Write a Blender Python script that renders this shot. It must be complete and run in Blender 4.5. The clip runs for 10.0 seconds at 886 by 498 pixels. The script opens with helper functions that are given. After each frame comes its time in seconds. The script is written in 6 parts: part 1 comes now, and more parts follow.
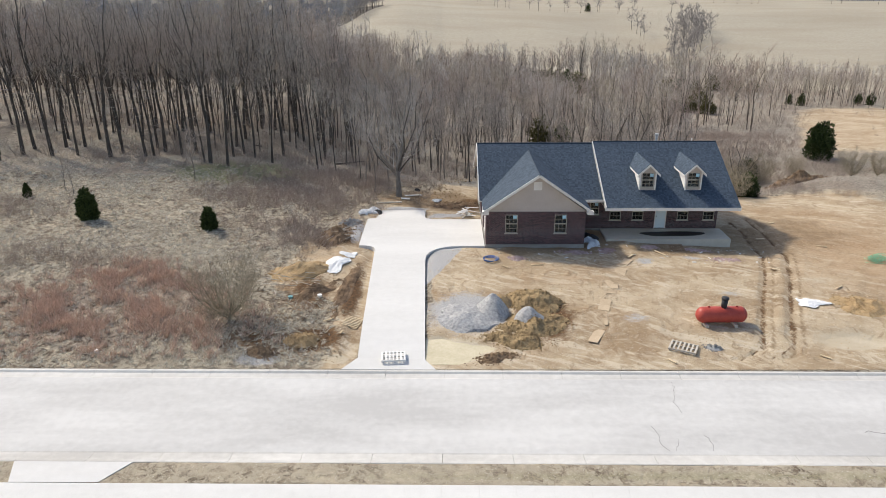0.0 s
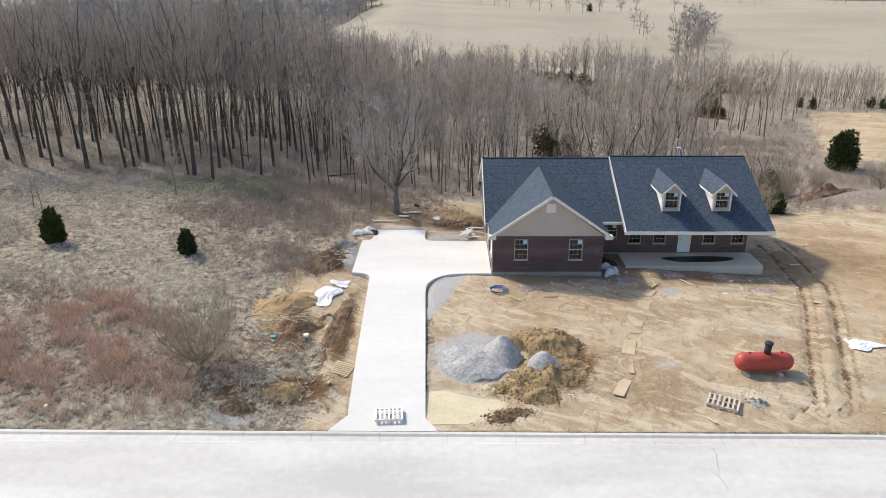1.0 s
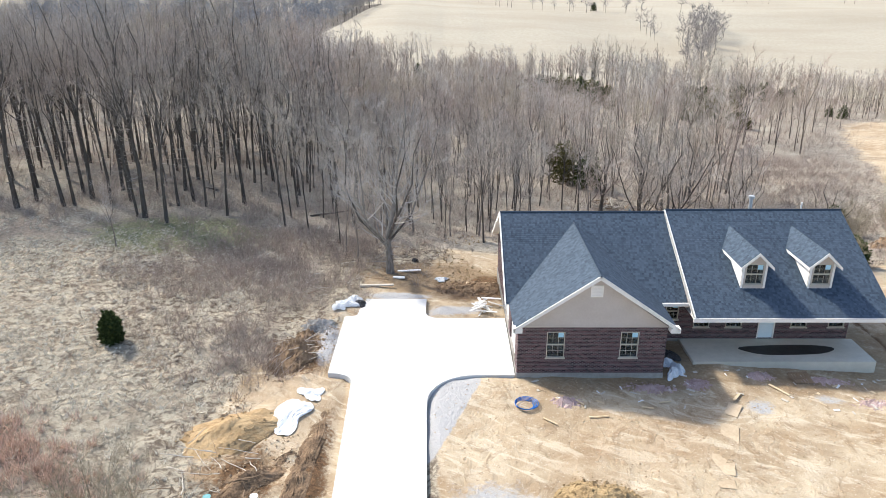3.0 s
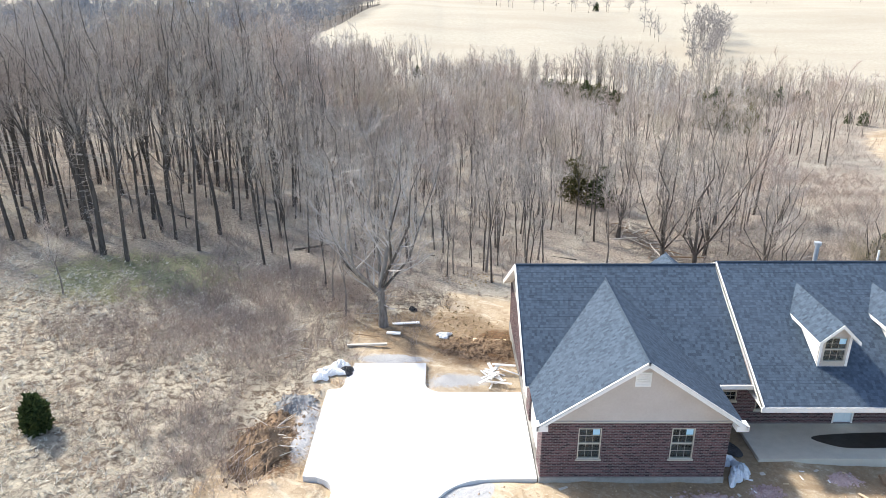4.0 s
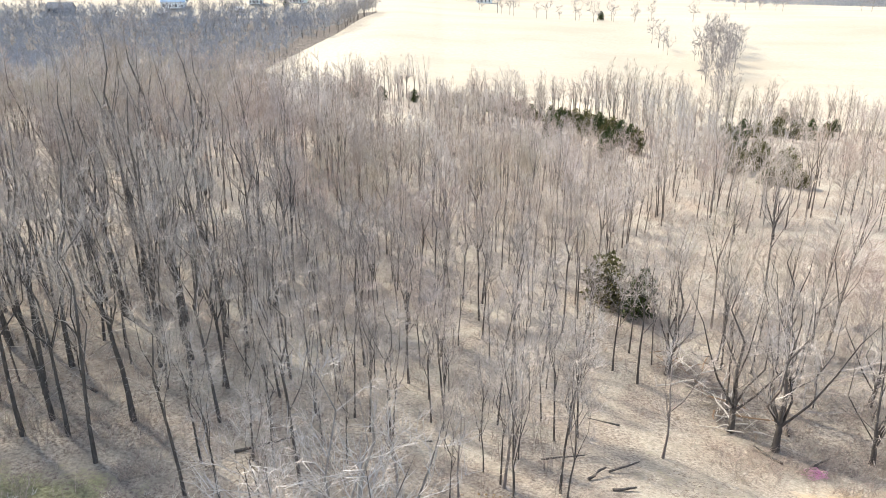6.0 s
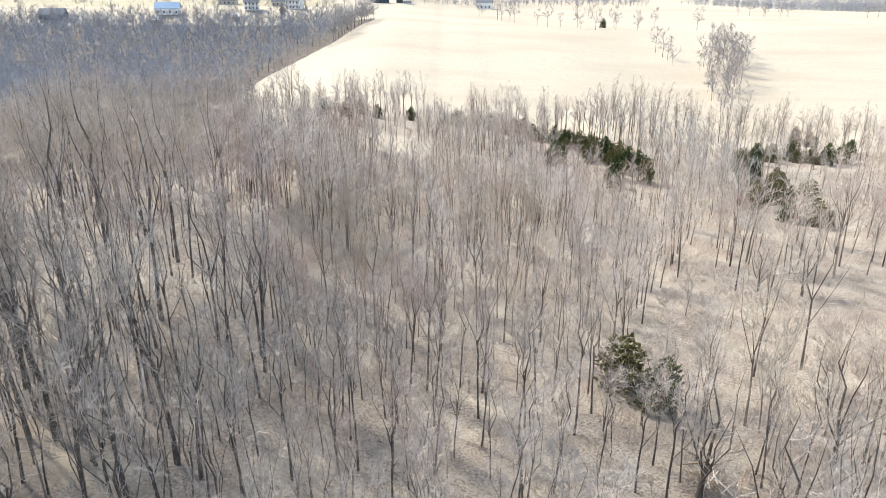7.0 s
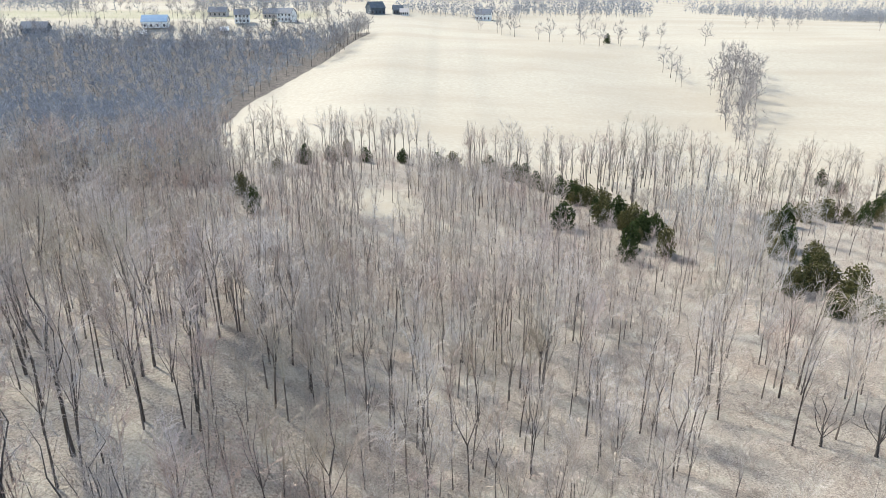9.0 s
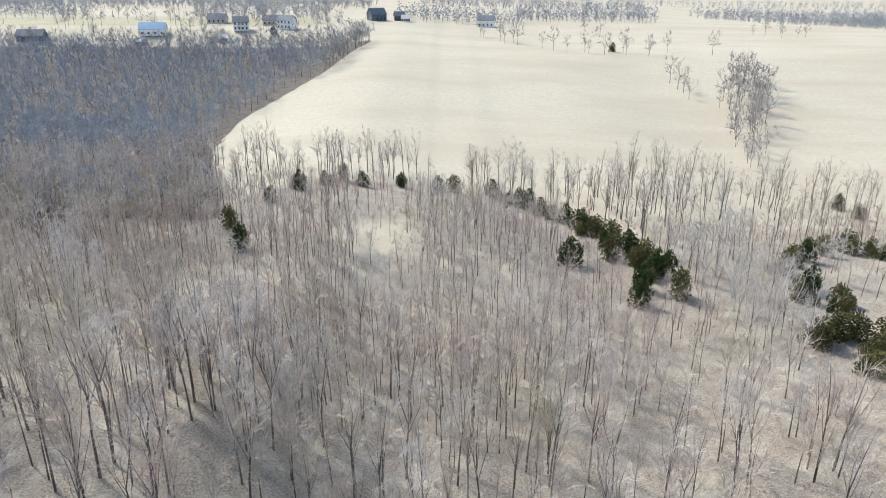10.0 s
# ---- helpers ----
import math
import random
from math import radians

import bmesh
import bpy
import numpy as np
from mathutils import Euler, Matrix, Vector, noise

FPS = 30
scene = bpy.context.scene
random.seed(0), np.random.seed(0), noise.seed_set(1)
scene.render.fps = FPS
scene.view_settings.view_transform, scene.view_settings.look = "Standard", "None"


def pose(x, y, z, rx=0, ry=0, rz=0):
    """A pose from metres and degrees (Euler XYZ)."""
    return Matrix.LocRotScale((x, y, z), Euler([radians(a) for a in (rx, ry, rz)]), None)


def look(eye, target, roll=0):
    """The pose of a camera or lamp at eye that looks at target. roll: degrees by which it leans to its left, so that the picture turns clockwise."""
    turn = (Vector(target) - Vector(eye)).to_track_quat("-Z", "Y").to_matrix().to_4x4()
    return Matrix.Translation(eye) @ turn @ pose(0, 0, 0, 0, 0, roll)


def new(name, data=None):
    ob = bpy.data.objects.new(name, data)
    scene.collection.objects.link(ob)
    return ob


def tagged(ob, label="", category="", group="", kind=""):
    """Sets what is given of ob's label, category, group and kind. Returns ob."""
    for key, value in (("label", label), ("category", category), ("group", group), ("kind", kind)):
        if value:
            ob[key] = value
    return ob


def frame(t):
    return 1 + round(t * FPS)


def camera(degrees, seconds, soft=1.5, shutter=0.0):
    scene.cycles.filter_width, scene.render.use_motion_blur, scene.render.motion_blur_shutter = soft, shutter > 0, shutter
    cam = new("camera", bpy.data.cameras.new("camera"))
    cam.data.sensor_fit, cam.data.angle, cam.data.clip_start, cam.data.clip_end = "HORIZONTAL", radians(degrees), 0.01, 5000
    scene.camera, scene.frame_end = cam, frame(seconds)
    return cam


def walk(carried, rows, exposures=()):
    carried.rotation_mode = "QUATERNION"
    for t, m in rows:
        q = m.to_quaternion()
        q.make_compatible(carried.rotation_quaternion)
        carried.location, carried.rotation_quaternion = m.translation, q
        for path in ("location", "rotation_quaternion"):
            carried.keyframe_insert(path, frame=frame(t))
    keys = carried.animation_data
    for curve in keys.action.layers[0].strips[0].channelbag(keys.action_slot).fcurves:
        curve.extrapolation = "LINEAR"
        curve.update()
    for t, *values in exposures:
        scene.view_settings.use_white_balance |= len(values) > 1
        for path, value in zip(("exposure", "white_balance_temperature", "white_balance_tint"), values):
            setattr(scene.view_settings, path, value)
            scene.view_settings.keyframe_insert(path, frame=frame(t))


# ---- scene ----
cam = camera(63.84, 10.0, soft=0.75)
# seconds, x, y, z, yaw, pitch, lean
ROWS = [
    (0.0, 0.116, -4.707, 19.463, 0.233, -21.154, -0.150),
    (0.5, -0.008, -1.986, 19.422, 0.180, -21.192, -0.043),
    (1.0, -0.090, 0.857, 19.374, 0.182, -21.198, -0.055),
    (1.5, -0.187, 3.864, 19.348, 0.173, -21.219, -0.054),
    (2.0, -0.267, 7.023, 19.337, 0.190, -21.243, -0.049),
    (2.5, -0.391, 10.445, 19.354, 0.154, -21.267, -0.042),
    (4.0, -0.689, 21.980, 19.419, 0.108, -21.323, -0.100),
    (4.5, -0.772, 26.313, 19.882, 0.106, -21.351, -0.084),
    (5.0, -0.847, 30.870, 20.750, 0.049, -21.411, -0.025),
    (5.5, -0.806, 35.537, 22.282, 0.055, -21.423, -0.092),
    (6.0, -0.836, 40.382, 23.935, -0.034, -21.413, 0.077),
    (7.5, -0.020, 55.500, 28.716, -0.057, -21.369, 0.102),
    (8.0, 0.335, 60.713, 30.423, -0.064, -21.382, 0.108),
    (8.5, 0.651, 65.783, 32.154, -0.079, -21.379, 0.118),
    (9.0, 0.927, 70.596, 33.796, -0.087, -21.364, 0.157),
    (9.5, 1.151, 75.200, 35.426, 0.018, -21.346, 0.129),
    (10.0, 1.342, 79.832, 37.115, 0.132, -21.315, 0.121),
]


def aim(x, y, z, yaw, pitch, lean):
    a, b = radians(yaw), radians(pitch)
    way = Vector((-math.sin(a) * math.cos(b), math.cos(a) * math.cos(b), math.sin(b)))
    eye = Vector((x, y, z))
    return look(eye, eye + way, lean)


walk(cam, [(r[0], aim(*r[1:])) for r in ROWS],
     exposures=[(0.0, 0.32, 6780, 10), (1.0, 0.43, 6680, 10), (2.5, 0.86, 6540, 9), (4.0, 1.26, 6420, 9), (5.0, 1.47, 6480, 9), (6.2, 1.50, 6800, 9), (7.5, 1.31, 6400, 8), (8.5, 1.2, 6260, 7), (10.0, 1.0, 6200, 6)])

# ---- sky and sun ----
SUN_EL, SUN_AZ = radians(43), math.atan2(-0.78, 0.63)   # azimuth from +y towards +x
world = bpy.data.worlds.new("sky")
scene.world = world
world.use_nodes = True
wn = world.node_tree.nodes
sky = wn.new("ShaderNodeTexSky")
sky.sky_type, sky.sun_disc = "NISHITA", False
sky.sun_elevation, sky.sun_rotation = SUN_EL, SUN_AZ
sky.air_density, sky.dust_density = 1.0, 2.0
wn["Background"].inputs[1].default_value = 0.15
world.node_tree.links.new(sky.outputs[0], wn["Background"].inputs[0])
sun = new("sun", bpy.data.lights.new("sun", "SUN"))
sun.data.energy, sun.data.angle, sun.data.color = 3.0, radians(4.2), (1.0, 0.95, 0.85)
to_sun = Vector((math.sin(SUN_AZ) * math.cos(SUN_EL), math.cos(SUN_AZ) * math.cos(SUN_EL), math.sin(SUN_EL)))
sun.matrix_world = look(to_sun * 100, (0, 0, 0))


# ---- materials ----
class Nodes:
    """Short names for building a node material."""

    def __init__(self, name, rough=0.8, metal=0.0, spec=0.3):
        self.m = bpy.data.materials.new(name)
        self.m.use_nodes = True
        self.t = self.m.node_tree
        self.b = self.t.nodes["Principled BSDF"]
        self.b.inputs["Roughness"].default_value = rough
        self.b.inputs["Metallic"].default_value = metal
        self.b.inputs["Specular IOR Level"].default_value = spec
        self.co = self.t.nodes.new("ShaderNodeTexCoord").outputs["Object"]

    def put(self, socket, v):
        if hasattr(v, "is_output"):
            self.t.links.new(v, socket)
        elif isinstance(v, (int, float)):
            socket.default_value = v
        else:
            socket.default_value = (*v, 1.0) if len(v) == 3 and len(socket.default_value) == 4 else v

    def world_co(self):
        return self.t.nodes.new("ShaderNodeNewGeometry").outputs["Position"]

    def scaled(self, co, s):
        n = self.t.nodes.new("ShaderNodeMapping")
        self.put(n.inputs[0], co)
        n.inputs["Scale"].default_value = s
        return n.outputs[0]

    def turned(self, co, degrees):
        n = self.t.nodes.new("ShaderNodeMapping")
        self.put(n.inputs[0], co)
        n.inputs["Rotation"].default_value = (0, 0, radians(degrees))
        return n.outputs[0]

    def noise(self, scale, detail=4.0, co=None, rough=0.6, dist=0.0):
        n = self.t.nodes.new("ShaderNodeTexNoise")
        self.put(n.inputs["Vector"], co or self.co)
        n.inputs["Scale"].default_value, n.inputs["Detail"].default_value = scale, detail
        n.inputs["Roughness"].default_value, n.inputs["Distortion"].default_value = rough, dist
        return n.outputs[0]

    def voro(self, scale, co=None, feature="F1", out="Distance"):
        n = self.t.nodes.new("ShaderNodeTexVoronoi")
        n.feature = feature
        self.put(n.inputs["Vector"], co or self.co)
        n.inputs["Scale"].default_value = scale
        return n.outputs[out]

    def ramp(self, v, lo, hi, a=0.0, b=1.0):
        n = self.t.nodes.new("ShaderNodeMapRange")
        for s, x in zip(n.inputs, (v, lo, hi, a, b)):
            self.put(s, x)
        return n.outputs[0]

    def math(self, op, a, b=0.0):
        n = self.t.nodes.new("ShaderNodeMath")
        n.operation = op
        self.put(n.inputs[0], a), self.put(n.inputs[1], b)
        return n.outputs[0]

    def mix(self, f, a, b, kind="MIX"):
        n = self.t.nodes.new("ShaderNodeMix")
        n.data_type, n.blend_type = "RGBA", kind
        self.put(n.inputs[0], f), self.put(n.inputs[6], a), self.put(n.inputs[7], b)
        return n.outputs[2]

    def attr(self, name):
        n = self.t.nodes.new("ShaderNodeAttribute")
        n.attribute_name = name
        s = self.t.nodes.new("ShaderNodeSeparateColor")
        self.t.links.new(n.outputs["Color"], s.inputs[0])
        return s.outputs

    def rand(self):
        return self.t.nodes.new("ShaderNodeObjectInfo").outputs["Random"]

    def island(self):
        return self.t.nodes.new("ShaderNodeNewGeometry").outputs["Random Per Island"]

    def colour(self, v):
        self.put(self.b.inputs["Base Color"], v)
        return self

    def rough(self, v):
        self.put(self.b.inputs["Roughness"], v)
        return self

    def bump(self, h, strength=0.4, dist=0.02):
        n = self.t.nodes.new("ShaderNodeBump")
        n.inputs["Strength"].default_value, n.inputs["Distance"].default_value = strength, dist
        self.put(n.inputs["Height"], h)
        self.t.links.new(n.outputs[0], self.b.inputs["Normal"])
        return self


def simple(name, a, b, scale=3.0, rough=0.8, bump=0.3, dist=0.01, metal=0.0, spec=0.3, by_object=0.0):
    """Two tones mixed by coarse and fine noise, with a fine relief."""
    n = Nodes(name, rough, metal, spec)
    f = n.math("ADD", n.math("MULTIPLY", n.noise(scale), 0.6), n.math("MULTIPLY", n.noise(scale * 9, 3), 0.4))
    f = n.ramp(f, 0.35, 0.65)
    if by_object:
        f = n.ramp(n.math("ADD", f, n.math("MULTIPLY", n.rand(), by_object)), 0.0, 1.0 + by_object)
    n.colour(n.mix(f, a, b)).bump(n.noise(scale * 12, 4), bump, dist)
    return n.m


def make_ground_material():
    n = Nodes("ground", 0.95, 0, 0.1)
    g = n.world_co()
    z1, z2 = n.attr("zone_a"), n.attr("zone_b")
    big, mid, fine = n.noise(0.09, 4, g), n.noise(0.7, 5, g), n.noise(5.0, 5, g, 0.7)
    grit = n.noise(22.0, 3, g, 0.7)

    def edge(mask, amount=0.9):
        w = n.math("ADD", n.math("MULTIPLY", n.math("SUBTRACT", mid, 0.5), amount), n.math("MULTIPLY", n.math("SUBTRACT", fine, 0.5), amount))
        return n.ramp(n.math("ADD", mask, w), 0.38, 0.62)

    tuft = n.noise(2.5, 8, g, 0.72, 0.7)
    straw = n.mix(n.ramp(tuft, 0.47, 0.57), (0.585, 0.52, 0.405), (0.165, 0.125, 0.092))
    straw = n.mix(n.math("MULTIPLY", n.ramp(fine, 0.56, 0.64), 0.7), straw, (0.15, 0.12, 0.095))
    straw = n.mix(n.math("MULTIPLY", n.ramp(mid, 0.46, 0.68), 0.6), straw, (0.28, 0.215, 0.16))
    base = n.mix(n.math("MULTIPLY", n.ramp(big, 0.45, 0.62), 0.5), straw, (0.44, 0.40, 0.32))
    leaf = n.mix(n.ramp(fine, 0.36, 0.64), (0.18, 0.147, 0.118), (0.56, 0.50, 0.42))
    leaf = n.mix(n.math("MULTIPLY", n.ramp(mid, 0.45, 0.7), 0.7), leaf, (0.38, 0.335, 0.27))
    leaf = n.mix(n.math("MULTIPLY", n.ramp(n.noise(0.13, 4, g), 0.5, 0.64), 0.45), leaf, n.mix(n.ramp(fine, 0.35, 0.65), (0.22, 0.165, 0.13), (0.41, 0.335, 0.27)))
    leaf = n.mix(n.math("MULTIPLY", n.ramp(n.noise(0.21, 4, n.scaled(g, (1, 1, -1))), 0.5, 0.64), 0.55), leaf, n.mix(n.ramp(fine, 0.35, 0.65), (0.42, 0.385, 0.305), (0.62, 0.575, 0.475)))
    base = n.mix(edge(z1[1]), base, leaf)
    # tree shade on the wood floor, painted in as a darker litter colour
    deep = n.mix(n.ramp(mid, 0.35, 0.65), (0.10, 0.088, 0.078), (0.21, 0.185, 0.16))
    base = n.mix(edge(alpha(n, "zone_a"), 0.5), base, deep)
    pale = n.mix(n.ramp(mid, 0.3, 0.7), (0.44, 0.395, 0.31), (0.52, 0.475, 0.385))
    pale = n.mix(n.math("MULTIPLY", n.ramp(n.noise(0.02, 5, n.scaled(g, (0.5, 1.6, 1))), 0.42, 0.62), 0.6), pale, (0.41, 0.355, 0.27))
    base = n.mix(edge(z1[2], 0.3), base, pale)
    base = n.mix(n.math("MULTIPLY", edge(z2[1]), 0.7), base, n.mix(n.ramp(fine, 0.35, 0.65), (0.13, 0.15, 0.06), (0.34, 0.35, 0.17)))
    base = n.mix(n.math("MULTIPLY", edge(z2[0]), 0.8), base, n.mix(n.ramp(tuft, 0.42, 0.58), (0.50, 0.41, 0.33), (0.17, 0.125, 0.095)))
    pan = n.noise(0.55, 9, g, 0.68, 1.4)
    churn = n.noise(1.25, 9, n.scaled(g, (1.0, 0.7, 1)), 0.72, 1.0)
    crumb = n.noise(4.2, 7, g, 0.72)
    soil = n.mix(n.ramp(n.noise(0.16, 5, n.scaled(g, (1.0, 1.5, 1))), 0.40, 0.60), (0.41, 0.30, 0.19), (0.60, 0.49, 0.345))
    soil = n.mix(n.math("MULTIPLY", n.ramp(pan, 0.50, 0.60), 0.5), soil, (0.70, 0.60, 0.455))
    smear = n.noise(0.8, 6, n.scaled(n.turned(g, 28), (0.3, 1.15, 1)), 0.62, 1.6)
    soil = n.mix(n.math("MULTIPLY", n.ramp(smear, 0.53, 0.60), 0.6), soil, (0.76, 0.67, 0.52))
    soil = n.mix(n.math("MULTIPLY", n.ramp(churn, 0.54, 0.62), 0.55), soil, (0.29, 0.20, 0.12))
    soil = n.mix(n.math("MULTIPLY", n.ramp(crumb, 0.60, 0.65), 0.6), soil, (0.24, 0.165, 0.10))
    soil = n.mix(n.math("MULTIPLY", n.ramp(n.noise(9.0, 5, g, 0.7), 0.60, 0.64), 0.8), soil, (0.74, 0.65, 0.53))
    soil = n.mix(n.math("MULTIPLY", n.ramp(grit, 0.62, 0.68), 0.4), soil, (0.26, 0.185, 0.12))
    soil = n.mix(n.math("MULTIPLY", n.ramp(n.math("ADD", n.attr("damp")[2], n.math("MULTIPLY", n.math("SUBTRACT", pan, 0.5), 1.2)), 0.2, 0.9), 0.8), soil, n.mix(n.ramp(crumb, 0.35, 0.65), (0.36, 0.225, 0.125), (0.60, 0.425, 0.265)))
    base = n.mix(edge(z1[0], 0.7), base, soil)
    wet = n.mix(n.ramp(fine, 0.35, 0.65), (0.20, 0.135, 0.08), (0.40, 0.29, 0.18))
    base = n.mix(n.math("MULTIPLY", edge(n.math("SUBTRACT", n.attr("damp")[0], 0.05), 0.8), 0.8), base, wet)
    silt = n.mix(n.ramp(mid, 0.3, 0.7), (0.56, 0.475, 0.345), (0.70, 0.62, 0.48))
    base = n.mix(n.math("MULTIPLY", edge(n.attr("damp")[1], 0.5), 0.9), base, silt)
    dark = n.mix(n.ramp(fine, 0.35, 0.65), (0.07, 0.043, 0.026), (0.26, 0.155, 0.085))
    base = n.mix(edge(z2[2], 0.9), base, dark)
    grey = n.mix(n.ramp(grit, 0.35, 0.65), (0.40, 0.40, 0.41), (0.60, 0.595, 0.585))
    base = n.mix(edge(alpha(n, "zone_b"), 0.6), base, grey)
    n.colour(n.mix(1.0, base, (0.82, 0.81, 0.80), "MULTIPLY"))
    h = n.math("ADD", n.math("ADD", n.math("MULTIPLY", fine, 0.6), n.math("MULTIPLY", grit, 0.2)), n.math("MULTIPLY", churn, 1.1))
    h = n.math("ADD", h, n.math("MULTIPLY", n.math("SUBTRACT", 1.0, n.math("MAXIMUM", z1[0], z1[2])), n.math("MULTIPLY", tuft, -2.2)))
    n.bump(h, 0.8, 0.14)
    return n.m


def alpha(n, name):
    a = n.t.nodes.new("ShaderNodeAttribute")
    a.attribute_name = name
    return a.outputs["Alpha"]


def make_concrete(name, a, b):
    n = Nodes(name, 0.85, 0, 0.3)
    g = n.world_co()
    f = n.math("ADD", n.math("MULTIPLY", n.noise(0.25, 5, n.scaled(g, (0.35, 1.4, 1))), 0.7), n.math("MULTIPLY", n.noise(2.5, 5, g), 0.3))
    c = n.mix(n.ramp(f, 0.38, 0.62), a, b)
    c = n.mix(n.math("MULTIPLY", n.ramp(n.noise(30, 2, g), 0.4, 0.7), 0.2), c, tuple(x * 0.7 for x in a))
    n.colour(c).bump(n.noise(40, 3, g), 0.25, 0.01)
    return n.m


def make_brick():
    n = Nodes("brick", 0.9, 0, 0.2)
    sep = n.t.nodes.new("ShaderNodeSeparateXYZ")
    n.put(sep.inputs[0], n.world_co())
    com = n.t.nodes.new("ShaderNodeCombineXYZ")
    n.put(com.inputs[0], n.math("ADD", sep.outputs[0], sep.outputs[1]))
    n.put(com.inputs[1], sep.outputs[2])
    br = n.t.nodes.new("ShaderNodeTexBrick")
    n.put(br.inputs["Vector"], com.outputs[0])
    br.inputs["Scale"].default_value = 1.0
    br.inputs["Brick Width"].default_value, br.inputs["Row Height"].default_value = 0.203, 0.076
    br.inputs["Mortar Size"].default_value = 0.010
    br.inputs["Color1"].default_value = (0.028, 0.018, 0.022, 1)
    br.inputs["Color2"].default_value = (0.145, 0.076, 0.08, 1)
    br.inputs["Mortar"].default_value = (0.20, 0.185, 0.185, 1)
    c = n.mix(n.math("MULTIPLY", n.ramp(n.noise(1.2, 4), 0.4, 0.65), 0.2), br.outputs[0], (0.11, 0.06, 0.065))
    n.colour(c).bump(n.math("SUBTRACT", 1.0, br.outputs["Fac"]), 0.6, 0.008)
    return n.m


def make_shingle():
    n = Nodes("shingle", 0.88, 0, 0.25)
    tab = n.t.nodes.new("ShaderNodeTexBrick")
    tab.inputs["Scale"].default_value = 1.0
    tab.inputs["Brick Width"].default_value, tab.inputs["Row Height"].default_value = 0.12, 0.145
    tab.inputs["Mortar Size"].default_value = 0.0
    uv = n.t.nodes.new("ShaderNodeUVMap")
    uv.uv_map = "slope"
    n.put(tab.inputs["Vector"], uv.outputs[0])
    tab.inputs["Color1"].default_value, tab.inputs["Color2"].default_value = (0.020, 0.032, 0.049, 1), (0.066, 0.094, 0.130, 1)
    c = n.mix(0.2, tab.outputs[0], (0.047, 0.071, 0.102))
    c = n.mix(n.math("MULTIPLY", n.ramp(n.noise(0.5, 4), 0.45, 0.7), 0.2), c, (0.085, 0.11, 0.15))
    c = n.mix(n.math("MULTIPLY", n.ramp(n.noise(40, 2), 0.4, 0.7), 0.25), c, (0.13, 0.16, 0.21))
    n.colour(c).bump(n.noise(70, 3), 0.5, 0.006)
    return n.m


def make_bark(name, a, b, stands=0.0):
    n = Nodes(name, 0.95, 0, 0.1)
    f = n.math("ADD", n.math("MULTIPLY", n.noise(6, 4, n.scaled(n.co, (1, 1, 0.25))), 0.7), n.math("MULTIPLY", n.island(), 0.35))
    c = n.mix(n.ramp(f, 0.3, 0.75), a, b)
    if stands:
        g = n.world_co()
        c = n.mix(n.math("MULTIPLY", n.ramp(n.noise(0.06, 3, g), 0.5, 0.62), stands), c, n.mix(0.62, c, (0.37, 0.25, 0.215)))
        c = n.mix(n.math("MULTIPLY", n.ramp(n.noise(0.045, 3, n.scaled(g, (1.0, 1.3, -1.0))), 0.52, 0.64), stands), c, n.mix(0.6, c, (0.40, 0.37, 0.26)))
        c = n.mix(n.math("MULTIPLY", n.ramp(n.noise(0.08, 3, n.scaled(g, (-1.0, 1.0, 1.0))), 0.5, 0.62), stands), c, n.mix(0.5, c, (0.66, 0.63, 0.60)))
    n.colour(c).bump(n.noise(14, 3, n.scaled(n.co, (1, 1, 0.2))), 0.7, 0.03)
    return n.m


GROUND = make_ground_material()
ROAD = make_concrete("road_concrete", (0.47, 0.46, 0.445), (0.62, 0.61, 0.59))
DRIVE = make_concrete("new_concrete", (0.60, 0.59, 0.57), (0.68, 0.67, 0.65))
KERB = make_concrete("kerb_concrete", (0.48, 0.46, 0.43), (0.68, 0.66, 0.62))
CRACK = simple("crack_filler", (0.16, 0.15, 0.14), (0.26, 0.25, 0.235), 2, 0.9, 0.1)
FOOTING = make_concrete("footing", (0.16, 0.15, 0.135), (0.38, 0.365, 0.34))
PORCH = make_concrete("porch_concrete", (0.52, 0.485, 0.41), (0.66, 0.615, 0.53))
BRICK, SHINGLE = make_brick(), make_shingle()
SIDING = simple("beige_siding", (0.46, 0.41, 0.37), (0.52, 0.47, 0.43), 1.2, 0.6, 0.1)
WHITE = simple("white_paint", (0.74, 0.72, 0.68), (0.82, 0.80, 0.77), 2.0, 0.45, 0.05)
BARK = make_bark("bark", (0.030, 0.026, 0.023), (0.145, 0.128, 0.112))
LIMB = make_bark("limb_bark", (0.12, 0.10, 0.085), (0.30, 0.26, 0.23))
TWIG = make_bark("twig", (0.29, 0.24, 0.20), (0.62, 0.54, 0.46), 0.9)
DARK_TWIG = make_bark("dark_twig", (0.145, 0.124, 0.106), (0.54, 0.48, 0.425), 0.4)
STEM = make_bark("young_bark", (0.06, 0.05, 0.042), (0.22, 0.185, 0.16))
# distance haze is put into this bluish-grey twig colour
TWIG_HAZED = make_bark("hazed_far_twig", (0.20, 0.212, 0.235), (0.35, 0.363, 0.39), 0.12)
TWIG_PALE = make_bark("pale_twig", (0.27, 0.25, 0.23), (0.49, 0.46, 0.43))
HEDGE = make_bark("hedge_twig", (0.18, 0.16, 0.15), (0.40, 0.365, 0.345))
BRUSH = make_bark("brush_stems", (0.22, 0.172, 0.142), (0.53, 0.435, 0.37))


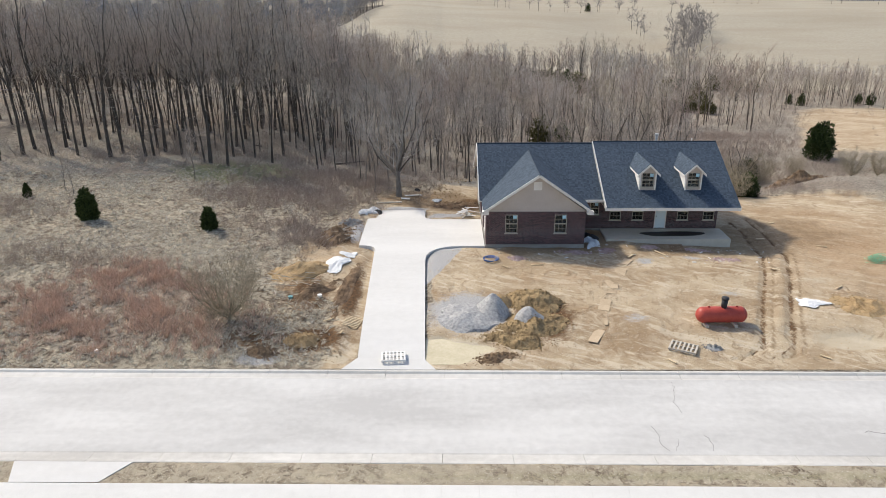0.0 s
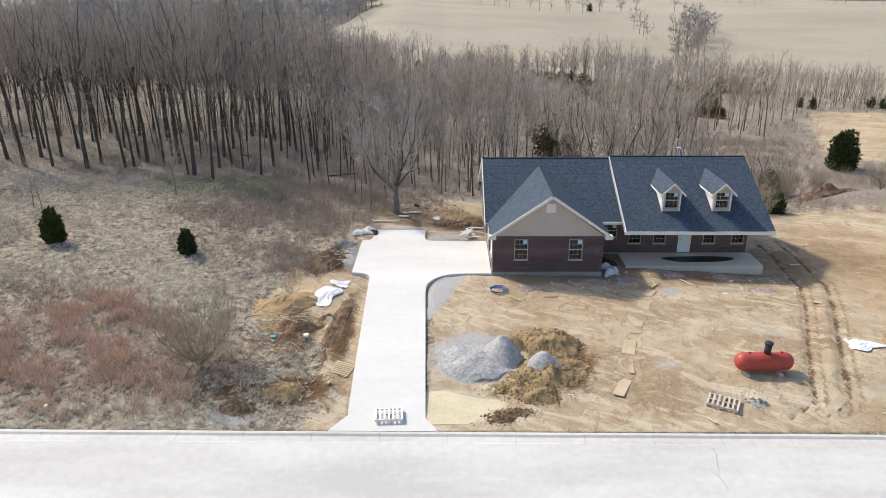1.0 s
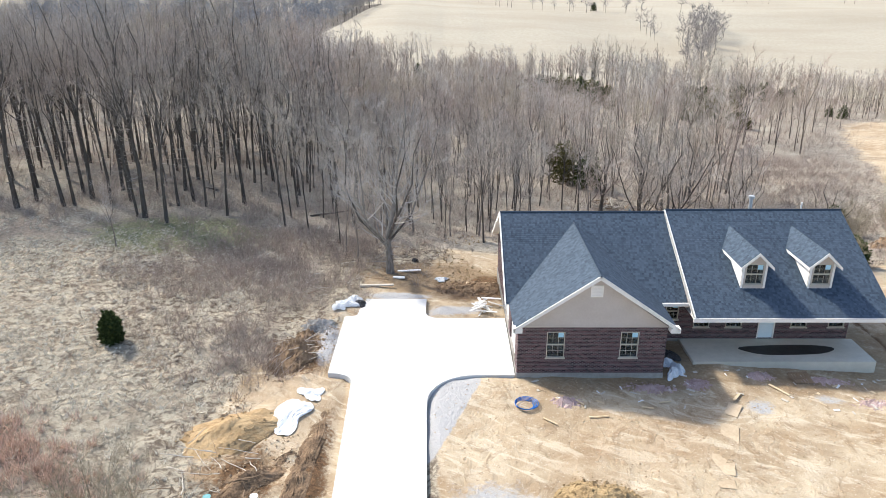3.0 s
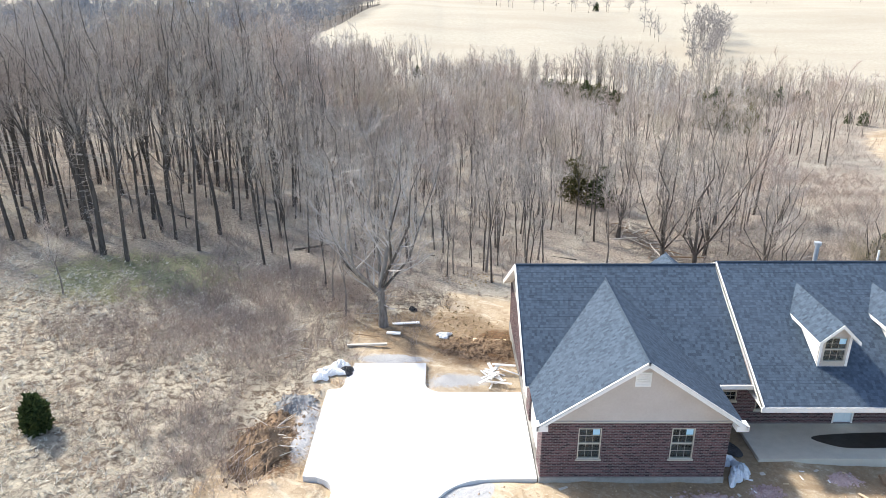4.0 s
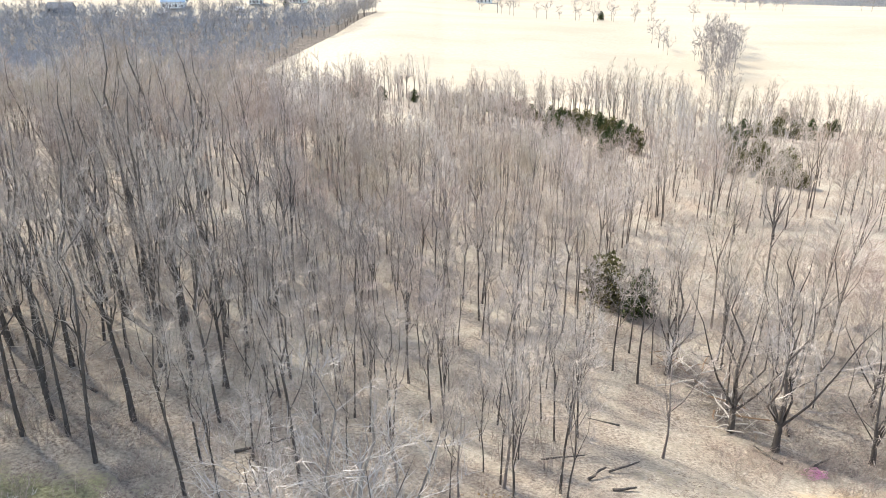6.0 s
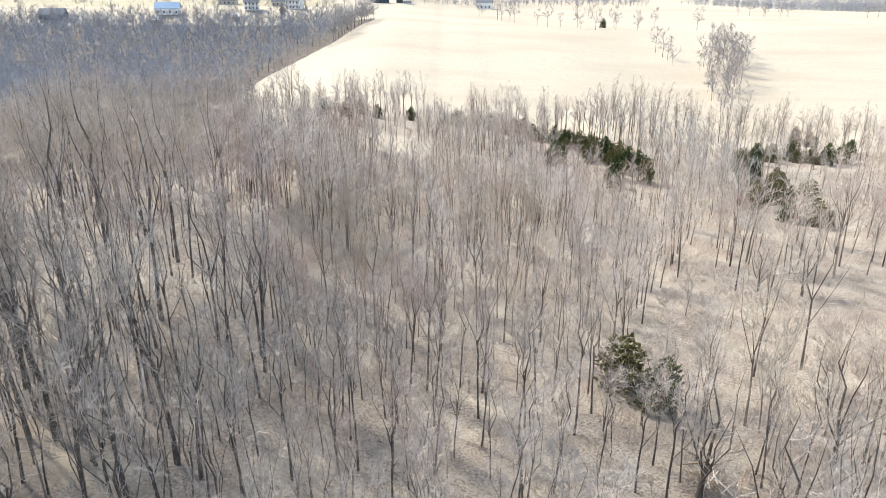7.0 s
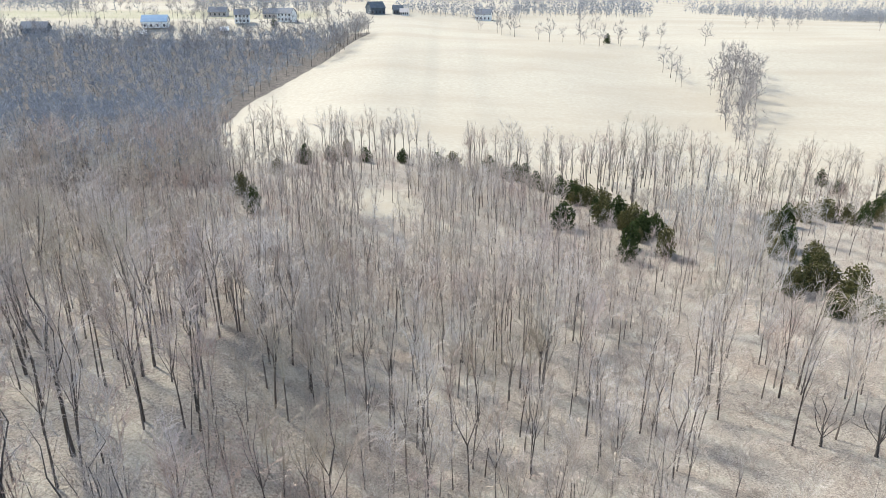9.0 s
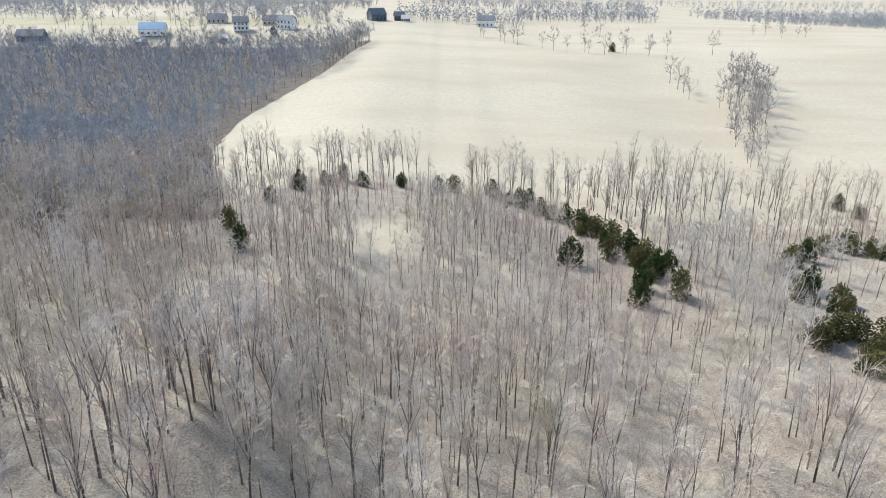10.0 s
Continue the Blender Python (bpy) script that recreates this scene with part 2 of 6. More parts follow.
# ---- mesh helpers ----
class Shape:
    """Collects points and faces for one mesh."""

    def __init__(self):
        self.v, self.f = [], []

    def add(self, verts, faces):
        k = len(self.v)
        self.v += [tuple(p) for p in verts]
        self.f += [tuple(i + k for i in f) for f in faces]
        return self

    def box(self, lo, hi, m=None):
        (a, b, c), (d, e, f) = lo, hi
        p = [Vector(q) for q in ((a, b, c), (d, b, c), (d, e, c), (a, e, c), (a, b, f), (d, b, f), (d, e, f), (a, e, f))]
        if m:
            p = [m @ q for q in p]
        return self.add(p, [(3, 2, 1, 0), (4, 5, 6, 7), (0, 1, 5, 4), (1, 2, 6, 5), (2, 3, 7, 6), (3, 0, 4, 7)])

    def slab(self, poly, z0, z1):
        """A flat polygon (anticlockwise) as a solid between two heights."""
        n = len(poly)
        return self.add([(x, y, z0) for x, y in poly] + [(x, y, z1) for x, y in poly],
                        [tuple(reversed(range(n))), tuple(range(n, 2 * n))] + [(i, (i + 1) % n, n + (i + 1) % n, n + i) for i in range(n)])

    def prism(self, corners, depth):
        """A planar polygon in space, thickened along depth."""
        n = len(corners)
        d = Vector(depth)
        a = [Vector(c) for c in corners]
        return self.add(a + [c + d for c in a], [tuple(reversed(range(n))), tuple(range(n, 2 * n))] + [(i, (i + 1) % n, n + (i + 1) % n, n + i) for i in range(n)])

    def tube(self, pts, radii, sides=6, tip=True):
        pts = [Vector(p) for p in pts]
        k, n = len(self.v), len(pts)
        for i, p in enumerate(pts):
            d = (pts[min(i + 1, n - 1)] - pts[max(i - 1, 0)]).normalized()
            a = d.orthogonal().normalized()
            b = d.cross(a)
            for s in range(sides):
                w = 2 * math.pi * s / sides
                self.v.append(tuple(p + (a * math.cos(w) + b * math.sin(w)) * radii[i]))
        for i in range(n - 1):
            for s in range(sides):
                t = (s + 1) % sides
                self.f.append((k + i * sides + s, k + i * sides + t, k + (i + 1) * sides + t, k + (i + 1) * sides + s))
        if tip:
            self.f.append(tuple(k + s for s in reversed(range(sides))))
            self.f.append(tuple(k + (n - 1) * sides + s for s in range(sides)))
        return self

    def mesh(self, name, mat, smooth=False):
        me = bpy.data.meshes.new(name)
        me.from_pydata(self.v, [], self.f)
        me.materials.append(mat)
        if smooth:
            me.polygons.foreach_set("use_smooth", [True] * len(me.polygons))
        me.update()
        return me


def mesh_np(name, verts, tris, mat, smooth=False):
    """A mesh from arrays of points and triangles."""
    me = bpy.data.meshes.new(name)
    n, k = len(verts), len(tris)
    me.vertices.add(n)
    me.vertices.foreach_set("co", np.asarray(verts, np.float32).ravel())
    me.loops.add(k * 3)
    me.loops.foreach_set("vertex_index", np.asarray(tris, np.int32).ravel())
    me.polygons.add(k)
    me.polygons.foreach_set("loop_start", np.arange(0, k * 3, 3, dtype=np.int32))
    me.polygons.foreach_set("use_smooth", np.full(k, smooth))
    me.materials.append(mat)
    me.update(calc_edges=True)
    return me


def part(name, shape, mat, parent=None, label="", smooth=False):
    """One mesh object from a Shape, under a thing or a part."""
    ob = new(name, shape.mesh(name, mat, smooth))
    if parent:
        ob.parent = parent
    return tagged(ob, label)


def thing(name, label, category, group="", kind="", at=(0, 0, 0)):
    ob = new(name)
    ob.empty_display_size = 0.2
    ob.location = at
    return tagged(ob, label, category, group, kind)


# ---- lie of the land ----
def ss(v, a, b):
    t = np.clip((np.asarray(v, float) - a) / (b - a), 0, 1)
    return t * t * (3 - 2 * t)


def waves(x, y, s, seed=0.0):
    """Cheap rolling noise from crossed sines."""
    r = 0
    for i, (k, a) in enumerate(((1.0, 1.0), (1.9, 0.5), (3.7, 0.28), (7.1, 0.15))):
        p = seed + i * 1.7
        r = r + a * np.sin(k * (x * math.cos(p) + y * math.sin(p)) / s + 3 * p + 0.8 * np.sin(k * (y * math.cos(p) - x * math.sin(p)) / s * 0.7))
    return r / 1.9


def blob(x, y, cx, cy, rx, ry, turn=0.0):
    c, s = math.cos(radians(turn)), math.sin(radians(turn))
    u, v = (x - cx) * c + (y - cy) * s, -(x - cx) * s + (y - cy) * c
    return np.exp(-((u / rx) ** 2 + (v / ry) ** 2))


def lay(x, y):
    """The broad height of the ground."""
    x, y = np.asarray(x, float), np.asarray(y, float)
    k = ss(y, 245, 330)
    a = ss(x, -30 - 80 * k, 25 + 90 * k)
    z = 0.09 + 0.16 * ss(y, 28.3, 33) + (0.9 * ss(-x, 6, 30) + 0.4 * ss(-x, 25, 60)) * ss(y, 28.5, 42)
    z = z - 0.45 * ss(x, 12, 22) * ss(y, 40, 47)
    z = z - 0.5 * ss(y, 52, 58) * ss(x, -8, 0)
    z = z - (3.0 + 1.8 * a) * ss(y, 58 + 6 * (1 - a), 80 + 25 * (1 - a))
    z = z - (3.0 + 2.0 * a) * ss(y, 85, 170)
    z = z - 4.5 * ss(y, 190, 265)
    z = z + 11.5 * ss(y, 290, 480)
    z = z - 8.0 * ss(-x, 20, 90) * ss(y, 250, 330) * (1 - ss(y, 500, 545))
    z = z + 5.0 * ss(y, 500, 660) - 16.0 * ss(x, 120, 400) * ss(y, 500, 900)
    # the wooded shoulder above the valley, the bare slope beyond the yard, the low ground towards the far corner
    z = z + ss(-x, 8, 22) * (1.8 * ss(y, 72, 82) + 2.3 * ss(y, 88, 108)) * (1 - ss(y, 125, 195))
    z = z + 2.4 * ss(x, 27, 44) * ss(y, 62, 71) * (1 - ss(y, 92, 125)) - 3.0 * ss(x, 45, 100) * ss(y, 160, 225) * (1 - ss(y, 410, 480))
    far = ss(y, 700, 1600)
    return z + far * (10 * np.sin(x / 310 + 1) + 8 * np.sin(y / 260 + x / 500)) + ss(y, 90, 200) * (1 - 0.6 * ss(y, 255, 275)) * waves(x, y, 40, 2) * 0.5


PUDDLES = ((0.55, 29.75, 1.75, 1.3), (-5.9, 29.0, 0.8, 0.45), (23.0, 30.9, 1.9, 0.95), (-0.4, 30.7, 0.9, 0.7), (0.0, 28.8, 1.2, 0.5), (2.1, 30.1, 0.8, 0.4))
RUT_Y, RUT_X = (28.2, 29.0, 30.2, 33.6, 39.0, 44.0, 50.0, 56.0), (13.5, 16.2, 17.8, 19.1, 21.5, 23.5, 24.2, 24.0)


def land(x, y):
    """The ground with its small forms."""
    x, y = np.asarray(x, float), np.asarray(y, float)
    z = lay(x, y)
    yard = ss(y, 28.6, 30) * (1 - ss(y, 70, 90))
    z = z + yard * (0.06 * waves(x, y, 1.1, 1) + 0.045 * waves(x, y, 0.34, 4))
    z = z + ss(-x, 9, 12) * yard * (0.16 * np.abs(waves(x, y, 0.8, 12)) + 0.05 * waves(x, y, 0.33, 15))
    rough = ss(-x, 5.6, 7) * (1 - ss(-x, 10, 13)) * yard
    z = z + rough * (0.16 * waves(x, y, 0.8, 3) + 0.12 * waves(x, y, 0.36, 7))
    slab = ss(x, -6.9, -6.4) * (1 - ss(x, 3.0, 3.3)) * ss(y, 45.0, 45.6) * (1 - ss(y, 51.6, 52.2)) + ss(x, -5.9, -5.3) * (1 - ss(x, -1.5, -0.9)) * (1 - ss(y, 54.8, 55.4))
    z = z - 0.22 * np.clip(slab, 0, 1) * ss(y, 28.0, 28.6)
    z = z - 0.6 * ss(x, 3.3, 4.0) * (1 - ss(x, 20.5, 21.4)) * ss(y, 49.5, 50.5) * (1 - ss(y, 57.5, 58.8))
    for dx in (0.0, 1.75):
        for off, w in ((0.0, 1.0), (0.55, 0.6)):
            c = np.interp(y, RUT_Y, RUT_X) + dx * np.interp(y, (28, 31, 36, 50), (1.6, 0.9, 1.0, 1.0)) + off + 0.08 * np.sin(y * 1.3 + dx)
            on = ss(y, 28.3, 29) * (1 - ss(y, 52, 56))
            z = z + on * w * (-0.17 * np.exp(-((x - c) / 0.2) ** 2) + 0.06 * np.exp(-((x - c - 0.4) / 0.22) ** 2) + 0.04 * np.exp(-((x - c + 0.4) / 0.22) ** 2))
    for px, py, rx, ry in PUDDLES:
        k = np.clip(1.6 * blob(x, y, px, py, rx * 1.05, ry * 1.05) , 0, 1)
        z = z * (1 - k) + (0.10 - 0.10 * k) * k
    road = 1 - ss(y + 0.0087 * x, 27.62, 27.78)
    z = z * (1 - road) - 0.25 * road
    verge = ss(y + 0.0087 * x, 18.6, 18.72) * (1 - ss(y + 0.0087 * x, 20.14, 20.3))
    z = z + verge * (0.345 + 0.012 * waves(x, y, 0.4, 6)) + (1 - ss(y, 17.0, 17.4)) * 0.28
    return z


def ground_at(x, y):
    return float(land(x, y))


def axis(spans):
    out = [spans[0][0]]
    for a, b, s in spans:
        n = max(1, round((b - a) / s))
        out += [a + (b - a) * (i + 1) / n for i in range(n)]
    return np.array(out)


ARC_X, ARC_Y = (-60, -40, -30, 0, 12, 20, 27, 31, 37, 60, 90), (215, 226, 238, 247, 242, 234, 221, 208, 205, 214, 224)
LEFT_Y, LEFT_X = (205, 258, 300, 341, 380, 412, 460, 512), (-40, -58, -71, -74, -62, -52, -46, -40)


def build_ground():
    xs = axis([(-4000, -1000, 300), (-1000, -300, 50), (-300, -80, 8), (-80, -34, 1.2), (-34, 34, 0.28), (34, 80, 1.2), (80, 300, 8), (300, 1000, 50), (1000, 4000, 300)])
    ys = axis([(-800, -60, 60), (-60, 17, 4), (17, 18.4, 0.3), (18.4, 21.0, 0.1), (21.0, 27.2, 0.7), (27.2, 28.4, 0.1), (28.4, 62, 0.28), (62, 110, 0.9), (110, 300, 4), (300, 800, 12), (800, 2000, 50), (2000, 4800, 350)])
    X, Y = np.meshgrid(xs, ys)
    Z = land(X, Y)
    nx, ny = len(xs), len(ys)
    me = bpy.data.meshes.new("ground")
    i = (np.arange(ny - 1)[:, None] * nx + np.arange(nx - 1)[None]).ravel()
    q = np.stack([i, i + 1, i + nx + 1, i + nx], 1)
    me.vertices.add(nx * ny)
    me.vertices.foreach_set("co", np.stack([X, Y, Z], -1).astype(np.float32).ravel())
    me.loops.add(len(q) * 4)
    me.loops.foreach_set("vertex_index", q.astype(np.int32).ravel())
    me.polygons.add(len(q))
    me.polygons.foreach_set("loop_start", np.arange(0, len(q) * 4, 4, dtype=np.int32))
    me.polygons.foreach_set("use_smooth", np.full(len(q), True))
    me.update(calc_edges=True)
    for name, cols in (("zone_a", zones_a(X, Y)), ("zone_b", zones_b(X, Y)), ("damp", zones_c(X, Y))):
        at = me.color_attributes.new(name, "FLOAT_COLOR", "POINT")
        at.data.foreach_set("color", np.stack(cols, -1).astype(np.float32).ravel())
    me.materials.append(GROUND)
    return tagged(new("ground", me), "rolling winter ground of bare soil, dry grass and leaf litter", "ground", kind="structure")


def bare(x, y):
    """The open slope of orange-tan soil beyond the yard."""
    return ss(x - 46 - 0.46 * (y - 92), 0, 7) * ss(y, 84, 95) * (1 - ss(y, 160, 168)) * (1 - ss(x, 120, 135))


def zones_a(x, y):
    """Bare soil, leaf litter, pale hay field, wood floor darkened for the trees' shade."""
    wob = waves(x, y, 3.0, 5)
    dirt = ss(x + 0.6 * wob, -1.5, -0.5) * ss(y, 27.6, 27.9) * (1 - ss(y + 1.5 * wob, 62, 67)) * (1 - ss(x + wob, 38, 46))
    left = ss(x + 1.2 * wob, -11.5 + 3.9 * (1 - ss(y, 35, 38)), -9.5 + 3.4 * (1 - ss(y, 35, 38))) * (1 - ss(x, -5, -4.5)) * ss(y, 27.6, 27.9) * (1 - ss(y + wob, 45, 49))
    left2 = ss(x + wob, -9.0 + 2.6 * ss(y, 53, 56), -7.0 + 2.0 * ss(y, 53, 56)) * ss(y, 44, 46) * (1 - ss(y + 1.5 * wob, 57.5, 60.5)) * (1 - ss(x, 3, 4))
    dirt = np.maximum.reduce([dirt, left, left2, 0.85 * bare(x + wob, y), 0.7 * blob(x, y, 22.6, 72.6, 5, 2.2)])
    edge_y = np.interp(x, ARC_X, ARC_Y)
    lx = np.interp(y, LEFT_Y, LEFT_X)
    left_w = (1 - ss(x, lx - 2, lx + 2)) * ss(y, 196, 208) * (1 - ss(y, 500, 520))
    leaf = ss(y + 3 * waves(x, y, 9, 2), 61, 67) * (1 - ss(y, edge_y - 1, edge_y + 6))
    leaf = np.maximum.reduce([0.85 * blob(x, y, -13, 59, 6, 6), 0.6 * blob(x, y, -12, 48, 3, 5), leaf * (1 - 0.45 * blob(x, y, 14, 72, 8, 6)) * (1 - blob(x, y, -10, 199, 9, 11)), left_w])
    field = np.maximum(ss(y, edge_y + 1, edge_y + 8) * (1 - left_w), (1.1 + 0.3 * waves(x, y, 4, 9)) * blob(x, y, -10, 199, 9, 11))
    field = np.maximum(field, 0.2 * ss(y, 18.2, 18.6) * (1 - ss(y, 20.4, 20.7)))
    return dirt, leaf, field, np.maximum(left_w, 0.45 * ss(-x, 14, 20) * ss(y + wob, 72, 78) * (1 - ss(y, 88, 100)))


def zones_b(x, y):
    """Reddish sedge, green patches, dark churned soil, gravel."""
    sedge = 1.15 * blob(x, y, -20, 34.2, 6.5, 4.4) + 0.25 * blob(x, y, -12, 32, 3, 3)
    green = 1.15 * blob(x, y, -20.5, 65, 7, 4.2) + 0.35 * blob(x, y, 14, 73, 7, 6) + 0.6 * blob(x, y, 12, 19.3, 26, 0.45) + 0.5 * ss(y, 545, 560) * (1 - ss(y, 600, 640)) * ss(-x, 60, 90)
    dark = np.maximum.reduce([blob(x, y, 6, 33.5, 2.2, 3.0), 0.9 * blob(x, y, -7.5, 31, 2.5, 1.6), 0.8 * blob(x, y, -8, 47.5, 1.8, 3.2), 0.9 * blob(x, y, 3, 57, 5, 2.6), 0.8 * blob(x, y, -5.9, 37.5, 0.8, 6), 0.8 * blob(x, y, -8.6, 37, 2.0, 3.2), 0.6 * blob(x, y, -10.5, 31, 3, 1.5), 0.7 * blob(x, y, 14, 63, 7, 2)])
    rut = np.maximum.reduce([np.exp(-((x - (np.interp(y, RUT_Y, RUT_X) + k)) / 0.25) ** 2) for k in (0, 1.7)]) * ss(y, 28.3, 29) * (1 - ss(y, 52, 56))
    dark = np.maximum(dark, 0.62 * rut)
    grav = np.maximum.reduce([blob(x, y, 1.5, 34.4, 2.9, 3.0), ss(-x, -np.interp(y, (38.5, 41.75, 45), (-1.0, 0.2, 1.4)) - 0.25, -np.interp(y, (38.5, 41.75, 45), (-1.0, 0.2, 1.4)) + 0.35) * ss(x, -1.6, -1.4) * ss(y, 38, 39) * (1 - ss(y, 45.1, 45.4)), 0.7 * blob(x, y, 18.1, 43.4, 1.0, 0.7), 0.7 * blob(x, y, 14.4, 42.7, 0.9, 0.8), 0.55 * blob(x, y, 11.4, 33.5, 1.3, 1.0), 0.5 * blob(x, y, 18.2, 36.9, 1.6, 0.6), 0.8 * blob(x, y, -6.9, 49, 0.8, 3), 0.9 * blob(x, y, 0, 53, 2, 0.9), blob(x, y, -3.5, 55.4, 2.4, 0.5), 0.8 * blob(x, y, -10, 28.8, 1.6, 0.7)])
    return sedge, green, dark, grav


# ---- street, drive ----
def zones_c(x, y):
    """Damp brown soil along the house front, in the ruts' lee and behind the house; red clay."""
    d = 0.62 * ss(x, 2, 5) * (1 - ss(x, 25, 30)) * ss(y + 0.7 * waves(x, y, 1.3, 4), 42.6, 44.6) * (1 - ss(y, 50, 56))
    d = np.maximum.reduce([d, 0.6 * blob(x, y, 29, 50, 7, 8), 0.5 * blob(x, y, 27, 36, 3, 4), 0.6 * blob(x, y, 10, 62.5, 9, 2.5), 1.1 * blob(x, y, 2.0, 57, 5, 3.0), 0.5 * blob(x, y, 6, 31, 5, 1.2)])
    rut = np.maximum.reduce([np.exp(-((x - (np.interp(y, RUT_Y, RUT_X) + k)) / 0.2) ** 2) for k in (0, 0.55, 1.75, 2.3)]) * ss(y, 28.3, 29) * (1 - ss(y, 52, 56))
    d = np.maximum.reduce([d, 0.7 * rut, 1.1 * blob(x, y, -1, 58.5, 6, 3.4)])
    silt = np.maximum.reduce([1.5 * blob(x, y, px, py, rx * 1.0, ry * 1.0) for px, py, rx, ry in PUDDLES] + [0.6 * blob(x, y, 18.2, 36.9, 2.0, 0.6), 0.5 * blob(x, y, 25, 39, 3, 1.0)])
    clay = 0.75 * blob(x, y, 31, 46, 9, 14) + 0.4 * blob(x, y, 8, 40, 5, 3) + 0.5 * blob(x, y, -8, 43, 2.5, 5) + 0.6 * blob(x, y, 12, 62, 10, 3) + 0.35 * bare(x, y) + 0.6 * blob(x, y, 22.6, 72.6, 5, 2.2)
    silt = np.maximum(silt * ss(y, 28.1, 28.6) * ss(np.abs(x + 3.1), 1.9, 2.2), 0.5 * ss(y, 18.4, 18.7) * (1 - ss(y, 20.4, 20.7)))
    return d, silt, clay, np.ones_like(x)


def build_street():
    L = 260
    m = pose(0, 24.2, 0, 0, 0, -0.5)
    road = part("road", Shape().box((-L, -3.25, -0.3), (L, 2.84, 0.0), m), ROAD)
    tagged(road, "pale worn concrete street with fine cracks", "road", kind="structure")
    for name, s, u0, u1 in (("kerb", 1, 2.844, 3.56), ("kerb", -1, 3.254, 4.08)):
        sh = Shape()
        prof = [(u0, 0.0), (u0, -0.3), (u1, -0.3), (u1, 0.095), (u1 - 0.05, 0.11), (u1 - 0.17, 0.10), (u1 - 0.27, 0.02), (u0 + 0.07, -0.012)]
        step = 3.05
        for i in range(-40, 40):
            x0, x1 = i * step + 0.006, (i + 1) * step - 0.006
            pts = [(x0, s * u, w) for u, w in prof] + [(x1, s * u, w) for u, w in prof]
            n = len(prof)
            f = [tuple(range(n)), tuple(reversed(range(n, 2 * n)))] + [(j, n + j, n + (j + 1) % n, (j + 1) % n) for j in range(n)]
            if s < 0:
                f = [tuple(reversed(q)) for q in f]
            sh.add([m @ Vector(p) for p in pts], f)
        tagged(part(name, sh, KERB), "weathered concrete kerb and gutter in short lengths", "kerb", kind="structure")
    rng = random.Random(6)
    for x0, y0, turn, n in ((9.9, 21.1, 98, 9), (10.2, 21.1, 60, 5), (11.8, 21.1, 96, 6), (11.3, 24.0, 80, 13), (20.5, 22.3, 176, 7)):
        a, x, y, pts = radians(turn), x0, y0, []
        for k in range(n):
            pts.append((x, y, 0.002))
            b = a + rng.uniform(-0.6, 0.6)
            x, y = x + 0.24 * math.cos(b), y + 0.24 * math.sin(b)
        part("crack", Shape().tube(pts, [0.006 + 0.006 * rng.random() for _ in pts], 4), CRACK, road)
    walk_ = Shape()
    for i in range(-50, 50):
        walk_.box((i * 1.5 + 0.002, -6.95, -0.2), ((i + 1) * 1.5 - 0.002, -5.45, 0.12), m)
    tagged(part("pavement", walk_, DRIVE), "clean pale concrete pavement in square slabs", "pavement", kind="structure")
    apron = Shape().slab([(-17.8, 18.93), (-14.1, 18.93), (-13.2, 20.22), (-18.3, 20.26)], -0.2, 0.125)
    tagged(part("pavement", apron, DRIVE), "pale concrete drive apron across the verge", "pavement", kind="structure")


def arc(cx, cy, r, a0, a1, n=8):
    return [(cx + r * math.cos(radians(a0 + (a1 - a0) * i / n)), cy + r * math.sin(radians(a0 + (a1 - a0) * i / n))) for i in range(n + 1)]


def build_drive():
    outline = ([(-5.4, 27.84), (-0.4, 27.80), (-1.0, 28.8), (-1.35, 42.4)]
               + arc(1.05, 42.9, 2.4, 180, 90, 10)[1:] + [(3.05, 45.35), (3.05, 51.8), (-0.6, 51.8)]
               + arc(-0.75, 52.7, 0.9, -90, -180, 6) + [(-1.65, 55.0), (-5.45, 55.0), (-5.7, 53.2)]
               + arc(-6.0, 51.9, 0.5, 60, 150, 4) + [(-6.45, 45.5), (-5.9, 45.45)]
               + arc(-5.95, 44.6, 0.8, 80, 10, 6) + [(-4.65, 29.0)])

    def zt(y):
        return 0.10 + 0.25 * float(ss(y, 28, 33)) - 0.35 * float(ss(y, 50, 56))
    top = [(x, y, zt(y)) for x, y in outline]
    # cut across into strips so the slab follows the fall of the yard
    bm = bmesh.new()
    vs = [bm.verts.new(p) for p in top]
    face = bm.faces.new(vs)
    for y in (29, 30, 31, 32, 33, 36, 39, 42, 45, 48, 50, 51, 52, 53, 54):
        bmesh.ops.bisect_plane(bm, geom=bm.verts[:] + bm.edges[:] + bm.faces[:], plane_co=(0, y, 0), plane_no=(0, 1, 0))
    for v in bm.verts:
        v.co.z = zt(v.co.y)
    ext = bmesh.ops.extrude_face_region(bm, geom=bm.faces[:])
    for v in ext["geom"]:
        if isinstance(v, bmesh.types.BMVert):
            v.co.z -= 0.35
    bmesh.ops.recalc_face_normals(bm, faces=bm.faces)
    mesh = bpy.data.meshes.new("driveway")
    bm.to_mesh(mesh)
    bm.free()
    mesh.materials.append(DRIVE)
    tagged(new("driveway", mesh), "newly poured white concrete driveway with a turning bay", "driveway", kind="structure")


# ---- house ----
def clip(poly, axis_, lim, keep_above):
    """Cut a convex (u, v) polygon along one axis."""
    out = []
    for i, p in enumerate(poly):
        q = poly[(i + 1) % len(poly)]
        a, b = p[axis_] - lim, q[axis_] - lim
        if not keep_above:
            a, b = -a, -b
        if a >= 0:
            out.append(p)
        if a * b < 0:
            t = a / (a - b)
            out.append(tuple(p[k] + (q[k] - p[k]) * t for k in (0, 1)))
    return out


